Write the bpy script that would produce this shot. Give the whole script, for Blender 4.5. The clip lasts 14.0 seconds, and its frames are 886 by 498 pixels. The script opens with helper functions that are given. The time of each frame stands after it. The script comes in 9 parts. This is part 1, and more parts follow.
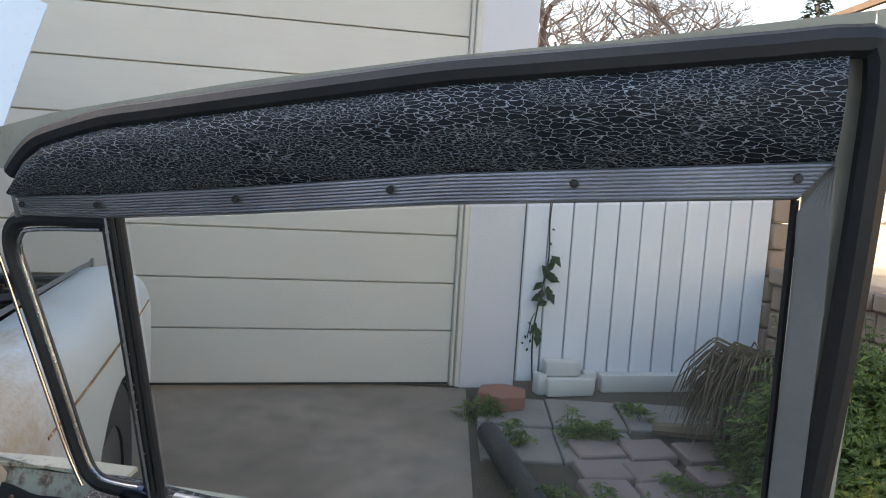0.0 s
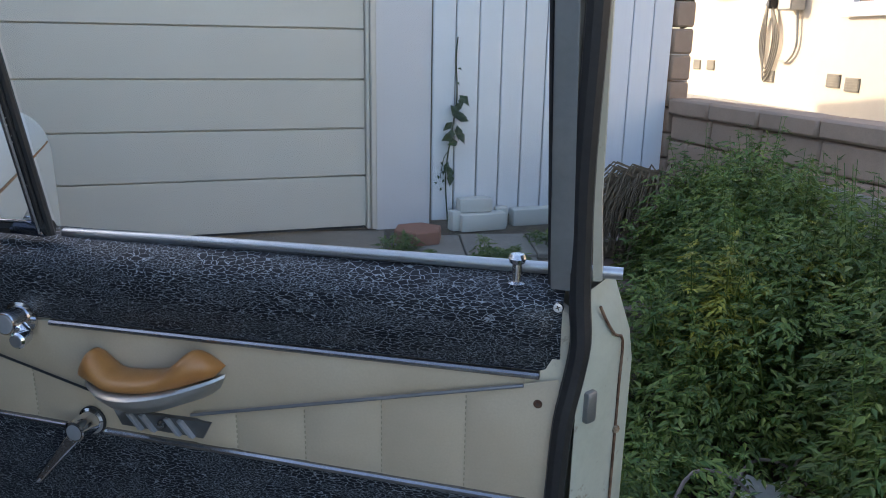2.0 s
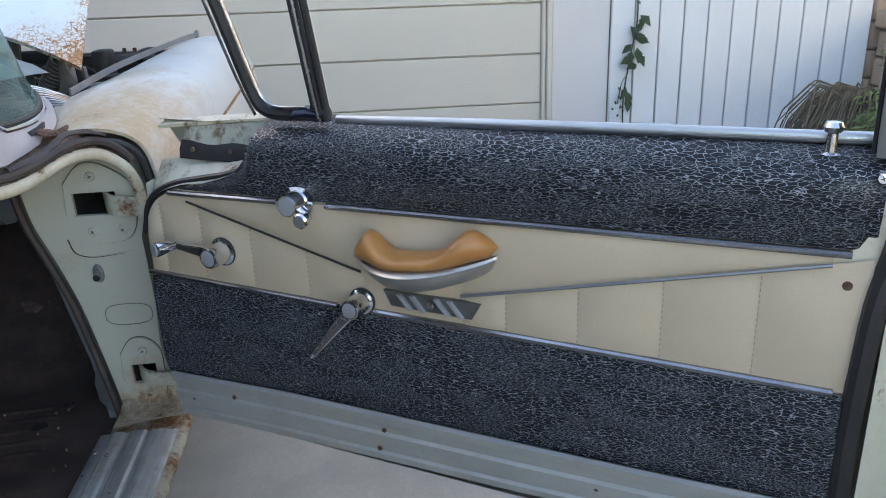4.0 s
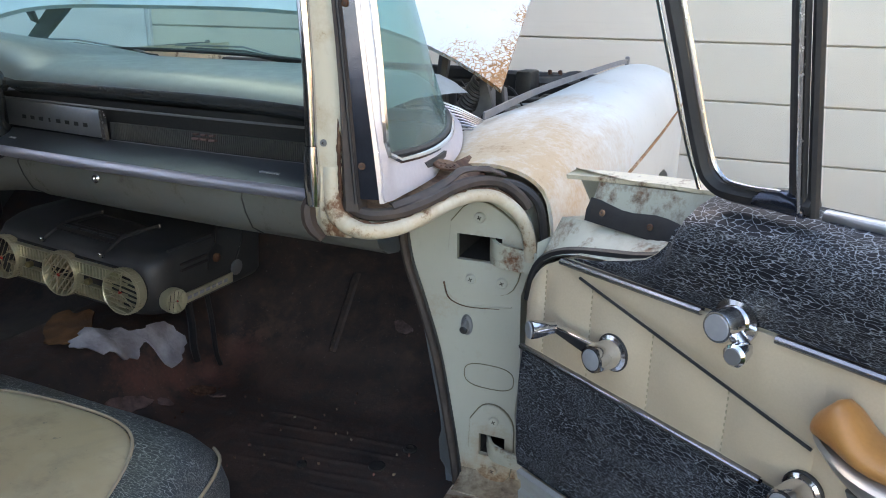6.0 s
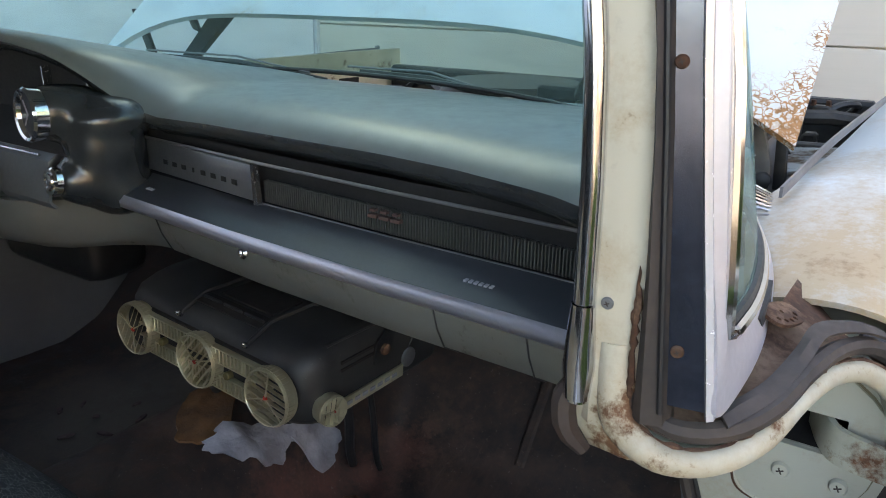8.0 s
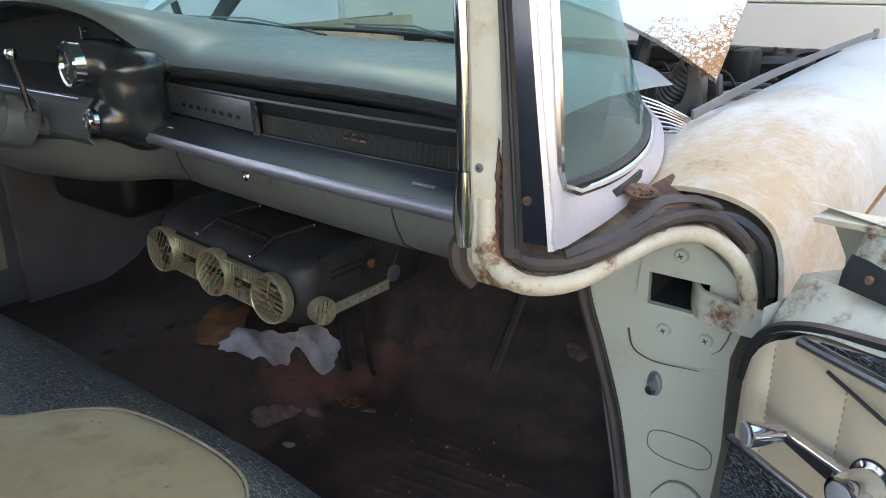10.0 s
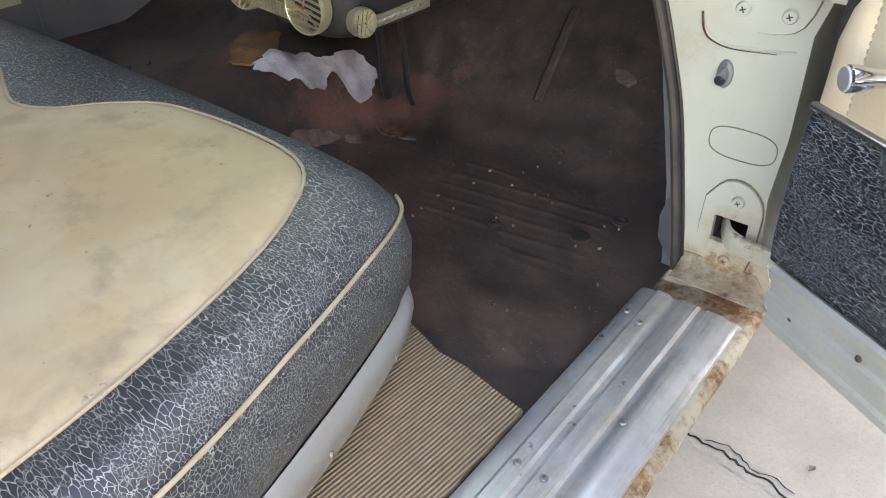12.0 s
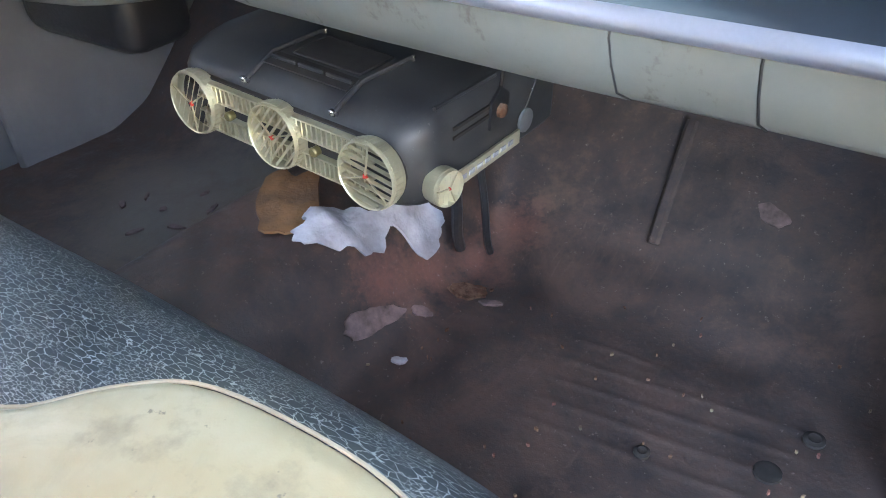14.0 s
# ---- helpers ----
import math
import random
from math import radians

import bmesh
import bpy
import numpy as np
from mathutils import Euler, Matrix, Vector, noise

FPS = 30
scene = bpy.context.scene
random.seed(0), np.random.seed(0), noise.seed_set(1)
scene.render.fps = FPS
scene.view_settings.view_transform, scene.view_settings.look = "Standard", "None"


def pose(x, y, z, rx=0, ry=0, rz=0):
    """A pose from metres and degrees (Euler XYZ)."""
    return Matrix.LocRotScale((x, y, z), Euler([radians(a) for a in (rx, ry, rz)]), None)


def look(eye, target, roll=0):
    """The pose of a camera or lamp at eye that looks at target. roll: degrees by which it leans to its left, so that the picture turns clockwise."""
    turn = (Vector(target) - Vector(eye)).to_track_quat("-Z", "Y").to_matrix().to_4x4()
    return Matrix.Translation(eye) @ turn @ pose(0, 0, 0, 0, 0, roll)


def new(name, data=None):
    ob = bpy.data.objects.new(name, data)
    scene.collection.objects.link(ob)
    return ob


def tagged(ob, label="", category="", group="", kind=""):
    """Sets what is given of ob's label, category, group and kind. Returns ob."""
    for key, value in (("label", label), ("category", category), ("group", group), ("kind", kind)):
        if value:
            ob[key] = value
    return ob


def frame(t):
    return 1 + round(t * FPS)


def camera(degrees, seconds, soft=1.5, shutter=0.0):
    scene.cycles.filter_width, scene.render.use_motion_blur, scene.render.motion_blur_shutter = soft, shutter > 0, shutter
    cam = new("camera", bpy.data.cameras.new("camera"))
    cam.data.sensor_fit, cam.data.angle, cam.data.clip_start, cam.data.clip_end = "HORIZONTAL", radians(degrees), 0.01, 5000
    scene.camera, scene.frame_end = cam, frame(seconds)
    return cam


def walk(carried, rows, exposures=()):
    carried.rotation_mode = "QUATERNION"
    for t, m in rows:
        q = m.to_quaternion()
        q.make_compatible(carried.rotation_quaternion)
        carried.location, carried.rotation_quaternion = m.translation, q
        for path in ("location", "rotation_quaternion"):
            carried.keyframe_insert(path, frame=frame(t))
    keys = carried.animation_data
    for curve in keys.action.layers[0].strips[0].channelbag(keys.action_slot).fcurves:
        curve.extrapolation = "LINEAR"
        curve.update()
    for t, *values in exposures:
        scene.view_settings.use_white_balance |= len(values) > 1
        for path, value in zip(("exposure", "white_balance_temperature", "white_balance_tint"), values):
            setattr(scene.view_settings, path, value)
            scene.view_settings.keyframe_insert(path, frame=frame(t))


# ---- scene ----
cam = camera(60.5, 14.0, 1.0)
PATH = [
    (0, (0.002, 0.069, 1.188), (0.014, 2.055, 0.954), 3.5),
    (0.5, (0.066, 0.013, 1.204), (0.252, 1.992, 0.980), 3.45),
    (1, (0.089, -0.024, 1.143), (0.264, 1.948, 0.856), 2.4),
    (1.5, (0.102, -0.058, 1.073), (0.314, 1.88, 0.626), 1.5),
    (2, (0.106, -0.076, 1.013), (0.301, 1.841, 0.478), 1.0),
    (2.2, (0.107, -0.073, 0.983), (0.304, 1.839, 0.428), 0.7),
    (4.3, (-0.085, -0.082, 0.933), (-0.341, 1.782, 0.257), -1.6),
    (4.5, (-0.092, -0.074, 0.947), (-0.402, 1.797, 0.312), -1.1),
    (5, (-0.096, 0.004, 0.976), (-0.658, 1.852, 0.456), -0.5),
    (5.5, (-0.109, 0.11, 0.937), (-1.038, 1.788, 0.37), 0.4),
    (6, (-0.21, 0.212, 0.928), (-1.295, 1.778, 0.32), 1.0),
    (6.5, (-0.383, 0.327, 0.943), (-1.537, 1.84, 0.326), 1.3),
    (7, (-0.582, 0.451, 0.935), (-1.873, 1.834, 0.284), 0.5),
    (7.2, (-0.627, 0.486, 0.931), (-1.922, 1.86, 0.271), 1.0),
    (9.3, (-0.403, 0.406, 1.038), (-1.872, 1.635, 0.463), -0.5),
    (9.5, (-0.377, 0.404, 1.01), (-1.834, 1.637, 0.411), -0.5),
    (10, (-0.351, 0.401, 0.943), (-1.77, 1.628, 0.249), -0.5),
    (10.5, (-0.34, 0.395, 0.874), (-1.719, 1.577, 0.036), -0.7),
    (11, (-0.319, 0.382, 0.833), (-1.64, 1.508, -0.16), -1.0),
    (11.5, (-0.313, 0.375, 0.797), (-1.568, 1.434, -0.345), -1.2),
    (12, (-0.368, 0.348, 0.805), (-1.626, 1.38, -0.358), -0.8),
    (12.5, (-0.469, 0.363, 0.824), (-1.751, 1.397, -0.311), -0.8),
    (13, (-0.601, 0.459, 0.842), (-1.909, 1.486, -0.269), -1.6),
    (13.5, (-0.71, 0.51, 0.836), (-2.002, 1.525, -0.304), -2.2),
    (14, (-0.795, 0.515, 0.844), (-2.054, 1.571, -0.296), -3.8),
]
walk(cam, [(t, look(eye, target, roll)) for t, eye, target, roll in PATH],
     [(0.0, 1.95, 7900, 13), (0.5, 1.54, 7500, 13), (1.0, 1.3, 7300, 13), (1.5, 1.6, 6700, 11), (2.2, 1.85, 6750, 13), (4.5, 2.64, 7700, 14), (5.0, 2.42, 7800, 15), (6.0, 3.0, 7950, 15), (6.5, 3.08, 8000, 15), (9.5, 2.8, 8250, 15), (10.0, 3.16, 8250, 15), (10.5, 3.7, 8650, 17), (11.5, 4.2, 9500, 19), (12.5, 4.22, 8900, 19), (13.0, 4.36, 7950, 14), (14.0, 5.13, 7600, 17)])

# ---- world, sun ----
SUN_DIR = Vector((-0.78, 0.50, 0.42)).normalized()
w = bpy.data.worlds.new("sky")
scene.world = w
w.use_nodes = True
wn = w.node_tree.nodes
sky = wn.new("ShaderNodeTexSky")
sky.sky_type = 'NISHITA'
sky.sun_disc = False
sky.sun_elevation = math.asin(SUN_DIR.z)
sky.sun_rotation = math.atan2(SUN_DIR.x, SUN_DIR.y)
sky.altitude = 200
sky.dust_density = 1.5
wn["Background"].inputs["Strength"].default_value = 0.15
w.node_tree.links.new(sky.outputs[0], wn["Background"].inputs["Color"])
sun_data = bpy.data.lights.new("sun", 'SUN')
sun_data.energy = 1.8
sun_data.angle = radians(0.6)
sun_data.color = (1.0, 0.88, 0.70)
sun = new("sun", sun_data)
sun.matrix_world = look(SUN_DIR * 30, (0, 0, 0))


# ---- materials ----
class Nodes:
    def __init__(self, name):
        self.mat = bpy.data.materials.new(name)
        self.mat.use_nodes = True
        self.t = self.mat.node_tree
        self.n = self.t.nodes
        self.bsdf = self.n["Principled BSDF"]
        self.coord = self.n.new("ShaderNodeTexCoord").outputs["Object"]

    def link(self, a, b):
        self.t.links.new(a, b)

    def node(self, kind, **kw):
        nd = self.n.new(kind)
        for k, v in kw.items():
            nd.inputs[k].default_value = v
        return nd

    def mapping(self, scale=(1, 1, 1), rot=(0, 0, 0)):
        m = self.n.new("ShaderNodeMapping")
        m.inputs["Scale"].default_value = scale
        m.inputs["Rotation"].default_value = rot
        self.link(self.coord, m.inputs["Vector"])
        return m.outputs[0]

    def noise(self, scale, detail=5, rough=0.6, vec=None, distortion=0.0):
        nd = self.node("ShaderNodeTexNoise", Scale=scale, Detail=detail, Roughness=rough, Distortion=distortion)
        self.link(vec or self.coord, nd.inputs["Vector"])
        return nd.outputs["Fac"]

    def ramp(self, fac, lo, hi, a=0.0, b=1.0):
        r = self.n.new("ShaderNodeMapRange")
        r.inputs["From Min"].default_value, r.inputs["From Max"].default_value = lo, hi
        r.inputs["To Min"].default_value, r.inputs["To Max"].default_value = a, b
        self.link(fac, r.inputs["Value"])
        return r.outputs[0]

    def mix(self, fac, a, b):
        m = self.n.new("ShaderNodeMix")
        m.data_type = 'RGBA'
        for sock, v in ((m.inputs[0], fac), (m.inputs[6], a), (m.inputs[7], b)):
            if isinstance(v, bpy.types.NodeSocket):
                self.link(v, sock)
            elif isinstance(v, (int, float)):
                sock.default_value = v
            else:
                sock.default_value = (*v[:3], 1)
        return m.outputs[2]

    def math(self, op, a, b=0.0):
        m = self.n.new("ShaderNodeMath")
        m.operation = op
        for sock, v in ((m.inputs[0], a), (m.inputs[1], b)):
            if isinstance(v, bpy.types.NodeSocket):
                self.link(v, sock)
            else:
                sock.default_value = v
        return m.outputs[0]

    def bump(self, height, strength=0.3, distance=0.002, normal=None):
        b = self.n.new("ShaderNodeBump")
        b.inputs["Strength"].default_value = strength
        b.inputs["Distance"].default_value = distance
        self.link(height, b.inputs["Height"])
        if normal is not None:
            self.link(normal, b.inputs["Normal"])
        return b.outputs[0]

    def out(self, color=None, rough=0.5, metal=0.0, normal=None, **kw):
        p = self.bsdf
        for sock, v in ((p.inputs["Base Color"], color), (p.inputs["Roughness"], rough), (p.inputs["Metallic"], metal), (p.inputs["Normal"], normal)):
            if v is None:
                continue
            if isinstance(v, bpy.types.NodeSocket):
                self.link(v, sock)
            elif isinstance(v, (int, float)):
                sock.default_value = v
            else:
                sock.default_value = (*v[:3], 1)
        for k, v in kw.items():
            p.inputs[k].default_value = v
        return self.mat


def plain(name, c1, c2, fine=60, coarse=4, rough=0.6, metal=0.0, bump=0.25, dist=0.001, spread=0.15, **kw):
    """A surface of two near colours, mottled at two sizes, with a fine relief."""
    k = Nodes(name)
    big, small = k.noise(coarse, 4), k.noise(fine, 4)
    f = k.ramp(big, 0.35, 0.65)
    col = k.mix(f, c1, c2)
    col = k.mix(k.ramp(small, 0.3, 0.75, 0, 0.35), col, [c * 0.75 for c in c1])
    r = k.ramp(small, 0.2, 0.8, rough - spread / 2, rough + spread / 2)
    return k.out(col, r, metal, k.bump(small, bump, dist), **kw)


def rusty(name, paint, paint2, rust, lo, hi, scale=7.0, rough=0.45, streak=(1, 1, 1), fine_rust=None, dirt=0.0):
    """Old paint through which rust breaks in patches."""
    k = Nodes(name)
    vec = k.mapping(streak)
    big, mid, small = k.noise(3.0, 4), k.noise(scale, 8, 0.7, vec), k.noise(90, 5, 0.7)
    base = k.mix(k.ramp(big, 0.35, 0.65), paint, paint2)
    base = k.mix(k.ramp(small, 0.4, 0.8, 0, 0.3), base, [c * 0.7 for c in paint])
    if dirt:
        base = k.mix(k.ramp(k.noise(14, 6, 0.7, vec), 0.45, 0.75, 0, dirt), base, (0.20, 0.16, 0.11))
    spot = k.math('ADD', mid, k.math('MULTIPLY', small, 0.25))
    f = k.ramp(spot, lo, hi)
    rc = k.mix(k.ramp(small, 0.35, 0.65), rust, fine_rust or [c * 0.45 for c in rust])
    col = k.mix(f, base, rc)
    r = k.mix(f, (rough,) * 3, (0.85,) * 3)
    return k.out(col, r, 0.0, k.bump(k.math('ADD', k.math('MULTIPLY', f, 0.6), k.math('MULTIPLY', small, 0.4)), 0.35, 0.0012))


def crackle(name, dark, dark2, line, size=1.0, stretch=(0.30, 0.25, 1.0), rough=0.38, strength=0.9, sheen=0.25):
    """Black vinyl with a printed web of thin jogging light lines, drawn out sideways, wide-meshed and close-meshed by patches."""
    k = Nodes(name)
    vec = k.mapping(stretch)
    def warp(src, scale, amount, detail):
        w = k.n.new("ShaderNodeTexNoise")
        w.inputs["Scale"].default_value = scale
        w.inputs["Detail"].default_value = detail
        k.link(src, w.inputs["Vector"])
        add = k.n.new("ShaderNodeMixRGB")
        add.blend_type = 'LINEAR_LIGHT'
        add.inputs[0].default_value = amount
        k.link(src, add.inputs[1])
        k.link(w.outputs["Color"], add.inputs[2])
        return add.outputs[0]
    vec2 = warp(warp(vec, 90, 0.0018, 1), 480, 0.0007, 0)
    edges = []
    for s in (290.0 * size, 520.0 * size):
        v = k.n.new("ShaderNodeTexVoronoi")
        v.feature = 'DISTANCE_TO_EDGE'
        v.inputs["Scale"].default_value = s
        k.link(vec2, v.inputs["Vector"])
        edges.append(v.outputs["Distance"])
    patch = k.ramp(k.noise(30, 2, 0.5, vec), 0.48, 0.54)
    wide, close = k.ramp(edges[0], 0.018, 0.041, 1, 0), k.ramp(edges[1], 0.027, 0.062, 0.75, 0)
    m = k.mix(patch, wide, close)
    gap = k.ramp(k.noise(120, 2), 0.24, 0.36, 0.25, 1.0)
    lines = k.math('MULTIPLY', m, gap)
    wear = k.noise(5, 5)
    col = k.mix(k.ramp(wear, 0.35, 0.7), dark, dark2)
    col = k.mix(k.math('MULTIPLY', lines, strength), col, line)
    h = k.math('ADD', k.math('MULTIPLY', lines, -0.5), k.math('MULTIPLY', k.noise(300, 3), 0.5))
    return k.out(col, k.ramp(wear, 0.3, 0.7, rough - 0.06, rough + 0.08), 0.0, k.bump(h, 0.25, 0.0008), **{"Specular IOR Level": sheen})


def glass(name, tint, gloss=0.05, dusty=0.02):
    m = bpy.data.materials.new(name)
    m.use_nodes = True
    t = m.node_tree
    t.nodes.remove(t.nodes["Principled BSDF"])
    tr = t.nodes.new("ShaderNodeBsdfTransparent")
    tr.inputs[0].default_value = (*tint, 1)
    gl = t.nodes.new("ShaderNodeBsdfGlossy")
    gl.inputs["Roughness"].default_value = 0.03
    lw = t.nodes.new("ShaderNodeLayerWeight")
    lw.inputs[0].default_value = 0.5
    pw = t.nodes.new("ShaderNodeMath")
    pw.operation = 'POWER'
    pw.inputs[1].default_value = 4.0
    t.links.new(lw.outputs["Facing"], pw.inputs[0])
    fr = t.nodes.new("ShaderNodeMath")
    fr.operation = 'MULTIPLY_ADD'
    fr.inputs[1].default_value, fr.inputs[2].default_value = 0.5, gloss * 0.5
    t.links.new(pw.outputs[0], fr.inputs[0])
    mx = t.nodes.new("ShaderNodeMixShader")
    t.links.new(fr.outputs[0], mx.inputs[0])
    t.links.new(tr.outputs[0], mx.inputs[1])
    t.links.new(gl.outputs[0], mx.inputs[2])
    # Milky layer for dust; in the windscreen it also paints in pale reflections.
    df = t.nodes.new("ShaderNodeBsdfDiffuse")
    df.inputs[0].default_value = (0.6 * tint[0] ** 0.6, 0.62, 0.6, 1)
    nz = t.nodes.new("ShaderNodeTexNoise")
    nz.inputs["Scale"].default_value = 9
    nz.inputs["Detail"].default_value = 6
    mr = t.nodes.new("ShaderNodeMapRange")
    mr.inputs["From Min"].default_value, mr.inputs["From Max"].default_value = 0.45, 0.8
    mr.inputs["To Max"].default_value = dusty * 1.8
    mr.inputs["To Min"].default_value = dusty
    t.links.new(nz.outputs[0], mr.inputs[0])
    mx2 = t.nodes.new("ShaderNodeMixShader")
    t.links.new(mr.outputs[0], mx2.inputs[0])
    t.links.new(mx.outputs[0], mx2.inputs[1])
    t.links.new(df.outputs[0], mx2.inputs[2])
    t.links.new(mx2.outputs[0], t.nodes["Material Output"].inputs[0])
    return m


def concrete(name, c1, c2, stain=0.5, rough=0.9):
    k = Nodes(name)
    big, mid, small = k.noise(0.9, 5, 0.65), k.noise(6, 6, 0.65), k.noise(120, 4, 0.7)
    col = k.mix(k.ramp(big, 0.35, 0.65), c1, c2)
    col = k.mix(k.ramp(mid, 0.42, 0.72, 0, stain), col, [c * 0.5 for c in c1])
    col = k.mix(k.ramp(small, 0.35, 0.7, 0, 0.35), col, [c * 0.62 for c in c1])
    v = k.n.new("ShaderNodeTexVoronoi")
    v.inputs["Scale"].default_value = 160
    k.link(k.coord, v.inputs["Vector"])
    col = k.mix(k.ramp(v.outputs["Distance"], 0.1, 0.3, 0.35, 0), col, [c * 0.45 for c in c1])
    return k.out(col, rough, 0, k.bump(k.math('ADD', mid, k.math('MULTIPLY', small, 0.6)), 0.4, 0.003))


def leafy(name, c1, c2):
    k = Nodes(name)
    geo = k.n.new("ShaderNodeNewGeometry").outputs["Random Per Island"]
    col = k.mix(geo, c1, c2)
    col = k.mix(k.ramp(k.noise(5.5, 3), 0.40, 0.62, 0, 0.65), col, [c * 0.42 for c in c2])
    mat = k.out(col, 0.5, 0)
    tl = k.n.new("ShaderNodeBsdfTranslucent")
    k.link(col, tl.inputs[0])
    mx = k.n.new("ShaderNodeMixShader")
    mx.inputs[0].default_value = 0.3
    k.link(k.bsdf.outputs[0], mx.inputs[1])
    k.link(tl.outputs[0], mx.inputs[2])
    k.link(mx.outputs[0], k.n["Material Output"].inputs[0])
    return mat


def wood_paint(name, c1, c2, grain=(40, 40, 3), dirt=0.25, rough=0.6, low_dirt=None):
    k = Nodes(name)
    g = k.noise(1.0, 6, 0.65, k.mapping(grain))
    big = k.noise(2.2, 5)
    info = k.n.new("ShaderNodeObjectInfo").outputs["Random"]
    col = k.mix(k.ramp(big, 0.35, 0.68), c1, c2)
    col = k.mix(k.ramp(info, 0, 1, 0, 0.35), col, [c * 0.86 for c in c2])
    col = k.mix(k.ramp(g, 0.5, 0.8, 0, dirt), col, [c * 0.55 for c in c1])
    return k.out(col, rough, 0, k.bump(g, 0.25, 0.0015))


def sill_metal():
    """Scuffed aluminium with brown dirt drawn out along its ribs."""
    k = Nodes("scuffed_aluminium")
    lines, spots, fine = k.noise(1.0, 6, 0.65, k.mapping((70, 3.5, 20))), k.noise(11, 6, 0.7), k.noise(170, 4, 0.7)
    col = k.mix(k.ramp(spots, 0.35, 0.65), (0.62, 0.63, 0.65), (0.50, 0.49, 0.48))
    f = k.ramp(k.math('ADD', k.math('MULTIPLY', lines, 0.65), k.math('MULTIPLY', spots, 0.35)), 0.47, 0.60, 0, 0.75)
    col = k.mix(f, col, (0.30, 0.255, 0.20))
    col = k.mix(k.ramp(k.noise(46, 3, 0.6), 0.68, 0.73, 0, 0.85), col, (0.05, 0.045, 0.04))
    metal = k.ramp(f, 0.0, 0.75, 0.7, 0.25)
    return k.out(col, k.ramp(f, 0.0, 0.75, 0.36, 0.6), metal, k.bump(k.math('ADD', fine, lines), 0.15, 0.0006))


CHROME = plain("chrome", (0.78, 0.78, 0.80), (0.70, 0.70, 0.73), 200, 20, 0.10, 1.0, 0.05, 0.0003, 0.08)
OLD_CHROME = plain("dull_chrome", (0.55, 0.55, 0.57), (0.42, 0.42, 0.44), 180, 12, 0.24, 1.0, 0.12, 0.0004, 0.16)
SILL_METAL = sill_metal()
ALUMINIUM = plain("aluminium", (0.62, 0.62, 0.64), (0.48, 0.48, 0.50), 220, 9, 0.34, 1.0, 0.12, 0.0004, 0.16)
DULL_METAL = plain("grey_metal", (0.30, 0.30, 0.31), (0.22, 0.22, 0.23), 150, 7, 0.42, 0.7, 0.15, 0.0005, 0.15)
GOLD = plain("gold_metal", (0.66, 0.605, 0.44), (0.52, 0.465, 0.32), 150, 20, 0.36, 0.7, 0.0, 0.0002, 0.06)
RED = plain("red_enamel", (0.55, 0.05, 0.03), (0.40, 0.03, 0.02), 150, 20, 0.35)
RUBBER = plain("black_rubber", (0.012, 0.012, 0.015), (0.024, 0.023, 0.024), 120, 9, 0.5, 0, 0.25)
RUBBER_GREY = plain("worn_rubber", (0.034, 0.028, 0.027), (0.078, 0.056, 0.046), 90, 9, 0.7, 0, 0.4)
BLACK = plain("black_metal", (0.012, 0.012, 0.014), (0.022, 0.022, 0.024), 160, 7, 0.45, 0, 0.2)
ENGINE = plain("oily_metal", (0.02, 0.02, 0.02), (0.06, 0.055, 0.05), 60, 9, 0.55, 0.3, 0.4)
DARK_HOLE = plain("dark_steel", (0.010, 0.009, 0.009), (0.026, 0.019, 0.015), 60, 9, 0.85)
VINYL_BLACK = crackle("crackle_vinyl", (0.004, 0.0045, 0.008), (0.007, 0.008, 0.013), (0.32, 0.35, 0.385))
VINYL_SEAT = crackle("seat_vinyl", (0.014, 0.018, 0.023), (0.024, 0.030, 0.036), (0.38, 0.385, 0.37), 0.66, (0.34, 1, 1), 0.42, 0.9, 0.6)
VINYL_BEIGE = plain("beige_vinyl", (0.545, 0.445, 0.325), (0.475, 0.38, 0.27), 320, 5, 0.5, 0, 0.3, 0.0008)
PIPING = plain("cream_piping", (0.44, 0.35, 0.25), (0.34, 0.26, 0.17), 200, 12, 0.5)
LEATHER_TAN = plain("tan_leather", (0.44, 0.20, 0.06), (0.36, 0.15, 0.045), 260, 14, 0.38, 0, 0.25)
BODY_WHITE = rusty("weathered_white_paint", (0.70, 0.76, 0.78), (0.62, 0.68, 0.70), (0.46, 0.25, 0.10), 0.80, 0.92, 5.0, 0.4, dirt=0.12)
JAMB_GREEN = rusty("pale_green_jamb_paint", (0.44, 0.455, 0.39), (0.39, 0.405, 0.34), (0.22, 0.10, 0.045), 0.74, 0.84, 9.0, 0.42, dirt=0.25)
LIP_CREAM = rusty("cream_paint_rust_spots", (0.68, 0.61, 0.47), (0.60, 0.53, 0.40), (0.20, 0.07, 0.03), 0.70, 0.82, 16.0, 0.45, dirt=0.3)
RUST = rusty("rusty_steel", (0.22, 0.13, 0.08), (0.16, 0.09, 0.06), (0.10, 0.04, 0.02), 0.5, 0.65, 12.0, 0.85)
GLASS_CLEAR = glass("clear_glass", (0.96, 0.97, 0.96), dusty=0.012)
# High value: dust plus the pale reflections painted onto the wrapped glass.
GLASS_GREEN = glass("green_tinted_glass", (0.48, 0.71, 0.675), dusty=0.14)
CONCRETE = concrete("driveway_concrete", (0.46, 0.41, 0.345), (0.37, 0.325, 0.27), 0.38)
CONCRETE_OLD = concrete("stained_concrete", (0.345, 0.285, 0.23), (0.205, 0.165, 0.13), 0.85)
CONCRETE_PALE = concrete("pale_concrete", (0.44, 0.40, 0.34), (0.36, 0.33, 0.28), 0.3)
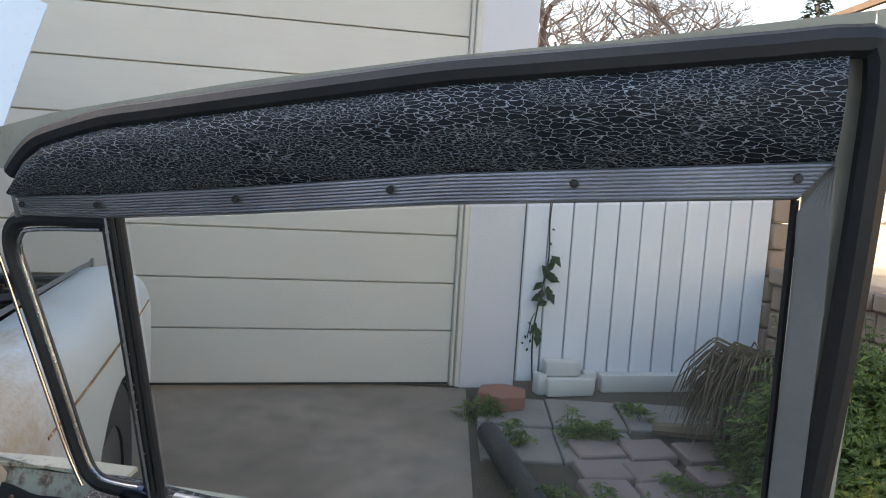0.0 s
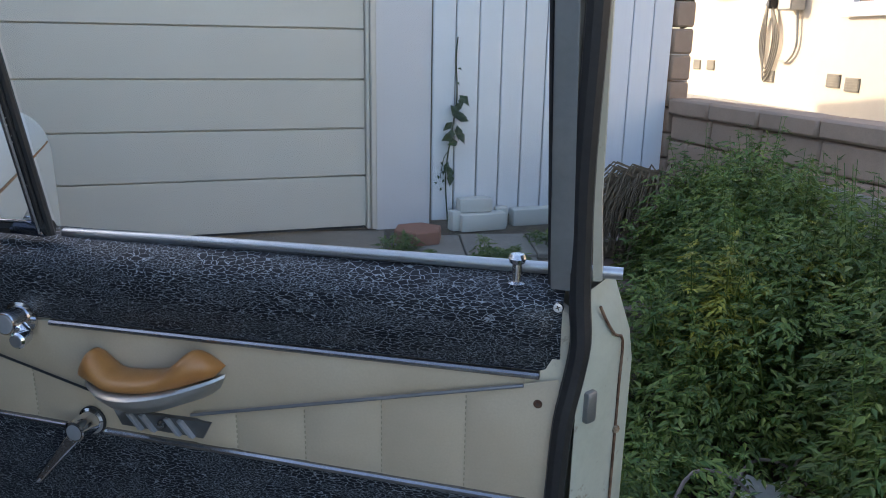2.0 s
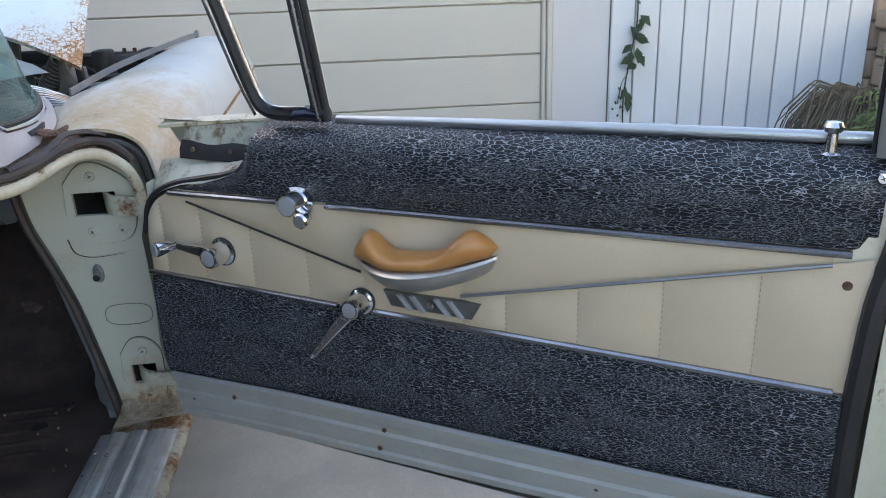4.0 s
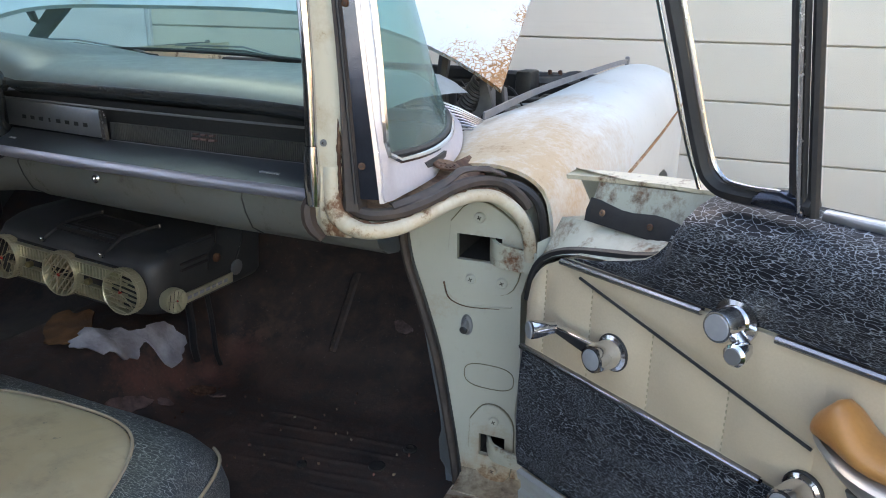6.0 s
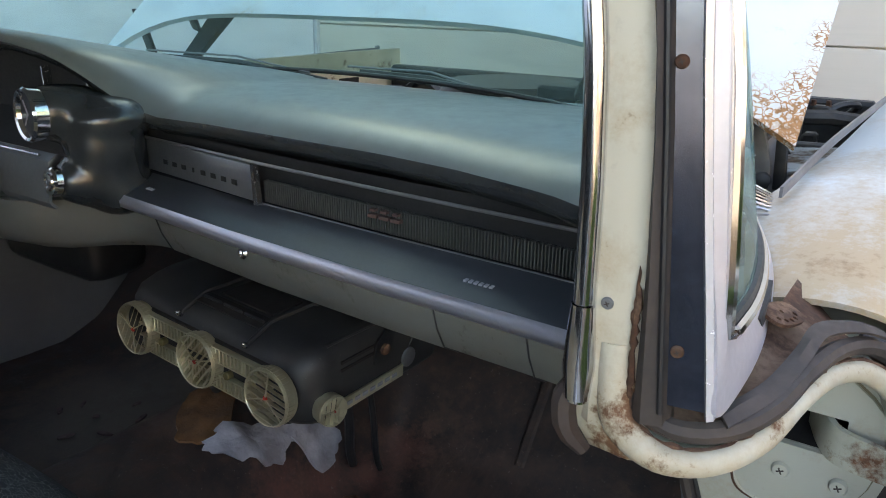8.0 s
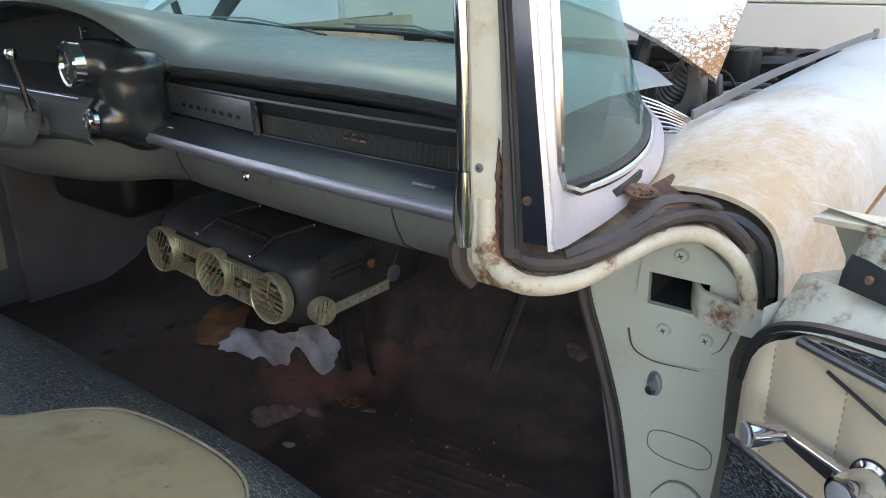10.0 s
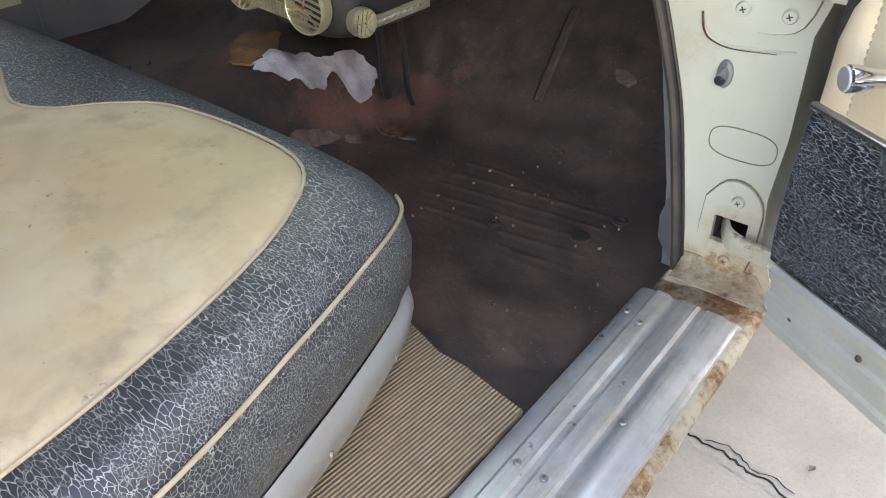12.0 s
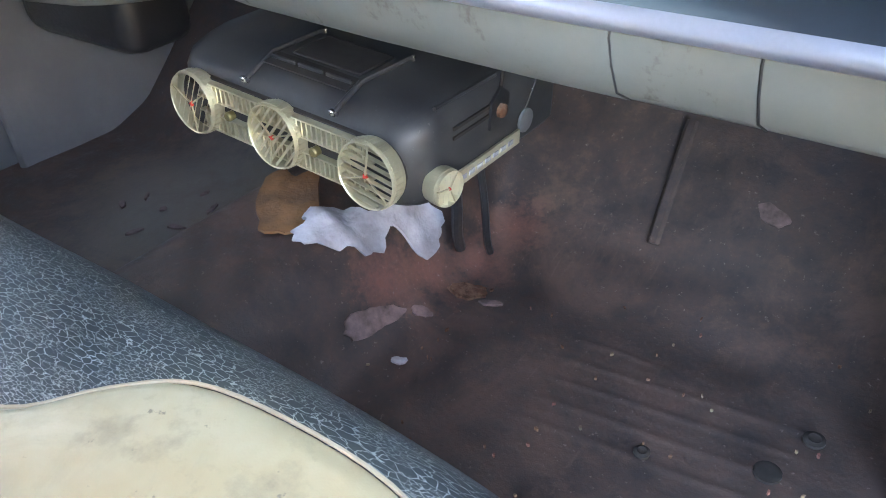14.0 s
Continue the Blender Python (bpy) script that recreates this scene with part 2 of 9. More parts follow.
PAVER = concrete("paver_concrete", (0.30, 0.27, 0.24), (0.24, 0.22, 0.19), 0.5)
FLAG_PINK = concrete("pinkish_paver", (0.34, 0.25, 0.22), (0.28, 0.21, 0.19), 0.45)
BRICK_RED = concrete("red_brick", (0.36, 0.17, 0.12), (0.30, 0.14, 0.10), 0.3)
SOIL = concrete("soil", (0.11, 0.085, 0.06), (0.08, 0.06, 0.04), 0.6)
BLOCK = concrete("tan_block", (0.47, 0.335, 0.25), (0.38, 0.27, 0.20), 0.35)
STUCCO = concrete("cream_stucco", (0.65, 0.56, 0.44), (0.61, 0.52, 0.41), 0.12)
GARAGE_PAINT = wood_paint("beige_garage_paint", (0.72, 0.655, 0.57), (0.68, 0.61, 0.525), (3, 40, 60), 0.12)
WHITE_PAINT = wood_paint("white_paint", (0.80, 0.82, 0.86), (0.75, 0.77, 0.81), (50, 50, 3), 0.12)
PINK_PAINT = wood_paint("off_white_stucco_paint", (0.74, 0.71, 0.73), (0.70, 0.67, 0.68), (30, 30, 30), 0.12)
WHITE_BLOCK = wood_paint("white_washed_brick", (0.70, 0.70, 0.66), (0.58, 0.57, 0.53), (60, 60, 60), 0.4)
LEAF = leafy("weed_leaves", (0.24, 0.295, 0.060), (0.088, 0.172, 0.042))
LEAF_YELLOW = leafy("yellowing_leaves", (0.42, 0.40, 0.06), (0.28, 0.30, 0.05))
LEAF_DARK = leafy("vine_leaves", (0.022, 0.052, 0.012), (0.045, 0.085, 0.024))
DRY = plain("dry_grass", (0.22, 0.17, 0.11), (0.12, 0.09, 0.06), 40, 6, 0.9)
# Bark and needles lightened: the far trees' haze is put into both colours.
BARK = plain("grey_bark", (0.30, 0.24, 0.21), (0.22, 0.17, 0.15), 20, 4, 0.95)
NEEDLES = plain("dark_needles", (0.06, 0.085, 0.055), (0.09, 0.11, 0.07), 20, 2, 0.9)


def floor_dirt():
    """Bare floor steel under old black tar, with rusty and dusty patches; the lit far side is painted paler."""
    k = Nodes("tarred_rusty_floor")
    a, b, c, d = k.noise(5.5, 7, 0.7, None, 0.6), k.noise(22, 6, 0.7), k.noise(130, 4, 0.7), k.noise(2.4, 4, 0.6)
    col = k.mix(k.ramp(b, 0.35, 0.65), (0.021, 0.0168, 0.0165), (0.068, 0.0420, 0.0345))
    col = k.mix(k.ramp(a, 0.50, 0.64, 0, 0.6), col, (0.105, 0.060, 0.046))
    primer = None
    for x, y, z, reach in ((-0.735, 0.02, 0.19, 0.10), (-0.715, 0.10, 0.16, 0.09), (-0.69, 0.19, 0.13, 0.08), (-0.68, 0.28, 0.15, 0.09)):
        near = k.n.new("ShaderNodeVectorMath")
        near.operation = 'DISTANCE'
        k.link(k.coord, near.inputs[0])
        near.inputs[1].default_value = (x, y, z)
        f = k.ramp(near.outputs["Value"], reach, 0.0)
        primer = f if primer is None else k.math('MAXIMUM', primer, f)
    # Daylight on the driver's side, with pale debris, put into the floor colour.
    far = k.n.new("ShaderNodeVectorMath")
    far.operation = 'DISTANCE'
    k.link(k.coord, far.inputs[0])
    far.inputs[1].default_value = (-1.25, 0.08, 0.12)
    far_lit = k.math('ADD', k.ramp(far.outputs["Value"], 0.40, 0.10), k.math('MULTIPLY', k.math('SUBTRACT', b, 0.5), 1.4))
    col = k.mix(k.ramp(far_lit, 0.30, 0.90, 0, 0.75), col, (0.135, 0.115, 0.095))
    worn = k.math('ADD', primer, k.math('ADD', k.math('MULTIPLY', k.math('SUBTRACT', b, 0.5), 1.6), k.math('MULTIPLY', k.math('SUBTRACT', c, 0.5), 0.7)))
    col = k.mix(k.ramp(worn, 0.25, 1.0, 0, 0.62), col, (0.20, 0.080, 0.060))
    col = k.mix(k.ramp(k.math('MULTIPLY', d, b), 0.29, 0.42, 0, 0.45), col, (0.13, 0.088, 0.062))
    col = k.mix(k.ramp(c, 0.64, 0.74, 0, 0.75), col, (0.20, 0.165, 0.14))
    scratch = k.noise(1.0, 4, 0.6, k.mapping((150, 9, 40), (0, 0, radians(-12))))
    col = k.mix(k.math('MULTIPLY', k.ramp(scratch, 0.60, 0.74, 0, 0.4), k.ramp(a, 0.46, 0.64)), col, (0.15, 0.10, 0.08))
    return k.out(col, k.ramp(b, 0.3, 0.7, 0.42, 0.85), 0, k.bump(k.math('ADD', b, k.math('MULTIPLY', c, 0.35)), 0.5, 0.003))


def seat_cream():
    k = Nodes("stained_cream_vinyl")
    a, b, c = k.noise(3.5, 5, 0.6), k.noise(16, 6, 0.7), k.noise(330, 3)
    col = k.mix(k.ramp(a, 0.38, 0.62), (0.475, 0.395, 0.275), (0.40, 0.30, 0.175))
    col = k.mix(k.ramp(k.noise(7, 6, 0.7, None, 1.0), 0.52, 0.70, 0, 0.5), col, (0.30, 0.245, 0.165))
    col = k.mix(k.ramp(b, 0.54, 0.72, 0, 0.6), col, (0.22, 0.17, 0.115))
    col = k.mix(k.ramp(k.noise(75, 3, 0.6), 0.68, 0.74, 0, 0.7), col, (0.13, 0.11, 0.085))
    return k.out(col, 0.55, 0, k.bump(k.math('ADD', k.math('MULTIPLY', c, 0.5), b), 0.3, 0.0012))


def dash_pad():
    # Pale colour puts the sky's reflection on the pad top into the vinyl.
    k = Nodes("dash_vinyl_sky_sheen")
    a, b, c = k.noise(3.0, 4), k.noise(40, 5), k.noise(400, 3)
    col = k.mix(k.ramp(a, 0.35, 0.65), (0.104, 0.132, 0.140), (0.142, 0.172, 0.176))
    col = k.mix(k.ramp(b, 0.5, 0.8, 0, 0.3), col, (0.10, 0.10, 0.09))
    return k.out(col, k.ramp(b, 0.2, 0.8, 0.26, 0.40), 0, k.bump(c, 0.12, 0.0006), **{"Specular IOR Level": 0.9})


def carpet():
    k = Nodes("ribbed_tan_mat")
    rib = k.n.new("ShaderNodeTexWave")
    rib.inputs["Scale"].default_value = 72
    rib.inputs["Distortion"].default_value = 0.6
    k.link(k.mapping((1, 0.12, 1), (0, 0, radians(35))), rib.inputs["Vector"])
    b = k.noise(60, 5)
    col = k.mix(rib.outputs["Fac"], (0.17, 0.112, 0.07), (0.30, 0.215, 0.14))
    col = k.mix(k.ramp(b, 0.45, 0.75, 0, 0.5), col, (0.16, 0.12, 0.08))
    return k.out(col, 0.95, 0, k.bump(rib.outputs["Fac"], 0.5, 0.004))


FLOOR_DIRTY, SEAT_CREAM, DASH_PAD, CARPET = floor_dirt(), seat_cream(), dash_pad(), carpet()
# Ledge edge metal, brightened to paint in its sky highlight.
DASH_SILVER = plain("silver_highlight", (0.52, 0.52, 0.60), (0.46, 0.46, 0.54), 260, 6, 0.30, 0.7, 0.0, 0.0004, 0.06)
DASH_GREY = rusty("grey_dash_paint", (0.165, 0.170, 0.162), (0.135, 0.139, 0.130), (0.08, 0.06, 0.04), 0.74, 0.90, 14.0, 0.45, (1, 1, 0.4), dirt=0.25)
DASH_DARK = plain("dark_grille_back", (0.010, 0.010, 0.012), (0.017, 0.017, 0.018), 200, 8, 0.8)
VISOR = plain("tan_visor_cloth", (0.30, 0.20, 0.11), (0.26, 0.17, 0.09), 300, 5, 0.8)
HEADLINER = plain("headliner", (0.30, 0.28, 0.24), (0.26, 0.24, 0.20), 200, 5, 0.9)
KICK_GREY = plain("grey_kick_paint", (0.150, 0.165, 0.178), (0.108, 0.120, 0.132), 120, 5, 0.5)
PALE_PADDING = plain("torn_white_padding", (0.46, 0.45, 0.49), (0.20, 0.19, 0.20), 45, 16, 0.9, 0, 0.6, 0.004)
BROWN_FELT = plain("brown_felt", (0.27, 0.125, 0.048), (0.13, 0.066, 0.034), 90, 14, 0.95, 0, 0.6, 0.003)
PINK_DUST = plain("reddish_primer", (0.25, 0.10, 0.078), (0.045, 0.026, 0.024), 70, 26, 0.9, 0, 0.5, 0.002)
ROOFING = plain("brown_roof", (0.16, 0.11, 0.08), (0.12, 0.085, 0.06), 20, 3, 0.9)
WIN_DARK = plain("window_screen", (0.10, 0.085, 0.06), (0.07, 0.06, 0.045), 60, 3, 0.35)
METER_GREY = plain("grey_meter_paint", (0.42, 0.40, 0.36), (0.36, 0.34, 0.30), 60, 5, 0.5, 0.2)


# ---- building helpers ----
def thing(name, at, label, category, group="", kind=""):
    ob = new(name)
    ob.empty_display_size = 0.1
    ob.location = at
    ob.matrix_basis = pose(*at)
    return tagged(ob, label, category, group, kind)


def world_of(ob):
    m = ob.matrix_basis.copy()
    if ob.parent:
        m = world_of(ob.parent) @ ob.matrix_parent_inverse @ m
    return m


def mesh_from(bm, name, mat, smooth=True, angle=38):
    bmesh.ops.recalc_face_normals(bm, faces=bm.faces)
    me = bpy.data.meshes.new(name)
    bm.to_mesh(me)
    bm.free()
    for m in (mat if isinstance(mat, (list, tuple)) else [mat]):
        me.materials.append(m)
    if smooth:
        me.shade_smooth()
        me.set_sharp_from_angle(angle=radians(angle))
    return me


def part(name, bm, mat, parent, label="", m=None, smooth=True, angle=38, mod=None):
    """Links a bmesh as one mesh object under a thing or a part; m: where its own axes lie."""
    ob = new(name, bm if isinstance(bm, bpy.types.Mesh) else mesh_from(bm, name, mat, smooth, angle))
    if parent:
        ob.parent = parent
        ob.matrix_parent_inverse = world_of(parent).inverted()
    ob.matrix_basis = m or Matrix()
    if label:
        ob["label"] = label
    return ob


def solo(name, bm, mat, label, category, group="", kind="", m=None, smooth=True, angle=38):
    return tagged(part(name, bm, mat, None, "", m, smooth, angle), label, category, group, kind)


def box(bm, x0, x1, y0, y1, z0, z1, bev=0.0, seg=1, m=None):
    mm = Matrix.LocRotScale(((x0 + x1) / 2, (y0 + y1) / 2, (z0 + z1) / 2), None, (abs(x1 - x0), abs(y1 - y0), abs(z1 - z0)))
    got = bmesh.ops.create_cube(bm, size=1.0, matrix=(m or Matrix()) @ mm)["verts"]
    if bev:
        es = {e for v in got for e in v.link_edges}
        bmesh.ops.bevel(bm, geom=list(es), offset=bev, segments=seg, affect='EDGES', profile=0.5)


def boxed(x0, x1, y0, y1, z0, z1, bev=0.0, seg=1, m=None):
    bm = bmesh.new()
    box(bm, x0, x1, y0, y1, z0, z1, bev, seg, m)
    return bm


def tube(bm, pts, r, n=8, caps=True, flat=1.0):
    """A tube along points; r may be one radius or one for each point."""
    pts = [Vector(p) for p in pts]
    rs = r if isinstance(r, (list, tuple)) else [r] * len(pts)
    rings, up = [], None
    for i, p in enumerate(pts):
        d = (pts[min(i + 1, len(pts) - 1)] - pts[max(i - 1, 0)]).normalized()
        if up is None:
            up = Vector((0, 0, 1)) if abs(d.z) < 0.9 else Vector((1, 0, 0))
        side = d.cross(up).normalized()
        up = side.cross(d).normalized()
        rings.append([bm.verts.new(p + (side * math.cos(a) + up * math.sin(a) * flat) * rs[i]) for a in (2 * math.pi * k / n for k in range(n))])
    for a, b in zip(rings, rings[1:]):
        for k in range(n):
            bm.faces.new((a[k], a[(k + 1) % n], b[(k + 1) % n], b[k]))
    if caps:
        bm.faces.new(rings[0][::-1])
        bm.faces.new(rings[-1])


def tubed(pts, r, n=8, flat=1.0):
    bm = bmesh.new()
    tube(bm, pts, r, n, True, flat)
    return bm


def sheet(bm, rows, thick=0.0, closed=False):
    """A surface through rows of points, with a back if thick (offset along the mean normal)."""
    vs = [[bm.verts.new(p) for p in row] for row in rows]
    fs = []
    for a, b in zip(vs, vs[1:]):
        for k in range(len(a) - 1):
            fs.append(bm.faces.new((a[k], a[k + 1], b[k + 1], b[k])))
        if closed:
            fs.append(bm.faces.new((a[-1], a[0], b[0], b[-1])))
    if thick:
        bmesh.ops.recalc_face_normals(bm, faces=fs)
        bmesh.ops.solidify(bm, geom=fs, thickness=thick)
    return fs


def slab(bm, outline, depth, bev=0.0, seg=2):
    """A plate: an outline of 3D points, pushed back by the vector depth."""
    front = [bm.verts.new(p) for p in outline]
    back = [bm.verts.new(Vector(p) + Vector(depth)) for p in outline]
    f = bm.faces.new(front)
    bm.faces.new(back[::-1])
    n = len(front)
    for k in range(n):
        bm.faces.new((front[k], back[k], back[(k + 1) % n], front[(k + 1) % n]))
    if bev:
        bmesh.ops.bevel(bm, geom=list(f.edges), offset=bev, segments=seg, affect='EDGES', profile=0.5)


def slabbed(outline, depth, bev=0.0, seg=2):
    bm = bmesh.new()
    slab(bm, outline, depth, bev, seg)
    return bm


def lathe(bm, profile, n=24, m=None):
    """Turns (radius, height) pairs round z, then places by m."""
    m = m or Matrix()
    rings = []
    for r, h in profile:
        if r < 1e-6:
            rings.append([bm.verts.new(m @ Vector((0, 0, h)))])
        else:
            rings.append([bm.verts.new(m @ Vector((r * math.cos(a), r * math.sin(a), h))) for a in (2 * math.pi * k / n for k in range(n))])
    for a, b in zip(rings, rings[1:]):
        for k in range(n):
            q = [a[k % len(a)], a[(k + 1) % len(a)], b[(k + 1) % len(b)], b[k % len(b)]]
            q = list(dict.fromkeys(q))
            if len(q) > 2:
                bm.faces.new(q)


def lathed(profile, n=24, m=None):
    bm = bmesh.new()
    lathe(bm, profile, n, m)
    return bm


def smooth_line(pts, per=6):
    """A Catmull-Rom line through the points."""
    pts = [Vector(p) for p in pts]
    ext = [pts[0] * 2 - pts[1]] + pts + [pts[-1] * 2 - pts[-2]]
    out = []
    for i in range(1, len(ext) - 2):
        a, b, c, d = ext[i - 1:i + 3]
        for k in range(per):
            t = k / per
            out.append(0.5 * ((2 * b) + (c - a) * t + (2 * a - 5 * b + 4 * c - d) * t * t + (3 * b - a - 3 * c + d) * t ** 3))
    return out + [pts[-1]]


def facing(p, n, up=(0, 0, 1)):
    """A pose at p whose z axis points along n."""
    return Matrix.Translation(p) @ Vector(n).to_track_quat('Z', 'Y').to_matrix().to_4x4()


def screw(name, p, n, parent, r=0.006, mat=None, m=None):
    bm = bmesh.new()
    f = facing(p, n)
    lathe(bm, [(r, 0), (r, r * 0.25), (r * 0.8, r * 0.55), (0, r * 0.6)], 14, f)
    old = set(bm.faces)
    for a in (0.4, 0.4 + math.pi / 2):
        box(bm, -r * 0.42, r * 0.42, -r * 0.085, r * 0.085, r * 0.5, r * 0.62, 0, 1, f @ Matrix.Rotation(a, 4, 'Z'))
    for fc in bm.faces:
        if fc not in old:
            fc.material_index = 1
    return part(name, bm, [mat or OLD_CHROME, RUBBER_GREY], parent, "", m)

# ---- ground ----
def drive_z(y):
    """The drive falls from the garage towards the street."""
    return 0.074 * (y - 4.0) if y < 4.0 else 0.0


def build_ground():
    bm = bmesh.new()
    ys = [-400, -60, -12, -6, -3, 0, 1, 2, 3, 4.0, 12, 60, 400]
    def gz(y):
        return (drive_z(max(y, -6)) if y < 4 else 0.0) - 0.010
    rows = [[(x, y, gz(y)) for x in (-400, -60, -8, -4.5, 0.2, 1.8, 6, 60, 400)] for y in ys]
    sheet(bm, rows)
    solo("ground", bm, SOIL, "bare brown soil and weeds round the drive", "ground", kind="structure", smooth=False)
    bm = bmesh.new()
    def slab_rows(x0, x1, y0, y1):
        rows = [[(x, y, drive_z(y)) for x in np.linspace(x0, x1, 4)] for y in np.linspace(y0, y1, 5)]
        bm2 = bmesh.new()
        sheet(bm2, rows, -0.10)
        return bm2
    drive = thing("driveway", (-2, 1, -0.3), "weathered grey concrete drive with cracks and joints", "driveway", kind="structure")
    for x0, x1 in ((-4.4, -2.02), (-2.005, 0.19)):
        for y0, y1 in ((-6, -3.01), (-3.0, -0.41), (-0.4, 1.99), (2.0, 4.3)):
            part("slab", slab_rows(x0, x1, y0, y1), CONCRETE_OLD if y0 > 1.9 else CONCRETE, drive, smooth=False)
    # a ragged crack beside the car, with a pale smear of old filler along it
    r = random.Random(8)
    def ribbon(pts, half, lift):
        rows = []
        for x, y in pts:
            a, b = half * r.uniform(.5, 1.3), half * r.uniform(.5, 1.3)
            rows.append([(x, y - a, drive_z(y - a) + lift), (x, y, drive_z(y) + lift + 0.0004), (x, y + b, drive_z(y + b) + lift)])
        bm2 = bmesh.new()
        sheet(bm2, rows)
        return bm2
    line, y = [], 1.212
    for k in range(150):
        x = -1.05 + 0.008 * k
        y += r.uniform(-.005, .0053) + (1.215 - y) * 0.08
        line.append((x, y))
    part("filler", ribbon(line, 0.016, 0.002), CONCRETE_PALE, drive, "pale filler along the crack", smooth=False)
    part("crack", ribbon(line, 0.0022, 0.004), DARK_HOLE, drive, "dark jagged crack", smooth=False)
    part("crack", ribbon([(x, yy + 0.012 + 0.004 * math.sin(x * 60)) for x, yy in line[38:58]], 0.0012, 0.0042), DARK_HOLE, drive, smooth=False)
    for x, y in ((-0.822, 1.311), (-0.601, 1.286), (-0.45, 0.9), (-0.3, 2.6), (0.02, 3.1), (-0.7, 3.3)):
        bm2 = bmesh.new()
        leaf(bm2, Vector((x, y, drive_z(y) + 0.006)), Vector((r.uniform(-1, 1), r.uniform(-1, 1), 0.05)), Vector((0, 0, 1)), 0.020, 0.3)
        solo("fallen_leaf", bm2, DRY, "small dry leaf lying on the drive", "leaf", "leaves on the drive")


def build_pavers():
    """Old square pavers beside the drive, with broken brick edging further out."""
    r = random.Random(4)
    path = thing("paved_path", (0.8, 3.5, 0), "grey square pavers before the white gate, joints full of dirt", "paving", kind="structure")
    for i in range(4):
        for j in range(2 if i < 2 else 1):
            x0, y0 = 0.23 + i * 0.36, 3.52 - j * 0.36
            bm = bmesh.new()
            z = drive_z(y0) + 0.012 + r.uniform(-0.004, 0.006)
            box(bm, 0.003, 0.357, 0.003, 0.357, -0.06, 0.0, 0.006, 1,
                Matrix.Translation((x0, y0, z)) @ Euler((r.uniform(-.01, .01) + 0.05, r.uniform(-.01, .01), r.uniform(-.015, .015))).to_matrix().to_4x4())
            part("paver", bm, PAVER, path)
    for k in range(10):
        bm = bmesh.new()
        x0, y0 = 0.74 + (k % 3) * 0.235 + r.uniform(-.015, .015), 3.30 - (k // 3) * 0.19 + r.uniform(-.012, .012)
        box(bm, -0.110, 0.110, -0.085, 0.085, -0.05, 0.0, 0.008, 1, Matrix.Translation((x0, y0, drive_z(y0) + 0.025 + r.uniform(-.01, .012))) @ Euler((0.07 + r.uniform(-.05, .05), r.uniform(-.05, .05), 0.25 + r.uniform(-.06, .06))).to_matrix().to_4x4())
        part("flagstone", bm, FLAG_PINK, path)


# ---- garage, gate ----
WALL_Y = 4.0
LOT = pose(0.105, 3.985, 0, 0, 0, 12) @ pose(-0.113, -4.0, 0)


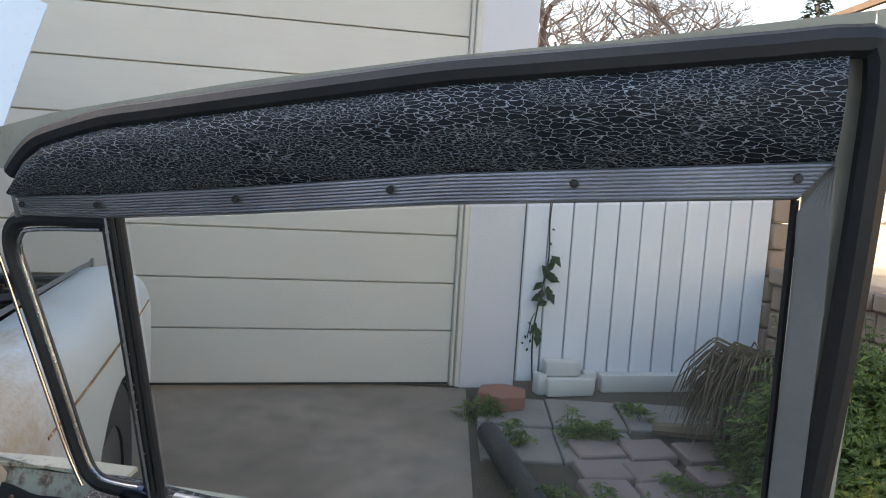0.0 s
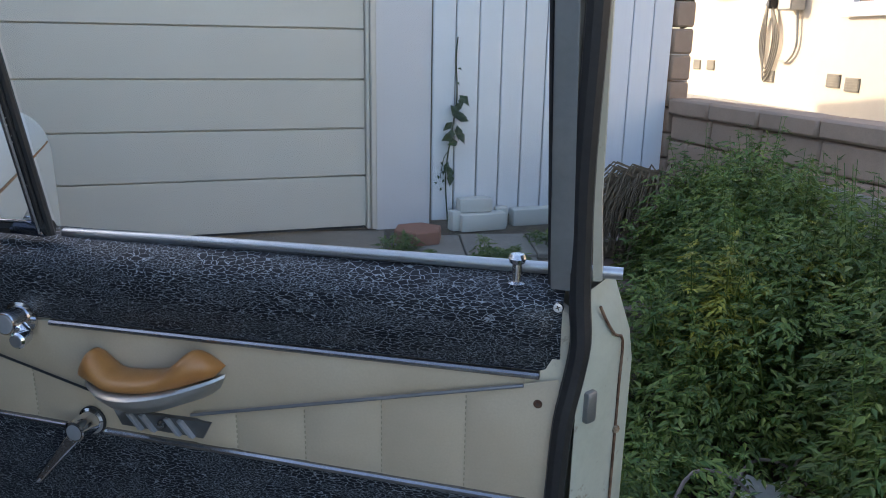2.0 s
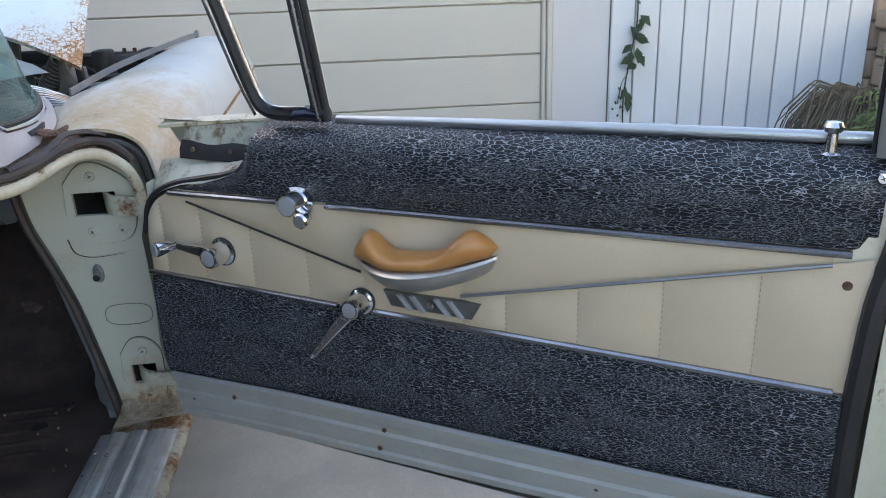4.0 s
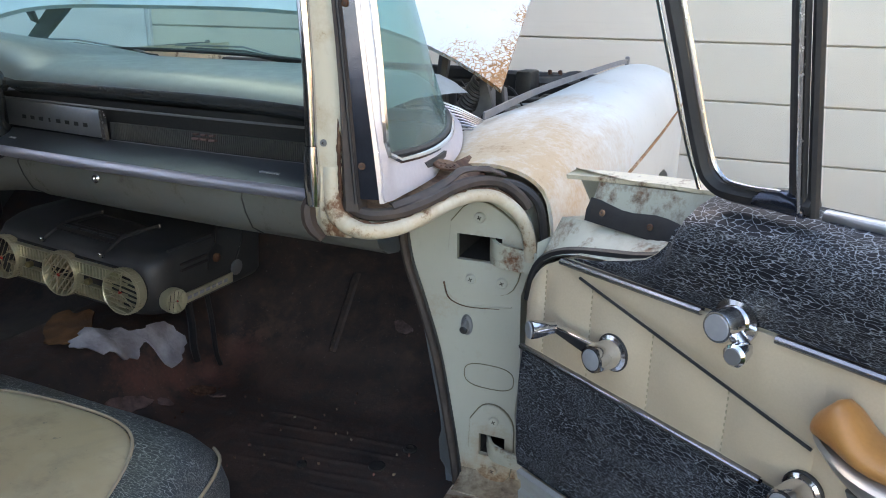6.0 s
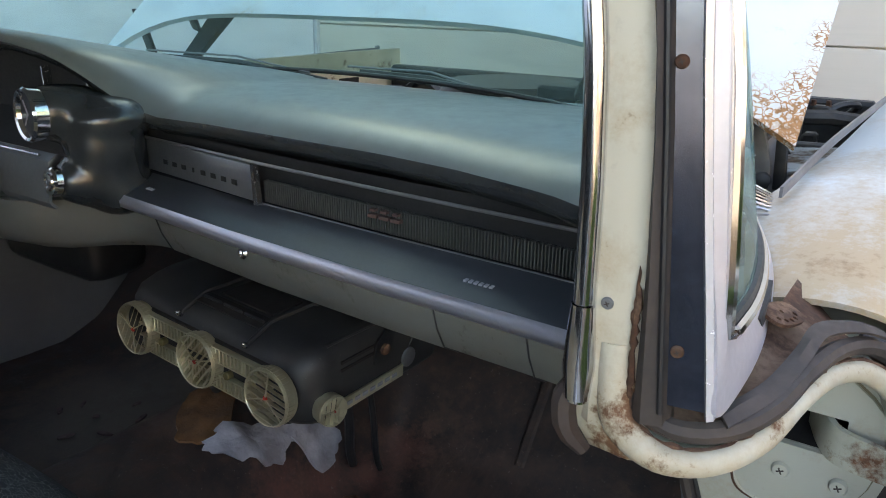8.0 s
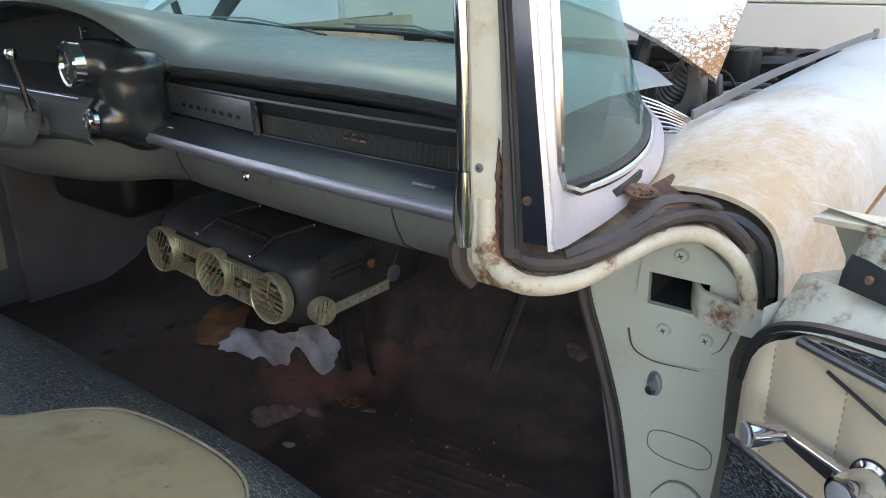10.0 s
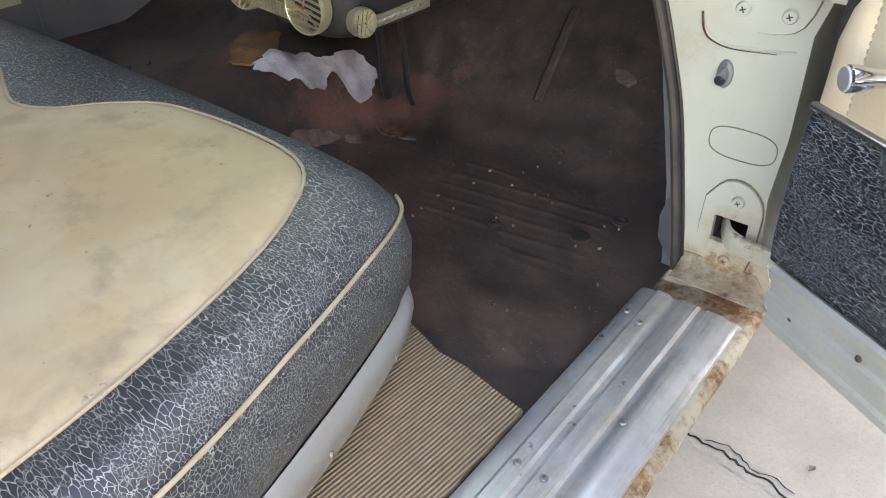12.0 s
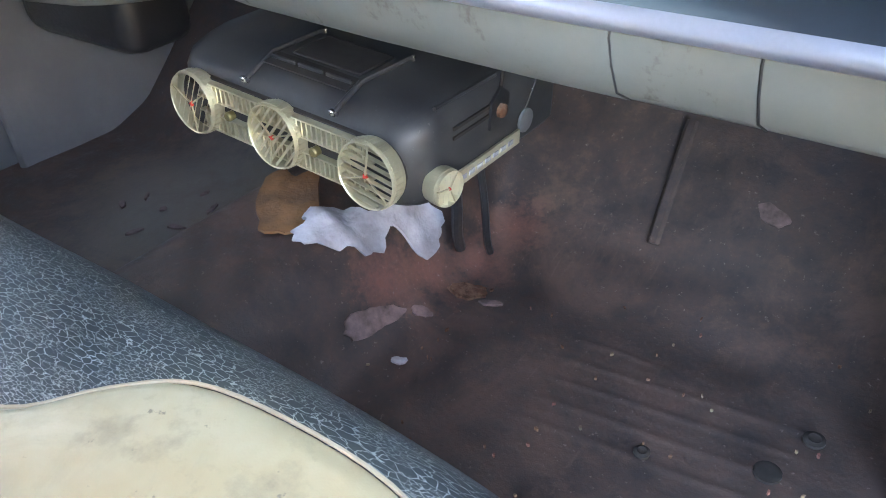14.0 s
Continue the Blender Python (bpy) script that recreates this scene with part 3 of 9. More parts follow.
def build_garage():
    bm = bmesh.new()
    box(bm, 0.16, 0.462, WALL_Y + 0.0, WALL_Y + 0.2, -0.02, 2.95)
    box(bm, -4.6, 0.16, WALL_Y + 0.03, WALL_Y + 0.2, 2.16, 2.95)
    box(bm, -4.7, -4.4, WALL_Y + 0.0, WALL_Y + 0.2, -0.02, 2.95)
    solo("wall_garage", bm, PINK_PAINT, "off-white painted garage front wall round the door", "wall", kind="structure", smooth=False, m=LOT)
    bm = bmesh.new()
    box(bm, 0.23, 0.43, WALL_Y + 0.2, 9.6, -0.02, 2.95)
    box(bm, -6.4, 0.43, 9.6, 9.8, -0.02, 2.95)
    solo("wall_garage_side", bm, PINK_PAINT, "plain off-white garage side wall", "wall", kind="structure", smooth=False, m=LOT)
    bm = bmesh.new()
    slab(bm, [(-6.6, WALL_Y - 0.35, 2.97), (0.7, WALL_Y - 0.35, 2.97), (0.7, 9.9, 2.97), (-6.6, 9.9, 2.97)], (0, 0, 0.12))
    solo("roof_garage", bm, ROOFING, "flat brown garage roof edge", "roof", kind="structure", smooth=False, m=LOT)
    # jamb trim
    bm = bmesh.new()
    box(bm, 0.108, 0.128, WALL_Y - 0.005, WALL_Y + 0.06, 0.0, 2.16, 0.004)
    box(bm, 0.130, 0.160, WALL_Y - 0.022, WALL_Y + 0.06, 0.0, 2.18, 0.005)
    box(bm, -4.4, 0.107, WALL_Y - 0.022, WALL_Y + 0.03, 2.165, 2.20, 0.004)
    solo("trim", bm, GARAGE_PAINT, "narrow beige wooden trim round the garage door", "trim", kind="structure", m=LOT)
    door = thing("garage_door", (-2.1, WALL_Y + 0.05, 0.02), "closed beige wooden garage door of wide horizontal boards", "garage door", kind="structure")
    zs = [0.010, 0.292] + [0.292 + 0.2525 * k for k in range(1, 8)]
    for a, b in zip(zs, zs[1:]):
        part("plank", boxed(-4.40, 0.106, WALL_Y + 0.018, WALL_Y + 0.045, a + 0.003, b - 0.003, 0.004), GARAGE_PAINT, door, m=LOT)
    part("backing", boxed(-4.4, 0.106, WALL_Y + 0.046, WALL_Y + 0.06, 0.02, 2.06), GARAGE_PAINT, door, m=LOT)
    part("bottom_seal", boxed(-4.4, 0.10, WALL_Y + 0.02, WALL_Y + 0.05, 0.002, 0.016), RUBBER, door, m=LOT)
    # left side wall of the yard
    bm = bmesh.new()
    box(bm, -4.62, -4.42, -7.0, WALL_Y - 0.01, -0.9, 2.95)
    solo("wall_west", bm, WHITE_PAINT, "plain white painted house wall along the drive", "wall", kind="structure", smooth=False, m=LOT)
    box_ = thing("socket_box", (-4.41, 1.42, 1.17), "grey outdoor electrical box on the white wall", "electrical box")
    part("housing", boxed(-4.42, -4.36, 1.36, 1.50, 1.10, 1.25, 0.008), METER_GREY, box_)
    part("cover", boxed(-4.358, -4.35, 1.37, 1.49, 1.11, 1.24, 0.004), METER_GREY, box_)


def build_gate():
    gate = thing("gate", (1.1, WALL_Y, 0.05), "white painted gate of upright tongue-and-groove boards", "gate", kind="structure")
    r = random.Random(2)
    edges = [0.465, 0.593] + [0.593 + 0.1317 * k for k in range(1, 11)]
    for a, b in zip(edges, edges[1:]):
        top = 1.72 + r.uniform(-0.01, 0.01)
        part("board", boxed(a + 0.0032, b - 0.0032, WALL_Y - 0.02, WALL_Y + 0.0, 0.045 if a > 0.5 else 0.03, top, 0.004), WHITE_PAINT, gate, m=LOT)
    # Added sheet; its dark colour stands for the shade in the board gaps.
    part("backing", boxed(0.463, 1.905, WALL_Y + 0.002, WALL_Y + 0.012, 0.03, 1.70), DRY, gate, "dark sheet added behind the board joints", m=LOT)
    for z in (0.2, 1.2):
        part("rail", boxed(0.47, 1.90, WALL_Y + 0.014, WALL_Y + 0.05, z, z + 0.1), WHITE_PAINT, gate, m=LOT)
    # white blocks and kerb before the gate
    for i, (x0, x1, y0, y1, z0, z1, t) in enumerate(((0.595, 0.86, 3.83, 3.93, -0.01, 0.085, 3), (0.60, 0.79, 3.87, 3.95, 0.088, 0.165, -2), (0.548, 0.60, 3.86, 3.93, -0.01, 0.10, 8), (0.83, 0.90, 3.90, 3.97, -0.01, 0.10, -12))):
        bm = bmesh.new()
        box(bm, x0, x1, y0, y1, z0, z1, 0.008, 2)
        bmesh.ops.rotate(bm, verts=bm.verts, cent=((x0 + x1) / 2, (y0 + y1) / 2, 0), matrix=Matrix.Rotation(radians(t), 3, 'Z'))
        solo("painted_brick", bm, WHITE_BLOCK, "chipped white painted brick at the foot of the gate", "brick", "bricks by the gate", m=LOT)
    solo("kerb", boxed(0.93, 1.75, 3.90, 3.98, -0.02, 0.085, 0.012, 2), WHITE_BLOCK, "low white painted kerb under the gate", "kerb", kind="structure", m=LOT)
    bm = bmesh.new()
    pts = [(0.365 + 0.135 * math.cos(radians(a)), 3.78 + 0.125 * math.sin(radians(a)), 0.055) for a in (22, 80, 140, 200, 262, 320)]
    slab(bm, pts, (0, 0, -0.07), 0.006, 1)
    solo("hexagonal_paver", bm, BRICK_RED, "loose red hexagonal concrete paver lying by the wall", "paver")


# ---- neighbour ----
def build_block_wall():
    wall = thing("block_wall", (1.8, 3.0, 0), "tan concrete block wall, low then stepping up high", "block wall", kind="structure")
    r = random.Random(7)
    def course(x, y0, y1, z0, n, step, name="block"):
        for k in range(n):
            z = z0 + k * 0.152
            y = y0 - (0.2 if k % 2 else 0.0)
            while y < y1:
                a, b = max(y, y0) + 0.004, min(y + 0.40, y1) - 0.004
                if b - a > 0.05:
                    part(name, boxed(x + r.uniform(-.004, .004), x + 0.135, a, b, z + 0.004, z + 0.148, 0.012), BLOCK, wall, m=LOT)
                y += 0.40
    course(1.93, 3.985, 4.8, 0.03, 11, 0.2)
    course(1.95, -3.2, 3.98, -0.16, 5, 0.2)
    y = -3.2
    while y < 3.9:
        part("cap", boxed(1.92, 2.12, y + 0.004, min(y + 0.40, 3.98) - 0.004, 0.602, 0.695, 0.014), BLOCK, wall, m=LOT)
        y += 0.40


VENT_GREY = plain("vent_grey", (0.24, 0.21, 0.165), (0.17, 0.15, 0.12), 60, 9, 0.7)


def build_house():
    HX, BASE = 4.3, 0.40
    solo("pavement", boxed(2.05, HX + 0.3, -6, 14, -0.2, BASE, 0, 1, pose(2.0, 4, 0, 0, 0, 6) @ pose(-2.0, -4, 0)), CONCRETE_PALE, "pale concrete strip along the neighbouring house", "pavement", kind="structure", smooth=False)
    house = thing("house", (HX + 1.5, 5, BASE), "cream stucco house in low sunlight with a white eave", "house")
    wins = [(7.98, 9.05, 1.60, 2.17), (5.0, 6.44, 1.34, 2.04)]
    ys = [-2.0, 5.0, 6.44, 7.98, 9.05, 9.8]
    for a, b in zip(ys, ys[1:]):
        hole = [wn_ for wn_ in wins if abs(wn_[0] - a) < 1e-6]
        if hole:
            part("wall", boxed(HX, HX + 0.2, a, b, BASE - 0.3, hole[0][2]), STUCCO, house, smooth=False)
            part("wall", boxed(HX, HX + 0.2, a, b, hole[0][3], 2.70), STUCCO, house, smooth=False)
        else:
            part("wall", boxed(HX, HX + 0.2, a, b, BASE - 0.3, 2.70), STUCCO, house, smooth=False)
    part("wall", boxed(HX + 0.2, HX + 5, 9.6, 9.8, BASE - 0.3, 2.70), STUCCO, house, smooth=False)
    for y0, y1, z0, z1 in wins:
        bm = bmesh.new()
        for q in ((y0 - .05, y0 + .03, z0 - .05, z1 + .05), (y1 - .03, y1 + .05, z0 - .05, z1 + .05), (y0 + .03, y1 - .03, z0 - .05, z0 + .03), (y0 + .03, y1 - .03, z1 - .03, z1 + .05), ((y0 + y1) / 2 - .02, (y0 + y1) / 2 + .02, z0 + .03, z1 - .03)):
            box(bm, HX - 0.03, HX + 0.06, q[0], q[1], q[2], q[3], 0.006)
        win = part("window", bm, WHITE_PAINT, house, "white framed sliding window")
        ym = (y0 + y1) / 2
        for a, b in ((y0 + .03, ym - .02), (ym + .02, y1 - .03)):
            part("pane", boxed(HX + 0.03, HX + 0.036, a, b, z0 + .03, z1 - .03), WIN_DARK, win)
        part("sill", boxed(HX - 0.06, HX - 0.031, y0 - .07, y1 + .07, z0 - .09, z0 - .052, 0.006), WHITE_PAINT, win)
    part("fascia", boxed(HX - 0.48, HX - 0.44, -2.3, 10.2, 2.62, 2.80, 0.006), WHITE_PAINT, house)
    bm = bmesh.new()
    slab(bm, [(HX - 0.50, -2.4, 2.81), (HX + 4, -2.4, 4.1), (HX + 4, 10.3, 4.1), (HX - 0.50, 10.3, 2.81)], (0, 0, 0.06))
    part("roof", bm, ROOFING, house)
    bm = bmesh.new()
    slab(bm, [(HX - 0.43, -2.3, 2.70), (HX + 0.1, -2.3, 2.72), (HX + 0.1, 10.2, 2.72), (HX - 0.43, 10.2, 2.70)], (0, 0, 0.02))
    part("soffit", bm, WHITE_PAINT, house)
    for y, z in ((9.52, 0.745), (9.12, 0.75), (7.70, 0.685), (6.56, 0.70), (6.28, 0.68), (8.2, 2.47)):
        bm = bmesh.new()
        box(bm, HX - 0.012, HX + 0.004, y - 0.10, y + 0.10, z - 0.06, z + 0.06)
        for k in range(5):
            box(bm, HX - 0.02, HX - 0.008, y - 0.092, y + 0.092, z - 0.05 + k * 0.023, z - 0.04 + k * 0.023)
        part("vent", bm, VENT_GREY, house, "grey louvred vent")
    meter = thing("electric_meter", (HX, 7.33, BASE), "grey electric meter box with conduit and cables", "electric meter")
    part("cabinet", boxed(HX - 0.16, HX - 0.003, 7.18, 7.42, 1.33, 1.90, 0.012), METER_GREY, meter)
    part("cabinet", boxed(HX - 0.12, HX - 0.003, 7.44, 7.70, 1.66, 1.89, 0.012), METER_GREY, meter)
    part("dial", lathed([(0.085, 0), (0.085, 0.05), (0.07, 0.09), (0, 0.10)], 24, facing((HX - 0.12, 7.60, 1.60), (-1, 0, 0))), METER_GREY, meter)
    part("conduit", tubed([(HX - 0.05, 7.25, 1.88), (HX - 0.05, 7.25, 3.6)], 0.03, 10), METER_GREY, meter)
    for k in range(4):
        y = 7.72 + 0.035 * k
        part("cable", tubed(smooth_line([(HX - 0.06, 7.80, 1.45), (HX - 0.04, y + .10, 1.05), (HX - 0.03, y + .06 - .02 * k, 0.64 + .05 * k), (HX - 0.03, y - .10, 0.80), (HX - 0.04, y - .16, 1.1), (HX - 0.06, 7.74, 1.42)], 5), 0.009, 6), VENT_GREY, meter)
    part("charger", lathed([(0.10, 0), (0.10, 0.05), (0.085, 0.075), (0, 0.08)], 24, facing((HX - 0.004, 7.84, 1.52), (-1, 0, 0)) @ Matrix.Diagonal((0.75, 1.35, 1, 1))), WHITE_PAINT, meter, "white oval cable holder")
    part("plug", boxed(HX - 0.10, HX - 0.004, 7.70, 7.76, 1.36, 1.56, 0.015), BLACK, meter)
    part("cable", tubed(smooth_line([(HX - 0.04, 7.26, 1.33), (HX - 0.03, 7.22, 1.0), (HX - 0.03, 7.35, 0.85), (HX - 0.03, 7.5, 0.85)], 5), 0.014, 6), METER_GREY, meter)


# ---- plants ----
def leaf(bm, p, d, up, size, fold=0.25):
    """A pointed leaf of four faces with a fold along the middle."""
    d = d.normalized()
    s = d.cross(up).normalized()
    u = s.cross(d)
    a = bm.verts.new(p)
    b = bm.verts.new(p + d * size * 0.45 + s * size * 0.28 + u * size * fold * 0.4)
    c = bm.verts.new(p + d * size * 0.45 - s * size * 0.28 + u * size * fold * 0.4)
    e = bm.verts.new(p + d * size - u * size * 0.12)
    mid = bm.verts.new(p + d * size * 0.5)
    bm.faces.new((a, b, mid))
    bm.faces.new((a, mid, c))
    bm.faces.new((b, e, mid))
    bm.faces.new((mid, e, c))


def build_weeds():
    r = random.Random(11)
    verts, faces = [], []
    def add_leaf(p, d, size):
        d = d.normalized()
        s = d.cross(Vector((r.uniform(-.4, .4), r.uniform(-.4, .4), 1))).normalized()
        u = s.cross(d)
        n = len(verts)
        verts.extend((p, p + d * size * .38 + s * size * .21 + u * size * .05, p + d * size - u * size * .18, p + d * size * .38 - s * size * .21 + u * size * .05))
        faces.append((n, n + 1, n + 2))
        faces.append((n, n + 2, n + 3))
    def height(x, y):
        h = 0.32 + 0.22 * noise.noise((x * 2.2, y * 2.2, 3)) + 0.12 * noise.noise((x * 6, y * 6, 8)) + 0.52 * max(0, min(1, (x - 0.75) / 0.75)) - 0.28 * max(0, min(1, (y - 2.5) / 0.8))
        edge = min((x - 0.42 - 0.22 * max(0, y - 2.0)) / 0.25, 1.0)
        return h * max(0.18, edge)
    bm_stems = bmesh.new()
    def spray(q, d, size):
        """A leaf of several pointed leaflets along a drooping stalk."""
        d = d.normalized()
        side = d.cross(Vector((0, 0, 1)))
        for t, w in ((1.0, 0), (0.55, 1), (0.55, -1), (0.15, 1), (0.15, -1)):
            add_leaf(q + d * size * t * 0.9 - Vector((0, 0, size * t * t * 0.45)), d * (1.0 if w == 0 else 0.55) + side * w * 0.8 + Vector((0, 0, -0.25)), size * (0.95 if w == 0 else 0.75))
    def plant(x, y, h, reach, n=None):
        """A bushy plant: sprays over a dome, thinner inside, with a few shoots above it."""
        base = Vector((x, y, drive_z(y) - 0.02))
        lean = Vector((r.uniform(-.2, .2), r.uniform(-.2, .2), 1))
        for _ in range(n or int(10 + 260 * h * reach / 0.16)):
            a, c = r.uniform(0, 2 * math.pi), r.random()
            q = r.uniform(0.70, 1.0) if r.random() < 0.8 else r.uniform(0.2, 0.7)
            rr = math.sqrt(1 - c * c) * q
            p = base + lean * h * (0.25 + 0.75 * c * q) + Vector((math.cos(a) * reach * rr, math.sin(a) * reach * rr, 0))
            spray(p, Vector((math.cos(a) + r.uniform(-.5, .5), math.sin(a) + r.uniform(-.5, .5), r.uniform(-.4, .7))), r.uniform(.018, .044))
        for _ in range(2):
            tip = base + lean * h * r.uniform(0.95, 1.10) + Vector((r.uniform(-.6, .6) * reach, r.uniform(-.6, .6) * reach, 0))
            tube(bm_stems, [base, (base + tip) / 2 + Vector((r.uniform(-.02, .02), r.uniform(-.02, .02), 0)), tip], [0.004, 0.003, 0.0012], 4, False)
            for _ in range(9):
                f = r.uniform(0.72, 1.0)
                spray(base.lerp(tip, f), Vector((r.uniform(-1, 1), r.uniform(-1, 1), r.uniform(-.2, .8))), r.uniform(.014, .028))
    def open_spot(x, y):
        f = (y + 0.07) / 1.57
        return 0.75 < y < 1.62 and 0.12 + 0.80 * f < x < 0.10 + 1.28 * f
    for _ in range(560):
        x, y = r.uniform(0.40, 1.85), 3.45 - 4.2 * r.random() ** 1.15
        if x < 0.48 + 0.30 * max(0, y - 1.9) + r.uniform(-.1, .12) or open_spot(x, y):
            continue
        if y > 2.15 and x < 1.20 + 0.18 * (y - 2.15) and r.random() < 0.97:
            continue
        h = height(x, y) * r.uniform(.62, 1.0) + (0.10 if x > 1.1 and y < 2.1 else 0.0)
        plant(x, y, h, r.uniform(.10, .20) * (0.7 + h))
    for cx, cy, n, sp in ((0.55, 2.70, 16, .12), (0.78, 3.42, 16, .07), (1.02, 2.95, 10, .06), (0.40, 3.35, 4, .02), (0.48, 2.4, 16, .10), (1.28, 3.15, 16, .10), (0.26, 3.62, 7, .03), (1.05, 3.70, 4, .04), (0.72, 2.55, 12, .12), (1.15, 1.5, 16, .16)):
        for _ in range(n):
            plant(r.gauss(cx, sp), r.gauss(cy, sp), r.uniform(.04, .12), 0.05, 9)
    green = len(faces)
    for _ in range(6):
        plant(r.gauss(1.22, .07), r.gauss(2.0, .07), r.uniform(.60, .68), 0.11)
    me = bpy.data.meshes.new("weeds")
    me.from_pydata(verts, [], faces)
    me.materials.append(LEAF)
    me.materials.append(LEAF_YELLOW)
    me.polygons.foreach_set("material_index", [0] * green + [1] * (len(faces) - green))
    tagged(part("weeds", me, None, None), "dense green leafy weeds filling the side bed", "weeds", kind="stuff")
    solo("weed_stems", bm_stems, LEAF, "thin green weed stems among the leaves", "weeds", kind="stuff")
    # dry clump against the block wall
    bm = bmesh.new()
    c = Vector((1.50, 3.40, 0.36))
    for _ in range(520):
        a = r.gauss(math.pi * 1.15, 0.9)
        p0 = c + Vector((r.gauss(0, .05), r.gauss(0, .05), r.uniform(-.10, .03)))
        ln = r.uniform(.16, .36)
        d = Vector((math.cos(a), math.sin(a), 0))
        tube(bm, [p0, p0 + d * ln * .5 + Vector((0, 0, ln * .16)), p0 + d * ln * .85 - Vector((0, 0, ln * .25)), p0 + d * ln - Vector((0, 0, ln * .75))], [0.005, 0.0045, 0.003, 0.001], 3, False)
    tube(bm, [(1.50, 3.42, -0.1), (1.50, 3.42, 0.38)], [0.13, 0.08], 10)
    tube(bm, smooth_line([(1.06, 3.50, 0.0), (1.22, 3.40, 0.03), (1.38, 3.36, 0.05), (1.5, 3.4, 0.05)], 3), [0.03 + 0.0025 * k for k in range(10)], 8)
    solo("dry_grass_clump", bm, DRY, "withered brown grass clump against the wall", "grass", kind="stuff")
    # vine on the gate
    vine = thing("vine", (0.60, 3.95, 0.0), "thin climbing vine with dark green leaves on the gate", "vine")
    stem = smooth_line([(0.548, 3.93, 0.02), (0.552, 3.972, 0.12), (0.545, 3.972, 0.3), (0.57, 3.97, 0.5), (0.60, 3.97, 0.7), (0.592, 3.972, 0.9), (0.60, 3.974, 1.02)], 4)
    part("stem", tubed(stem, 0.004, 5), LEAF_DARK, vine, m=LOT)
    part("stem", tubed(smooth_line([(0.56, 3.97, 0.42), (0.53, 3.965, 0.38), (0.51, 3.962, 0.27)], 4), 0.0022, 5), LEAF_DARK, vine, m=LOT)
    spots = [(0.60, 0.86, .03), (0.595, 0.79, .025)] + [(0.595 + r.uniform(-.035, .03), z, r.uniform(.06, .09)) for z in np.linspace(0.47, 0.72, 15)] + [(0.57, 0.33, .08), (0.555, 0.36, .07), (0.565, 0.30, .08)] + [(0.52 + r.uniform(-.03, .02), z, .025) for z in np.linspace(0.22, 0.36, 7)]
    for x, z, s in spots:
        bm = bmesh.new()
        leaf(bm, Vector((x, 3.962, z)), Vector((r.uniform(-.7, .7), r.uniform(-.5, -.1), r.uniform(-1, .1))), Vector((0, -1, .4)), s, 0.3)
        part("leaf", bm, LEAF_DARK, vine, m=LOT, smooth=False)


def build_tree(name, base, h, seed, label):
    """A bare spreading tree: trunk and forking limbs."""
    r = random.Random(seed)
    bm, twigs = bmesh.new(), bmesh.new()
    def limb(p, d, ln, rad, depth):
        pts, q, dd = [p], p, d.normalized()
        for k in range(4):
            dd = (dd + Vector((r.gauss(0, .16), r.gauss(0, .16), r.gauss(0.03, .12)))).normalized()
            q = q + dd * ln / 4
            pts.append(q)
        tube(bm if depth < 3 else twigs, pts, [rad * (1 - .13 * k) for k in range(5)], 7 if depth < 3 else 4, False)
        if depth < 7:
            for k in range(4 if depth < 2 else r.choice((2, 3))):
                a = r.uniform(0, 2 * math.pi)
                side = Vector((math.cos(a), math.sin(a), r.uniform(-.15, .6))) * 1.15
                limb(pts[r.choice((2, 3, 4))], (dd * .8 + side).normalized(), ln * r.uniform(.66, .92), rad * .58, depth + 1)
    limb(Vector(base), Vector((0, 0, 1)), h * .20, h * .030, 0)
    tree = thing(name, base, label, "tree")
    part("trunk", bm, BARK, tree)
    part("crown", twigs, BARK, tree)


def build_conifer(base, h, seed):
    r = random.Random(seed)
    tree = thing("conifer", base, "dark tall conifer far behind the house", "tree")
    b = Vector(base)
    part("trunk", tubed([b, b + Vector((0, 0, h))], [h * .02, h * .004], 7), BARK, tree)
    bm = bmesh.new()
    for _ in range(1300):
        f = r.uniform(.15, 1)
        rad = (1 - f) * h * .2 + .1
        a = r.uniform(0, 2 * math.pi)
        p = b + Vector((0, 0, f * h))
        d = Vector((math.cos(a), math.sin(a), r.uniform(-.3, .25)))
        leaf(bm, p + d * rad * r.uniform(.1, .8), d, Vector((0, 0, 1)), rad * r.uniform(.3, .6) + .15)
    part("crown", bm, NEEDLES, tree, smooth=False)


def build_added_wall():
    # Unseen wall, added so the chrome has something to reflect behind the viewpoint.
    bm = bmesh.new()
    box(bm, -14, 14, -13.2, -13.0, -1.2, 1.4)
    solo("wall_south", bm, WHITE_BLOCK, "unseen plain pale wall added to close the street side", "wall", kind="structure", smooth=False)


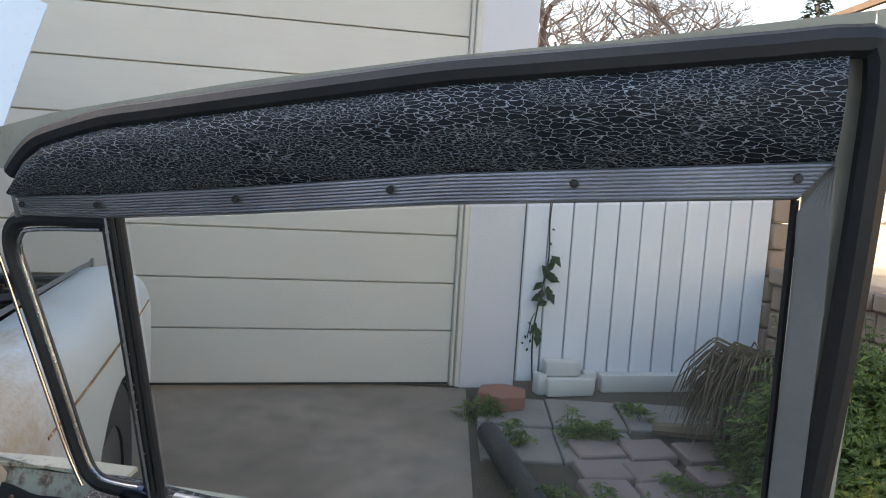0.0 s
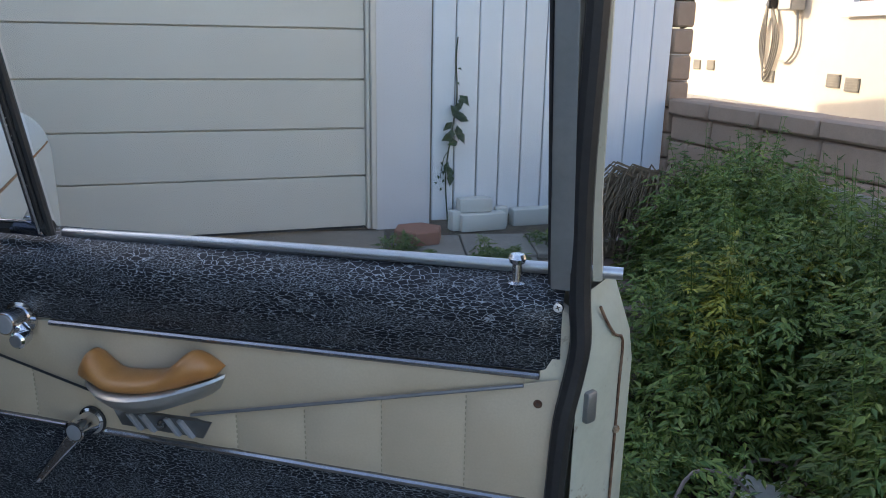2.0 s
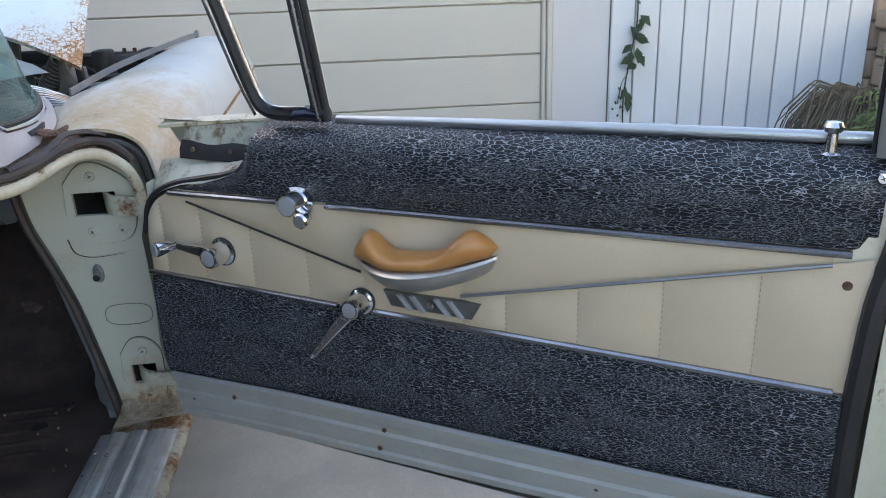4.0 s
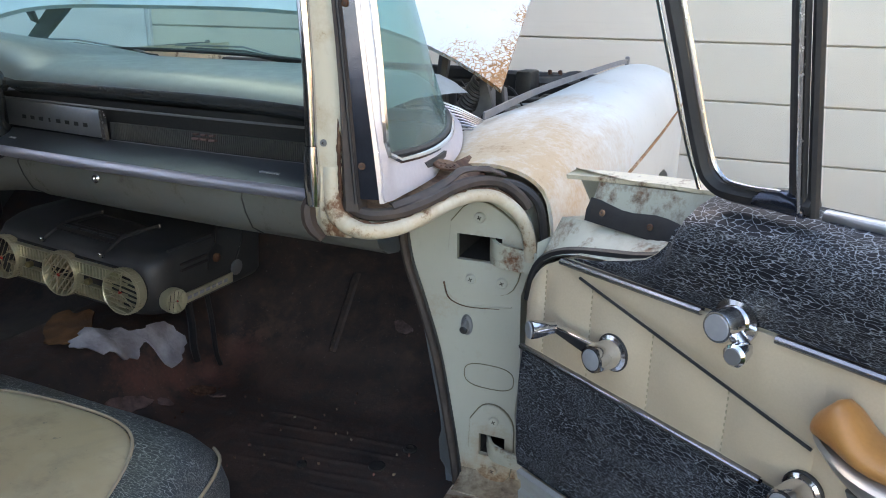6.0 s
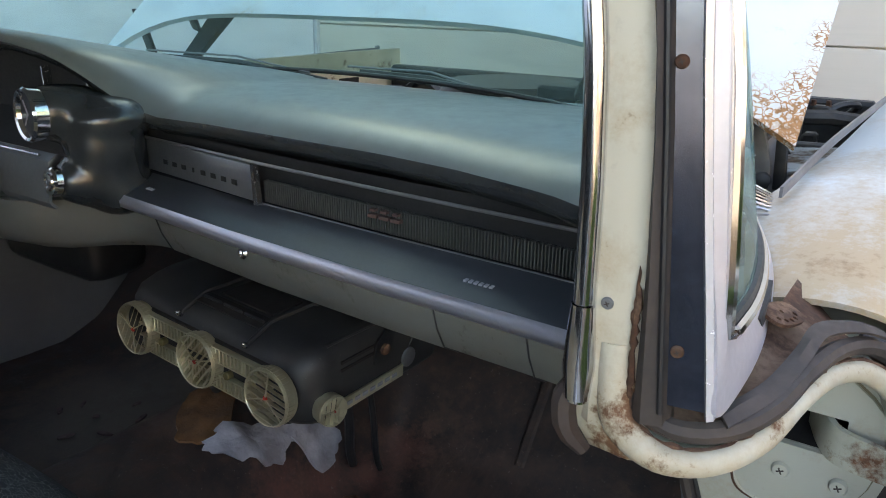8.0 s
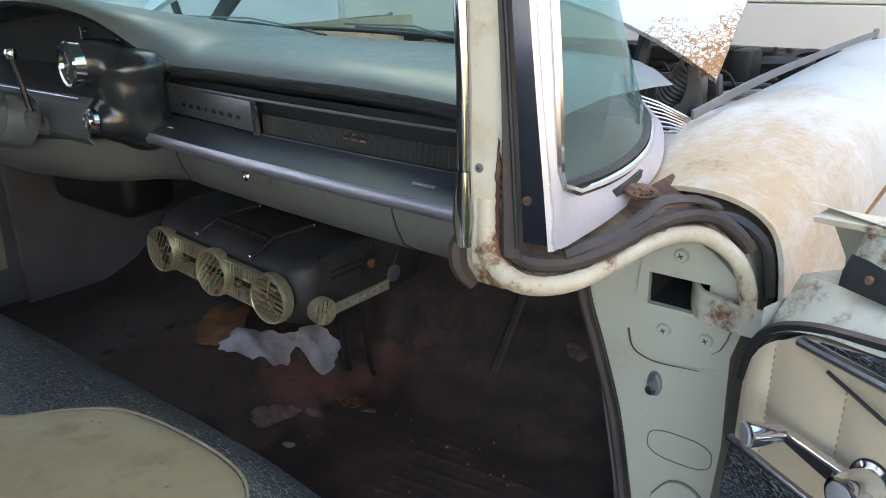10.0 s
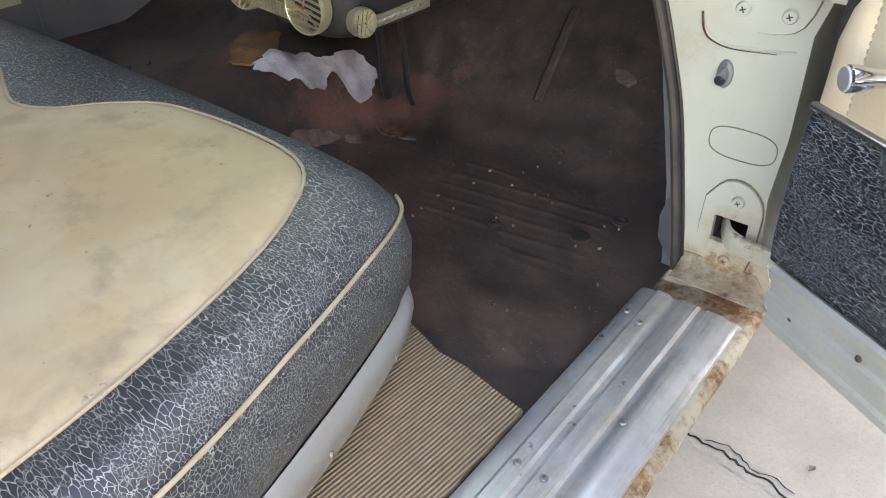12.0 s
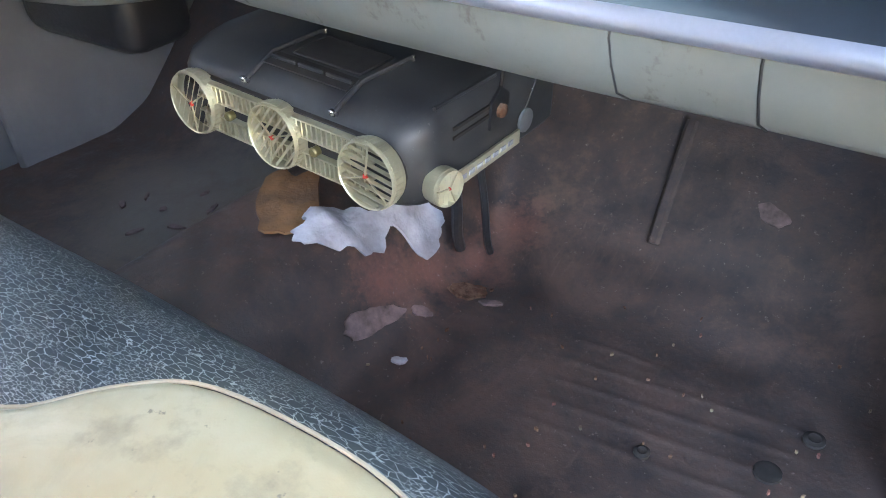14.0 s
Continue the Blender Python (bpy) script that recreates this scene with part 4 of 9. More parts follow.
def build_litter():
    r = random.Random(5)
    pipe = thing("plastic_pipe", (0.33, 2.9, -0.05), "black corrugated drain pipe lying on the drive edge", "pipe")
    a, b = Vector((0.27, 3.33, 0.0)), Vector((0.47, 2.45, -0.06))
    pts, rs = [], []
    for k in range(61):
        pts.append(a.lerp(b, k / 60))
        rs.append(0.052 if k % 2 else 0.049)
    part("tube", tubed(pts, rs, 18), BLACK, pipe)
    part("hollow", lathed([(0, 0.002), (0.042, 0.002)], 18, facing(a, a - b)), BLACK, pipe)
    for k in range(3):
        x, y = 0.92 + 0.16 * k, 1.46 + 0.03 * k
        z = drive_z(y) + 0.10
        pts = smooth_line([(x - 0.14, y - 0.06, z), (x - 0.04, y + 0.02, z + 0.10), (x + 0.08, y + r.uniform(-.04, .04), z + 0.07), (x + 0.16, y - 0.05, z - 0.04)], 4)
        solo("twig", tubed(pts, [0.006 - 0.0003 * j for j in range(len(pts))], 6), BARK, "bare dry twig lying in the weeds", "twig", "fallen twigs")
    for x, y in ((1.02, 1.45), (1.30, 1.57), (1.14, 1.36)):
        bm = bmesh.new()
        z = drive_z(y) + 0.12
        rows = [[(x + i * .05 + r.uniform(-.012, .012), y + j * .035, z + r.uniform(-.02, .02)) for i in range(4)] for j in range(4)]
        sheet(bm, rows, 0.001)
        solo("paper_scrap", bm, WHITE_BLOCK, "crumpled white paper scrap caught in the weeds", "paper", "paper scraps")


build_ground()
build_garage()
build_gate()
build_block_wall()
build_house()
build_weeds()
build_litter()
build_added_wall()
build_tree("bare_tree", (6.9, 34, 0), 21.0, 5, "large leafless spreading tree behind the garage")
build_conifer((18.6, 40, 0), 12.5, 6)
build_pavers()

# ---- the car: x to its right side, y to its nose, from the foot of the hinge pillar ----
CAR = pose(-0.80, 1.15, 0, 0, 0, 12)
MID = -0.89


def mirrored(p):
    return (2 * MID - p[0], p[1], p[2])


def rust_near(name, spots, paint=(0.70, 0.75, 0.77), paint2=(0.64, 0.69, 0.71), rust=(0.42, 0.22, 0.09), rough=0.42, veil=(0.55, 0.42, 0.25), hard=(0.62, 0.92), soft_=(0.25, 0.75), stretch=(1, 1, 1), cracks=0):
    """White body paint that has worn to rust round given places (x, y, z, reach, strength)."""
    k = Nodes(name)
    mid, small, big = k.noise(11, 8, 0.72, k.mapping(stretch)), k.noise(85, 5, 0.7), k.noise(2.5, 4)
    base = k.mix(k.ramp(big, 0.35, 0.65), paint, paint2)
    base = k.mix(k.ramp(k.noise(30, 6, 0.7), 0.60, 0.74, 0, 0.35), base, (0.30, 0.26, 0.20))
    total = None
    for x, y, z, reach, strength in spots:
        d = k.n.new("ShaderNodeVectorMath")
        d.operation = 'DISTANCE'
        k.link(k.coord, d.inputs[0])
        d.inputs[1].default_value = (x, y, z)
        f = k.ramp(d.outputs["Value"], reach, 0.0, 0.0, strength)
        total = f if total is None else k.math('MAXIMUM', total, f)
    sum_ = k.math('ADD', total, k.math('ADD', k.math('MULTIPLY', k.math('SUBTRACT', mid, 0.5), 1.5), k.math('MULTIPLY', k.math('SUBTRACT', small, 0.5), 0.7)))
    if cracks:
        web = k.n.new("ShaderNodeTexVoronoi")
        web.feature = 'DISTANCE_TO_EDGE'
        web.inputs["Scale"].default_value = cracks
        bend = k.n.new("ShaderNodeMixRGB")
        bend.blend_type = 'LINEAR_LIGHT'
        bend.inputs[0].default_value = 0.012
        k.link(k.coord, bend.inputs[1])
        wob = k.n.new("ShaderNodeTexNoise")
        wob.inputs["Scale"].default_value = 60
        k.link(k.coord, wob.inputs["Vector"])
        k.link(wob.outputs["Color"], bend.inputs[2])
        k.link(bend.outputs[0], web.inputs["Vector"])
        sum_ = k.math('ADD', sum_, k.math('MULTIPLY', k.ramp(web.outputs["Distance"], 0.02, 0.16, 0.42, -0.14), k.ramp(total, 0.05, 0.5)))
    veil_f = k.ramp(sum_, soft_[0], soft_[1], 0, 0.85)
    col = k.mix(veil_f, base, veil)
    f = k.ramp(sum_, hard[0], hard[1])
    col = k.mix(f, col, k.mix(k.ramp(small, 0.4, 0.65), rust, [c * 0.55 for c in rust]))
    return k.out(col, k.mix(f, (rough,) * 3, (0.85,) * 3), 0, k.bump(k.math('ADD', f, small), 0.2, 0.001), **{"Specular IOR Level": 0.4})


HOOD_PAINT = rust_near("hood_paint", [(-0.12, 0.44, 0.785, 0.16, 1.25), (-0.10, 0.50, 0.84, 0.10, 1.2), (-0.09, 0.57, 0.90, 0.08, 1.15), (-0.085, 0.64, 0.97, 0.07, 1.1), (-0.08, 0.72, 1.04, 0.06, 1.0), (-0.20, 0.46, 0.82, 0.13, 0.75), (-0.9, 0.50, 0.90, 0.35, 0.35), (-1.3, 0.49, 0.87, 0.25, 0.5)], hard=(0.80, 1.15), soft_=(0.40, 1.05), veil=(0.62, 0.50, 0.36), rust=(0.46, 0.22, 0.09), cracks=95)
FENDER_PAINT = rust_near("fender_paint", [(0.0, 0.08, 0.71, 0.55, 1.05), (0.02, 0.26, 0.73, 0.45, 0.85), (-0.04, 0.48, 0.745, 0.34, 0.62), (0.09, 0.02, 0.68, 0.16, 1.1), (-0.05, 0.05, 0.70, 0.14, 1.2), (-0.08, 0.9, 0.75, 0.3, 0.35), (0.13, 1.55, 0.60, 0.10, 0.6)], (0.62, 0.65, 0.64), (0.56, 0.59, 0.58), veil=(0.45, 0.305, 0.155), rust=(0.36, 0.20, 0.09), rough=0.55, hard=(1.05, 1.5), soft_=(0.30, 0.95), stretch=(1.3, 0.6, 1))

PILLAR_PAINT = rust_near("pillar_paint", [(0.03, 0.014, 0.12, 0.13, 1.2), (-0.03, 0.014, 0.12, 0.10, 1.2), (0.02, 0.014, 0.215, 0.07, 0.9), (-0.07, 0.014, 0.47, 0.05, 0.45), (0.03, 0.014, 0.57, 0.07, 0.6), (-0.06, 0.014, 0.30, 0.03, 0.5), (0.0, 0.014, 0.40, 0.20, 0.16), (0.05, 0.014, 0.20, 0.06, 0.7)], (0.455, 0.45, 0.385), (0.405, 0.40, 0.335), (0.22, 0.105, 0.05), 0.42, (0.36, 0.27, 0.18))
ROCKER_PAINT = rusty("rocker_paint", (0.46, 0.42, 0.34), (0.38, 0.33, 0.25), (0.26, 0.13, 0.055), 0.54, 0.69, 10.0, 0.5, dirt=0.45)
LIP_PAINT = rust_near("lip_paint", [(-0.086, -0.25, 0.70, 0.05, 0.9), (-0.10, -0.262, 0.660, 0.05, 0.7), (-0.05, -0.255, 0.660, 0.06, 0.6), (0.0, -0.19, 0.69, 0.05, 0.65), (0.01, -0.11, 0.70, 0.05, 0.55), (0.045, -0.05, 0.70, 0.07, 0.65), (0.08, 0.0, 0.60, 0.07, 0.6), (-0.125, -0.25, 0.74, 0.03, 0.7), (-0.11, -0.25, 0.80, 0.03, 0.55), (-0.105, -0.25, 0.90, 0.03, 0.5)], (0.60, 0.545, 0.435), (0.53, 0.48, 0.375), (0.22, 0.105, 0.055), 0.48, (0.44, 0.34, 0.22), (0.46, 0.66), (0.12, 0.62), (2.4, 2.4, 2.4))
BROWN_VINYL = plain("brown_vinyl", (0.055, 0.036, 0.030), (0.038, 0.026, 0.022), 150, 9, 0.6)
GRIME = plain("grime", (0.13, 0.12, 0.09), (0.22, 0.19, 0.13), 70, 20, 0.9)
DARK_BRIGHT = plain("dark_moulding", (0.105, 0.120, 0.165), (0.055, 0.065, 0.095), 150, 14, 0.17, 0.9, 0.1, 0.0004, 0.12)
BRIGHT_EDGE = plain("bright_edge", (0.80, 0.80, 0.83), (0.72, 0.72, 0.76), 160, 9, 0.25, 0.45, 0.05, 0.0003, 0.1)
BRIGHT_FRAME = plain("bright_frame", (0.58, 0.56, 0.61), (0.52, 0.50, 0.55), 160, 9, 0.36, 0.35, 0.12, 0.0004, 0.12)
car = thing("car", (-1.5, 0.8, -0.2), "old white sedan with rust, hood raised, front door open", "car")


def ring_plate(loops, depth):
    """A flat plate with holes: the first loop is its rim, the rest are cut out."""
    bm = bmesh.new()
    es = []
    for lp in loops:
        vs = [bm.verts.new(p) for p in lp]
        es += [bm.edges.new((vs[k], vs[(k + 1) % len(vs)])) for k in range(len(vs))]
    bmesh.ops.triangle_fill(bm, edges=es, use_beauty=True, use_dissolve=False)
    got = bmesh.ops.extrude_face_region(bm, geom=list(bm.faces))
    bmesh.ops.translate(bm, verts=[v for v in got["geom"] if isinstance(v, bmesh.types.BMVert)], vec=depth)
    return bm


def xz(pts, y):
    return [(x, y, z) for x, z in pts]


def rect(x0, x1, z0, z1, y):
    return [(x0, y, z0), (x1, y, z0), (x1, y, z1), (x0, y, z1)]


# -- floor, sill, pillar --
def floor_z(x, y):
    z = 0.117 + 0.155 / (1 + math.exp((abs(x - MID) - 0.150) / 0.018))
    if y > 0.20:
        toe = (y - 0.20) * 0.35 if y < 0.30 else 0.035 + (y - 0.30) * 0.92
        z = max(z, 0.117 + toe) + 0.25 * min(toe, z - 0.117)
    return z


def build_floor():
    bm = bmesh.new()
    rows = []
    for y in list(np.linspace(-1.5, -0.08, 24)) + list(np.linspace(-0.072, 0.15, 56)) + list(np.linspace(0.17, 0.66, 22)):
        rows.append([(x, y, floor_z(x, y) + 0.004 * noise.noise((x * 9, y * 9, 0)) + (0.0013 * max(0.0, math.sin(y * 150 - x * 18)) ** 3 if -0.06 < y < 0.13 and -0.47 < x < -0.16 else 0)) for x in np.linspace(-1.74, -0.045, 150)])
    sheet(bm, rows)
    floor = part("floor_pan", bm, FLOOR_DIRTY, car, "black tarred floor with rust patches", CAR)
    part("toe_rib", tubed([(-0.457, 0.318, 0.174), (-0.467, 0.46, 0.317)], 0.010, 6, 0.5), FLOOR_DIRTY, floor, m=CAR)
    for x, y, r in ((-0.159, 0.107, 0.013), (-0.19, 0.03, 0.016), (-0.32, -0.02, 0.010)):
        part("drain_plug", lathed([(r, 0), (r, 0.004), (r * .6, 0.006), (0, 0.003)], 14, Matrix.Translation((x, y, floor_z(x, y) + 0.002))), DARK_HOLE, floor, m=CAR)
    # under-floor and firewall close the cabin
    bm = bmesh.new()
    box(bm, -1.68, -0.10, 0.60, 0.64, 0.30, 0.69)
    part("firewall", bm, BLACK, car, m=CAR)
    part("kick_panel", slabbed([(-0.06, 0.05, 0.11), (-0.075, 0.05, 0.25), (-0.11, 0.05, 0.42), (-0.15, 0.05, 0.62), (-0.14, 0.6, 0.62), (-0.10, 0.6, 0.11)], (0.02, 0, 0)), KICK_GREY, car, "dark grey kick panel", CAR)
    part("kick_panel", boxed(-1.72, -1.70, -0.02, 0.62, 0.10, 0.74, 0.006), KICK_GREY, car, "dark grey kick panel", CAR)


SILL = CAR @ pose(0, 0.010, -0.006)


def build_sill():
    # Unseen closed door, added to shut out the daylight beyond the far sill.
    far = part("added_far_panel", boxed(-1.752, -1.738, -1.30, 0.06, 0.10, 0.77, 0.006), KICK_GREY, car, "unseen far door panel, added dark against outside light", CAR)
    part("arm_rest", boxed(-1.738, -1.69, -0.85, -0.45, 0.52, 0.56, 0.015, 2), BLACK, far, m=CAR)
    part("door_jamb", slabbed([(-1.724, -0.10, 0.22), (-1.724, -0.045, 0.22), (-1.724, -0.035, 0.44), (-1.724, -0.06, 0.50), (-1.724, -0.10, 0.50)], (-0.012, 0, 0), 0.003), JAMB_GREEN, car, "pale jamb of the far door opening", CAR)
    wide = lambda x: x * 1.17 if x > 0 else x
    prof = [(wide(a), b) for a, b in [(-0.056, 0.112), (-0.052, 0.136), (-0.046, 0.140), (-0.030, 0.140), (-0.026, 0.1435), (-0.008, 0.1435), (-0.004, 0.1395), (0.002, 0.1395), (0.006, 0.1435), (0.026, 0.1435), (0.030, 0.1395), (0.036, 0.1395), (0.040, 0.143), (0.058, 0.143), (0.062, 0.1395), (0.071, 0.1395), (0.076, 0.136), (0.078, 0.112)]]
    bm = bmesh.new()
    ys = [-0.045, -0.052, -0.3, -0.6, -0.9, -1.2]
    sheet(bm, [[(x + (0.004 * math.sin(k * 5.1 + x * 90) if k == 0 else 0), y, z - (0.004 if k == 0 else 0)) for x, z in prof] for k, y in enumerate(ys)])
    sill = part("sill_plate", bm, SILL_METAL, car, "ribbed aluminium scuff plate", SILL)
    for x, y in ((-0.015, -0.131), (-0.017, -0.42), (0.017, -0.42), (-0.04, -0.12), (0.047, -0.30)):
        screw("screw", (x, y, 0.145), (0, 0, 1), sill, 0.005, DULL_METAL, SILL)
    bm = bmesh.new()
    prof = [(0.0925, 0.130), (0.099, 0.127), (0.104, 0.121), (0.105, 0.112), (0.098, 0.106), (0.080, 0.100), (0.045, 0.02), (0.0, -0.02), (-0.05, -0.02), (-0.055, 0.108)]
    rows = [[(x + 0.002 * noise.noise((y * 20, x * 20, 1)), y, z) for x, z in prof] for y in np.linspace(0.02, -1.25, 40)]
    sheet(bm, rows, 0.0, True)
    part("rocker", bm, ROCKER_PAINT, car, "rust-edged rocker panel", SILL)


PILLAR = [(-0.140, 0.640), (-0.128, 0.560), (-0.112, 0.500), (-0.084, 0.410), (-0.066, 0.330), (-0.048, 0.220), (-0.036, 0.118), (0.100, 0.118), (0.088, 0.16), (0.066, 0.22), (0.060, 0.28), (0.066, 0.37), (0.064, 0.50), (0.080, 0.56), (0.082, 0.610), (0.068, 0.645), (0.030, 0.668), (-0.03, 0.672), (-0.09, 0.662)]


PIL = CAR @ pose(0.006, 0.034, 0.003, 3.2, 0, 0)


def build_pillar(mx, detail):
    hole_u, hole_l = rect(-0.040, 0.034, 0.549, 0.592, 0.0), rect(0.000, 0.046, 0.196, 0.238, 0.0)
    def at(p):
        return mx(p)
    face = [at((x, 0.014, z)) for x, z in PILLAR]
    loops = [face] + ([[at((x, 0.014, z)) for x, _, z in h] for h in (hole_u, hole_l)] if detail else [])
    bm = ring_plate(loops, (0, 0.18, 0))
    bmesh.ops.remove_doubles(bm, verts=bm.verts, dist=1e-5)
    pil = part("hinge_pillar", bm, PILLAR_PAINT, car, "pale green door pillar, rusty at the foot", PIL, angle=30)
    if not detail:
        return
    # Added liners, near black: the holes' shade is put into their colour.
    part("dark_liner", boxed(-0.07, 0.05, 0.17, 0.19, 0.16, 0.62), DARK_HOLE, pil, m=PIL)
    for x0, x1, z0, z1 in ((-0.0395, 0.0335, 0.5495, 0.5915), (0.0005, 0.0455, 0.1965, 0.2375)):
        bm = boxed(x0, x1, 0.0165, 0.16, z0, z1)
        bmesh.ops.delete(bm, geom=[f for f in bm.faces if f.calc_center_median().y < 0.02], context='FACES_ONLY')
        part("dark_liner", bm, DARK_HOLE, pil, m=PIL)
    bm = bmesh.new()
    sheet(bm, [[(x + (0.006 * k if x > 0.05 else 0), y + 0.001 * noise.noise((x * 40, k, 2)), z + 0.0008 * noise.noise((x * 30, k * 0.7, 5))) for x in np.linspace(-0.034, 0.072, 12)] for k, (y, z) in enumerate(((0.0128, 0.158), (0.0110, 0.151), (0.006, 0.1465), (-0.004, 0.1440), (-0.016, 0.1425), (-0.032, 0.1412)))], 0.002)
    part("pillar_foot", bm, rusty("foot_rust", (0.37, 0.32, 0.24), (0.27, 0.22, 0.16), (0.14, 0.07, 0.04), 0.50, 0.74, 11.0, 0.65, dirt=0.7), pil, "rusty flared foot of the pillar", PIL)
    out_u = xz([(-0.050, 0.610), (-0.020, 0.642), (0.016, 0.642), (0.062, 0.606), (0.066, 0.560), (0.052, 0.510), (0.020, 0.496), (-0.028, 0.500), (-0.054, 0.540)], 0.008)
    out_u = [tuple(p) for p in smooth_line(list(out_u) + [out_u[0]], 3)[:-1]]
    part("hinge_plate", ring_plate([out_u, [(x, 0.008, z) for x, _, z in hole_u]], (0, 0.0055, 0)), PILLAR_PAINT, pil, m=PIL)
    out_l = xz([(-0.016, 0.262), (0.006, 0.292), (0.034, 0.294), (0.056, 0.272), (0.060, 0.235), (0.054, 0.162), (0.024, 0.148), (-0.006, 0.164), (-0.018, 0.200)], 0.008)
    out_l = [tuple(p) for p in smooth_line(list(out_l) + [out_l[0]], 3)[:-1]]
    part("hinge_plate", ring_plate([out_l, [(x, 0.008, z) for x, _, z in hole_l]], (0, 0.0055, 0)), PILLAR_PAINT, pil, m=PIL)
    for x, z in ((-0.002, 0.622), (-0.016, 0.519), (0.036, 0.520), (0.027, 0.268), (0.026, 0.170)):
        screw("screw", (x, 0.008, z), (0, -1, 0), pil, 0.0088, PILLAR_PAINT, PIL)
    # grime in the seams of the plates and pressings
    for loop in (out_u, out_l):
        ring_ = [Vector((x, 0.0128, z)) for x, _, z in loop]
        part("grime_line", tubed(ring_ + [ring_[0]], 0.0019, 5), GRIME, pil, m=PIL)
    # bent hinge straps that carry the door
    for z0, z1 in ((0.550, 0.592), (0.198, 0.232)):
        bm = bmesh.new()
        path = smooth_line([(-0.004, 0.06, 0), (0.010, 0.022, 0), (0.026, -0.002, 0), (0.055, -0.011, 0), (0.090, -0.014, 0), (0.125, -0.013, 0)], 4)
        sheet(bm, [[(p.x, p.y, z0) for p in path], [(p.x, p.y, (z0 + z1) / 2) for p in path], [(p.x, p.y, z1 - 0.010 * (i / len(path))) for i, p in enumerate(path)]], 0.006)
        part("hinge_strap", bm, rusty("strap_paint", (0.50, 0.49, 0.40), (0.44, 0.43, 0.35), (0.24, 0.10, 0.05), 0.64, 0.78, 22.0, 0.5, dirt=0.4), pil, m=PIL)
    # light switch in the jamb
    bm = bmesh.new()
    lathe(bm, [(0.019, 0), (0.017, 0.003), (0.011, 0.004), (0.010, 0.012), (0.008, 0.014), (0, 0.014)], 16, facing((-0.025, 0.014, 0.434), (0, -1, 0)) @ Matrix.Diagonal((0.55, 1.0, 1, 1)))
    part("lamp_switch", bm, DULL_METAL, pil, m=PIL)
    part("switch_plunger", lathed([(0.0066, 0), (0.0066, 0.004), (0.0045, 0.006), (0, 0.0065)], 12, facing((-0.026, 0.004, 0.430), (0, -1, 0))), BLACK, pil, "black rubber switch plunger", PIL)
    screw("screw", (-0.025, 0.0105, 0.4475), (0, -1, 0), pil, 0.0026, DULL_METAL, PIL)
    ring = [(0.014 + 0.043 * math.copysign(abs(math.cos(a)) ** 0.7, math.cos(a)), 0.0135, 0.346 + 0.022 * math.copysign(abs(math.sin(a)) ** 0.7, math.sin(a))) for a in (2 * math.pi * k / 28 for k in range(29))]
    part("pressed_oval", tubed(ring, 0.0008, 5), GRIME, pil, m=PIL)
    part("pressed_rib", tubed(smooth_line([(-0.065, 0.0135, 0.50), (-0.05, 0.0135, 0.475), (-0.02, 0.0135, 0.470), (0.05, 0.0135, 0.478)], 5), 0.0015, 6), PILLAR_PAINT, pil, m=PIL)
    part("rust_line", tubed(smooth_line([(-0.064, 0.0115, 0.505), (-0.058, 0.0115, 0.482), (-0.045, 0.0115, 0.472), (-0.02, 0.0118, 0.4675), (0.03, 0.0120, 0.472)], 5), [0.0016 * (1 - 0.035 * k) for k in range(21)], 5), RUST, pil, m=PIL)
    edge = smooth_line([(-0.140, 0.006, 0.62), (-0.130, 0.006, 0.54), (-0.108, 0.006, 0.47), (-0.082, 0.006, 0.38), (-0.064, 0.006, 0.28), (-0.050, 0.006, 0.19), (-0.042, 0.006, 0.125)], 5)
    part("weatherstrip", tubed([p + Vector((0.001, 0.004, 0)) for p in edge], 0.0090, 8, 0.8), RUBBER_GREY, car, "cracked grey-brown door windlace", PIL)
    part("weatherstrip", tubed([p + Vector((0.0105, 0.0045, 0)) for p in edge], 0.0024, 6), RUBBER, car, m=PIL)
    part("kick_flap", slabbed([(-0.058, 0.012, 0.275), (-0.050, 0.010, 0.215), (-0.044, 0.010, 0.140), (-0.056, 0.016, 0.128), (-0.082, 0.030, 0.150), (-0.084, 0.030, 0.190)], (0.002, 0.004, 0), 0.0008), KICK_GREY, car, "loose grey flap at the foot of the pillar", PIL)


GARNISH_X = [(0.66, -0.1335), (0.85, -0.135), (0.93, -0.139), (1.01, -0.149), (1.14, -0.187)]
CREAM_X = [(0.66, -0.0865), (0.80, -0.0875), (0.88, -0.091), (0.937, -0.0955), (1.012, -0.106), (1.14, -0.138)]
SEAL_X = [(0.66, -0.058), (0.70, -0.062), (0.79, -0.0695), (0.89, -0.078), (0.96, -0.085), (1.01, -0.091), (1.14, -0.120)]
BLACK_X = [(0.66, -0.033), (0.70, -0.038), (0.765, -0.046), (0.84, -0.056), (0.93, -0.067), (1.012, -0.0755), (1.14, -0.102)]


POST = CAR @ pose(0.007, -0.006, 0)


def edge_at(table, z):
    for (a, xa), (b, xb) in zip(table, table[1:]):
        if z <= b:
            return xa + (xb - xa) * max(0.0, (z - a) / (b - a))
    return table[-1][1]


def strip(sec, z0, z1, n=26):
    """A strip up the windscreen post; sec(z) gives its cross-section."""
    bm = bmesh.new()
    rows = [[(x, y - 0.25 * max(0, z - 1.0) ** 2, z) for x, y in sec(z)] for z in np.linspace(z0, z1, n)]
    sheet(bm, rows, 0.0, True)
    m = len(rows[0])
    bm.verts.ensure_lookup_table()
    bm.faces.new(bm.verts[:m][::-1])
    bm.faces.new(bm.verts[-m:])
    return bm


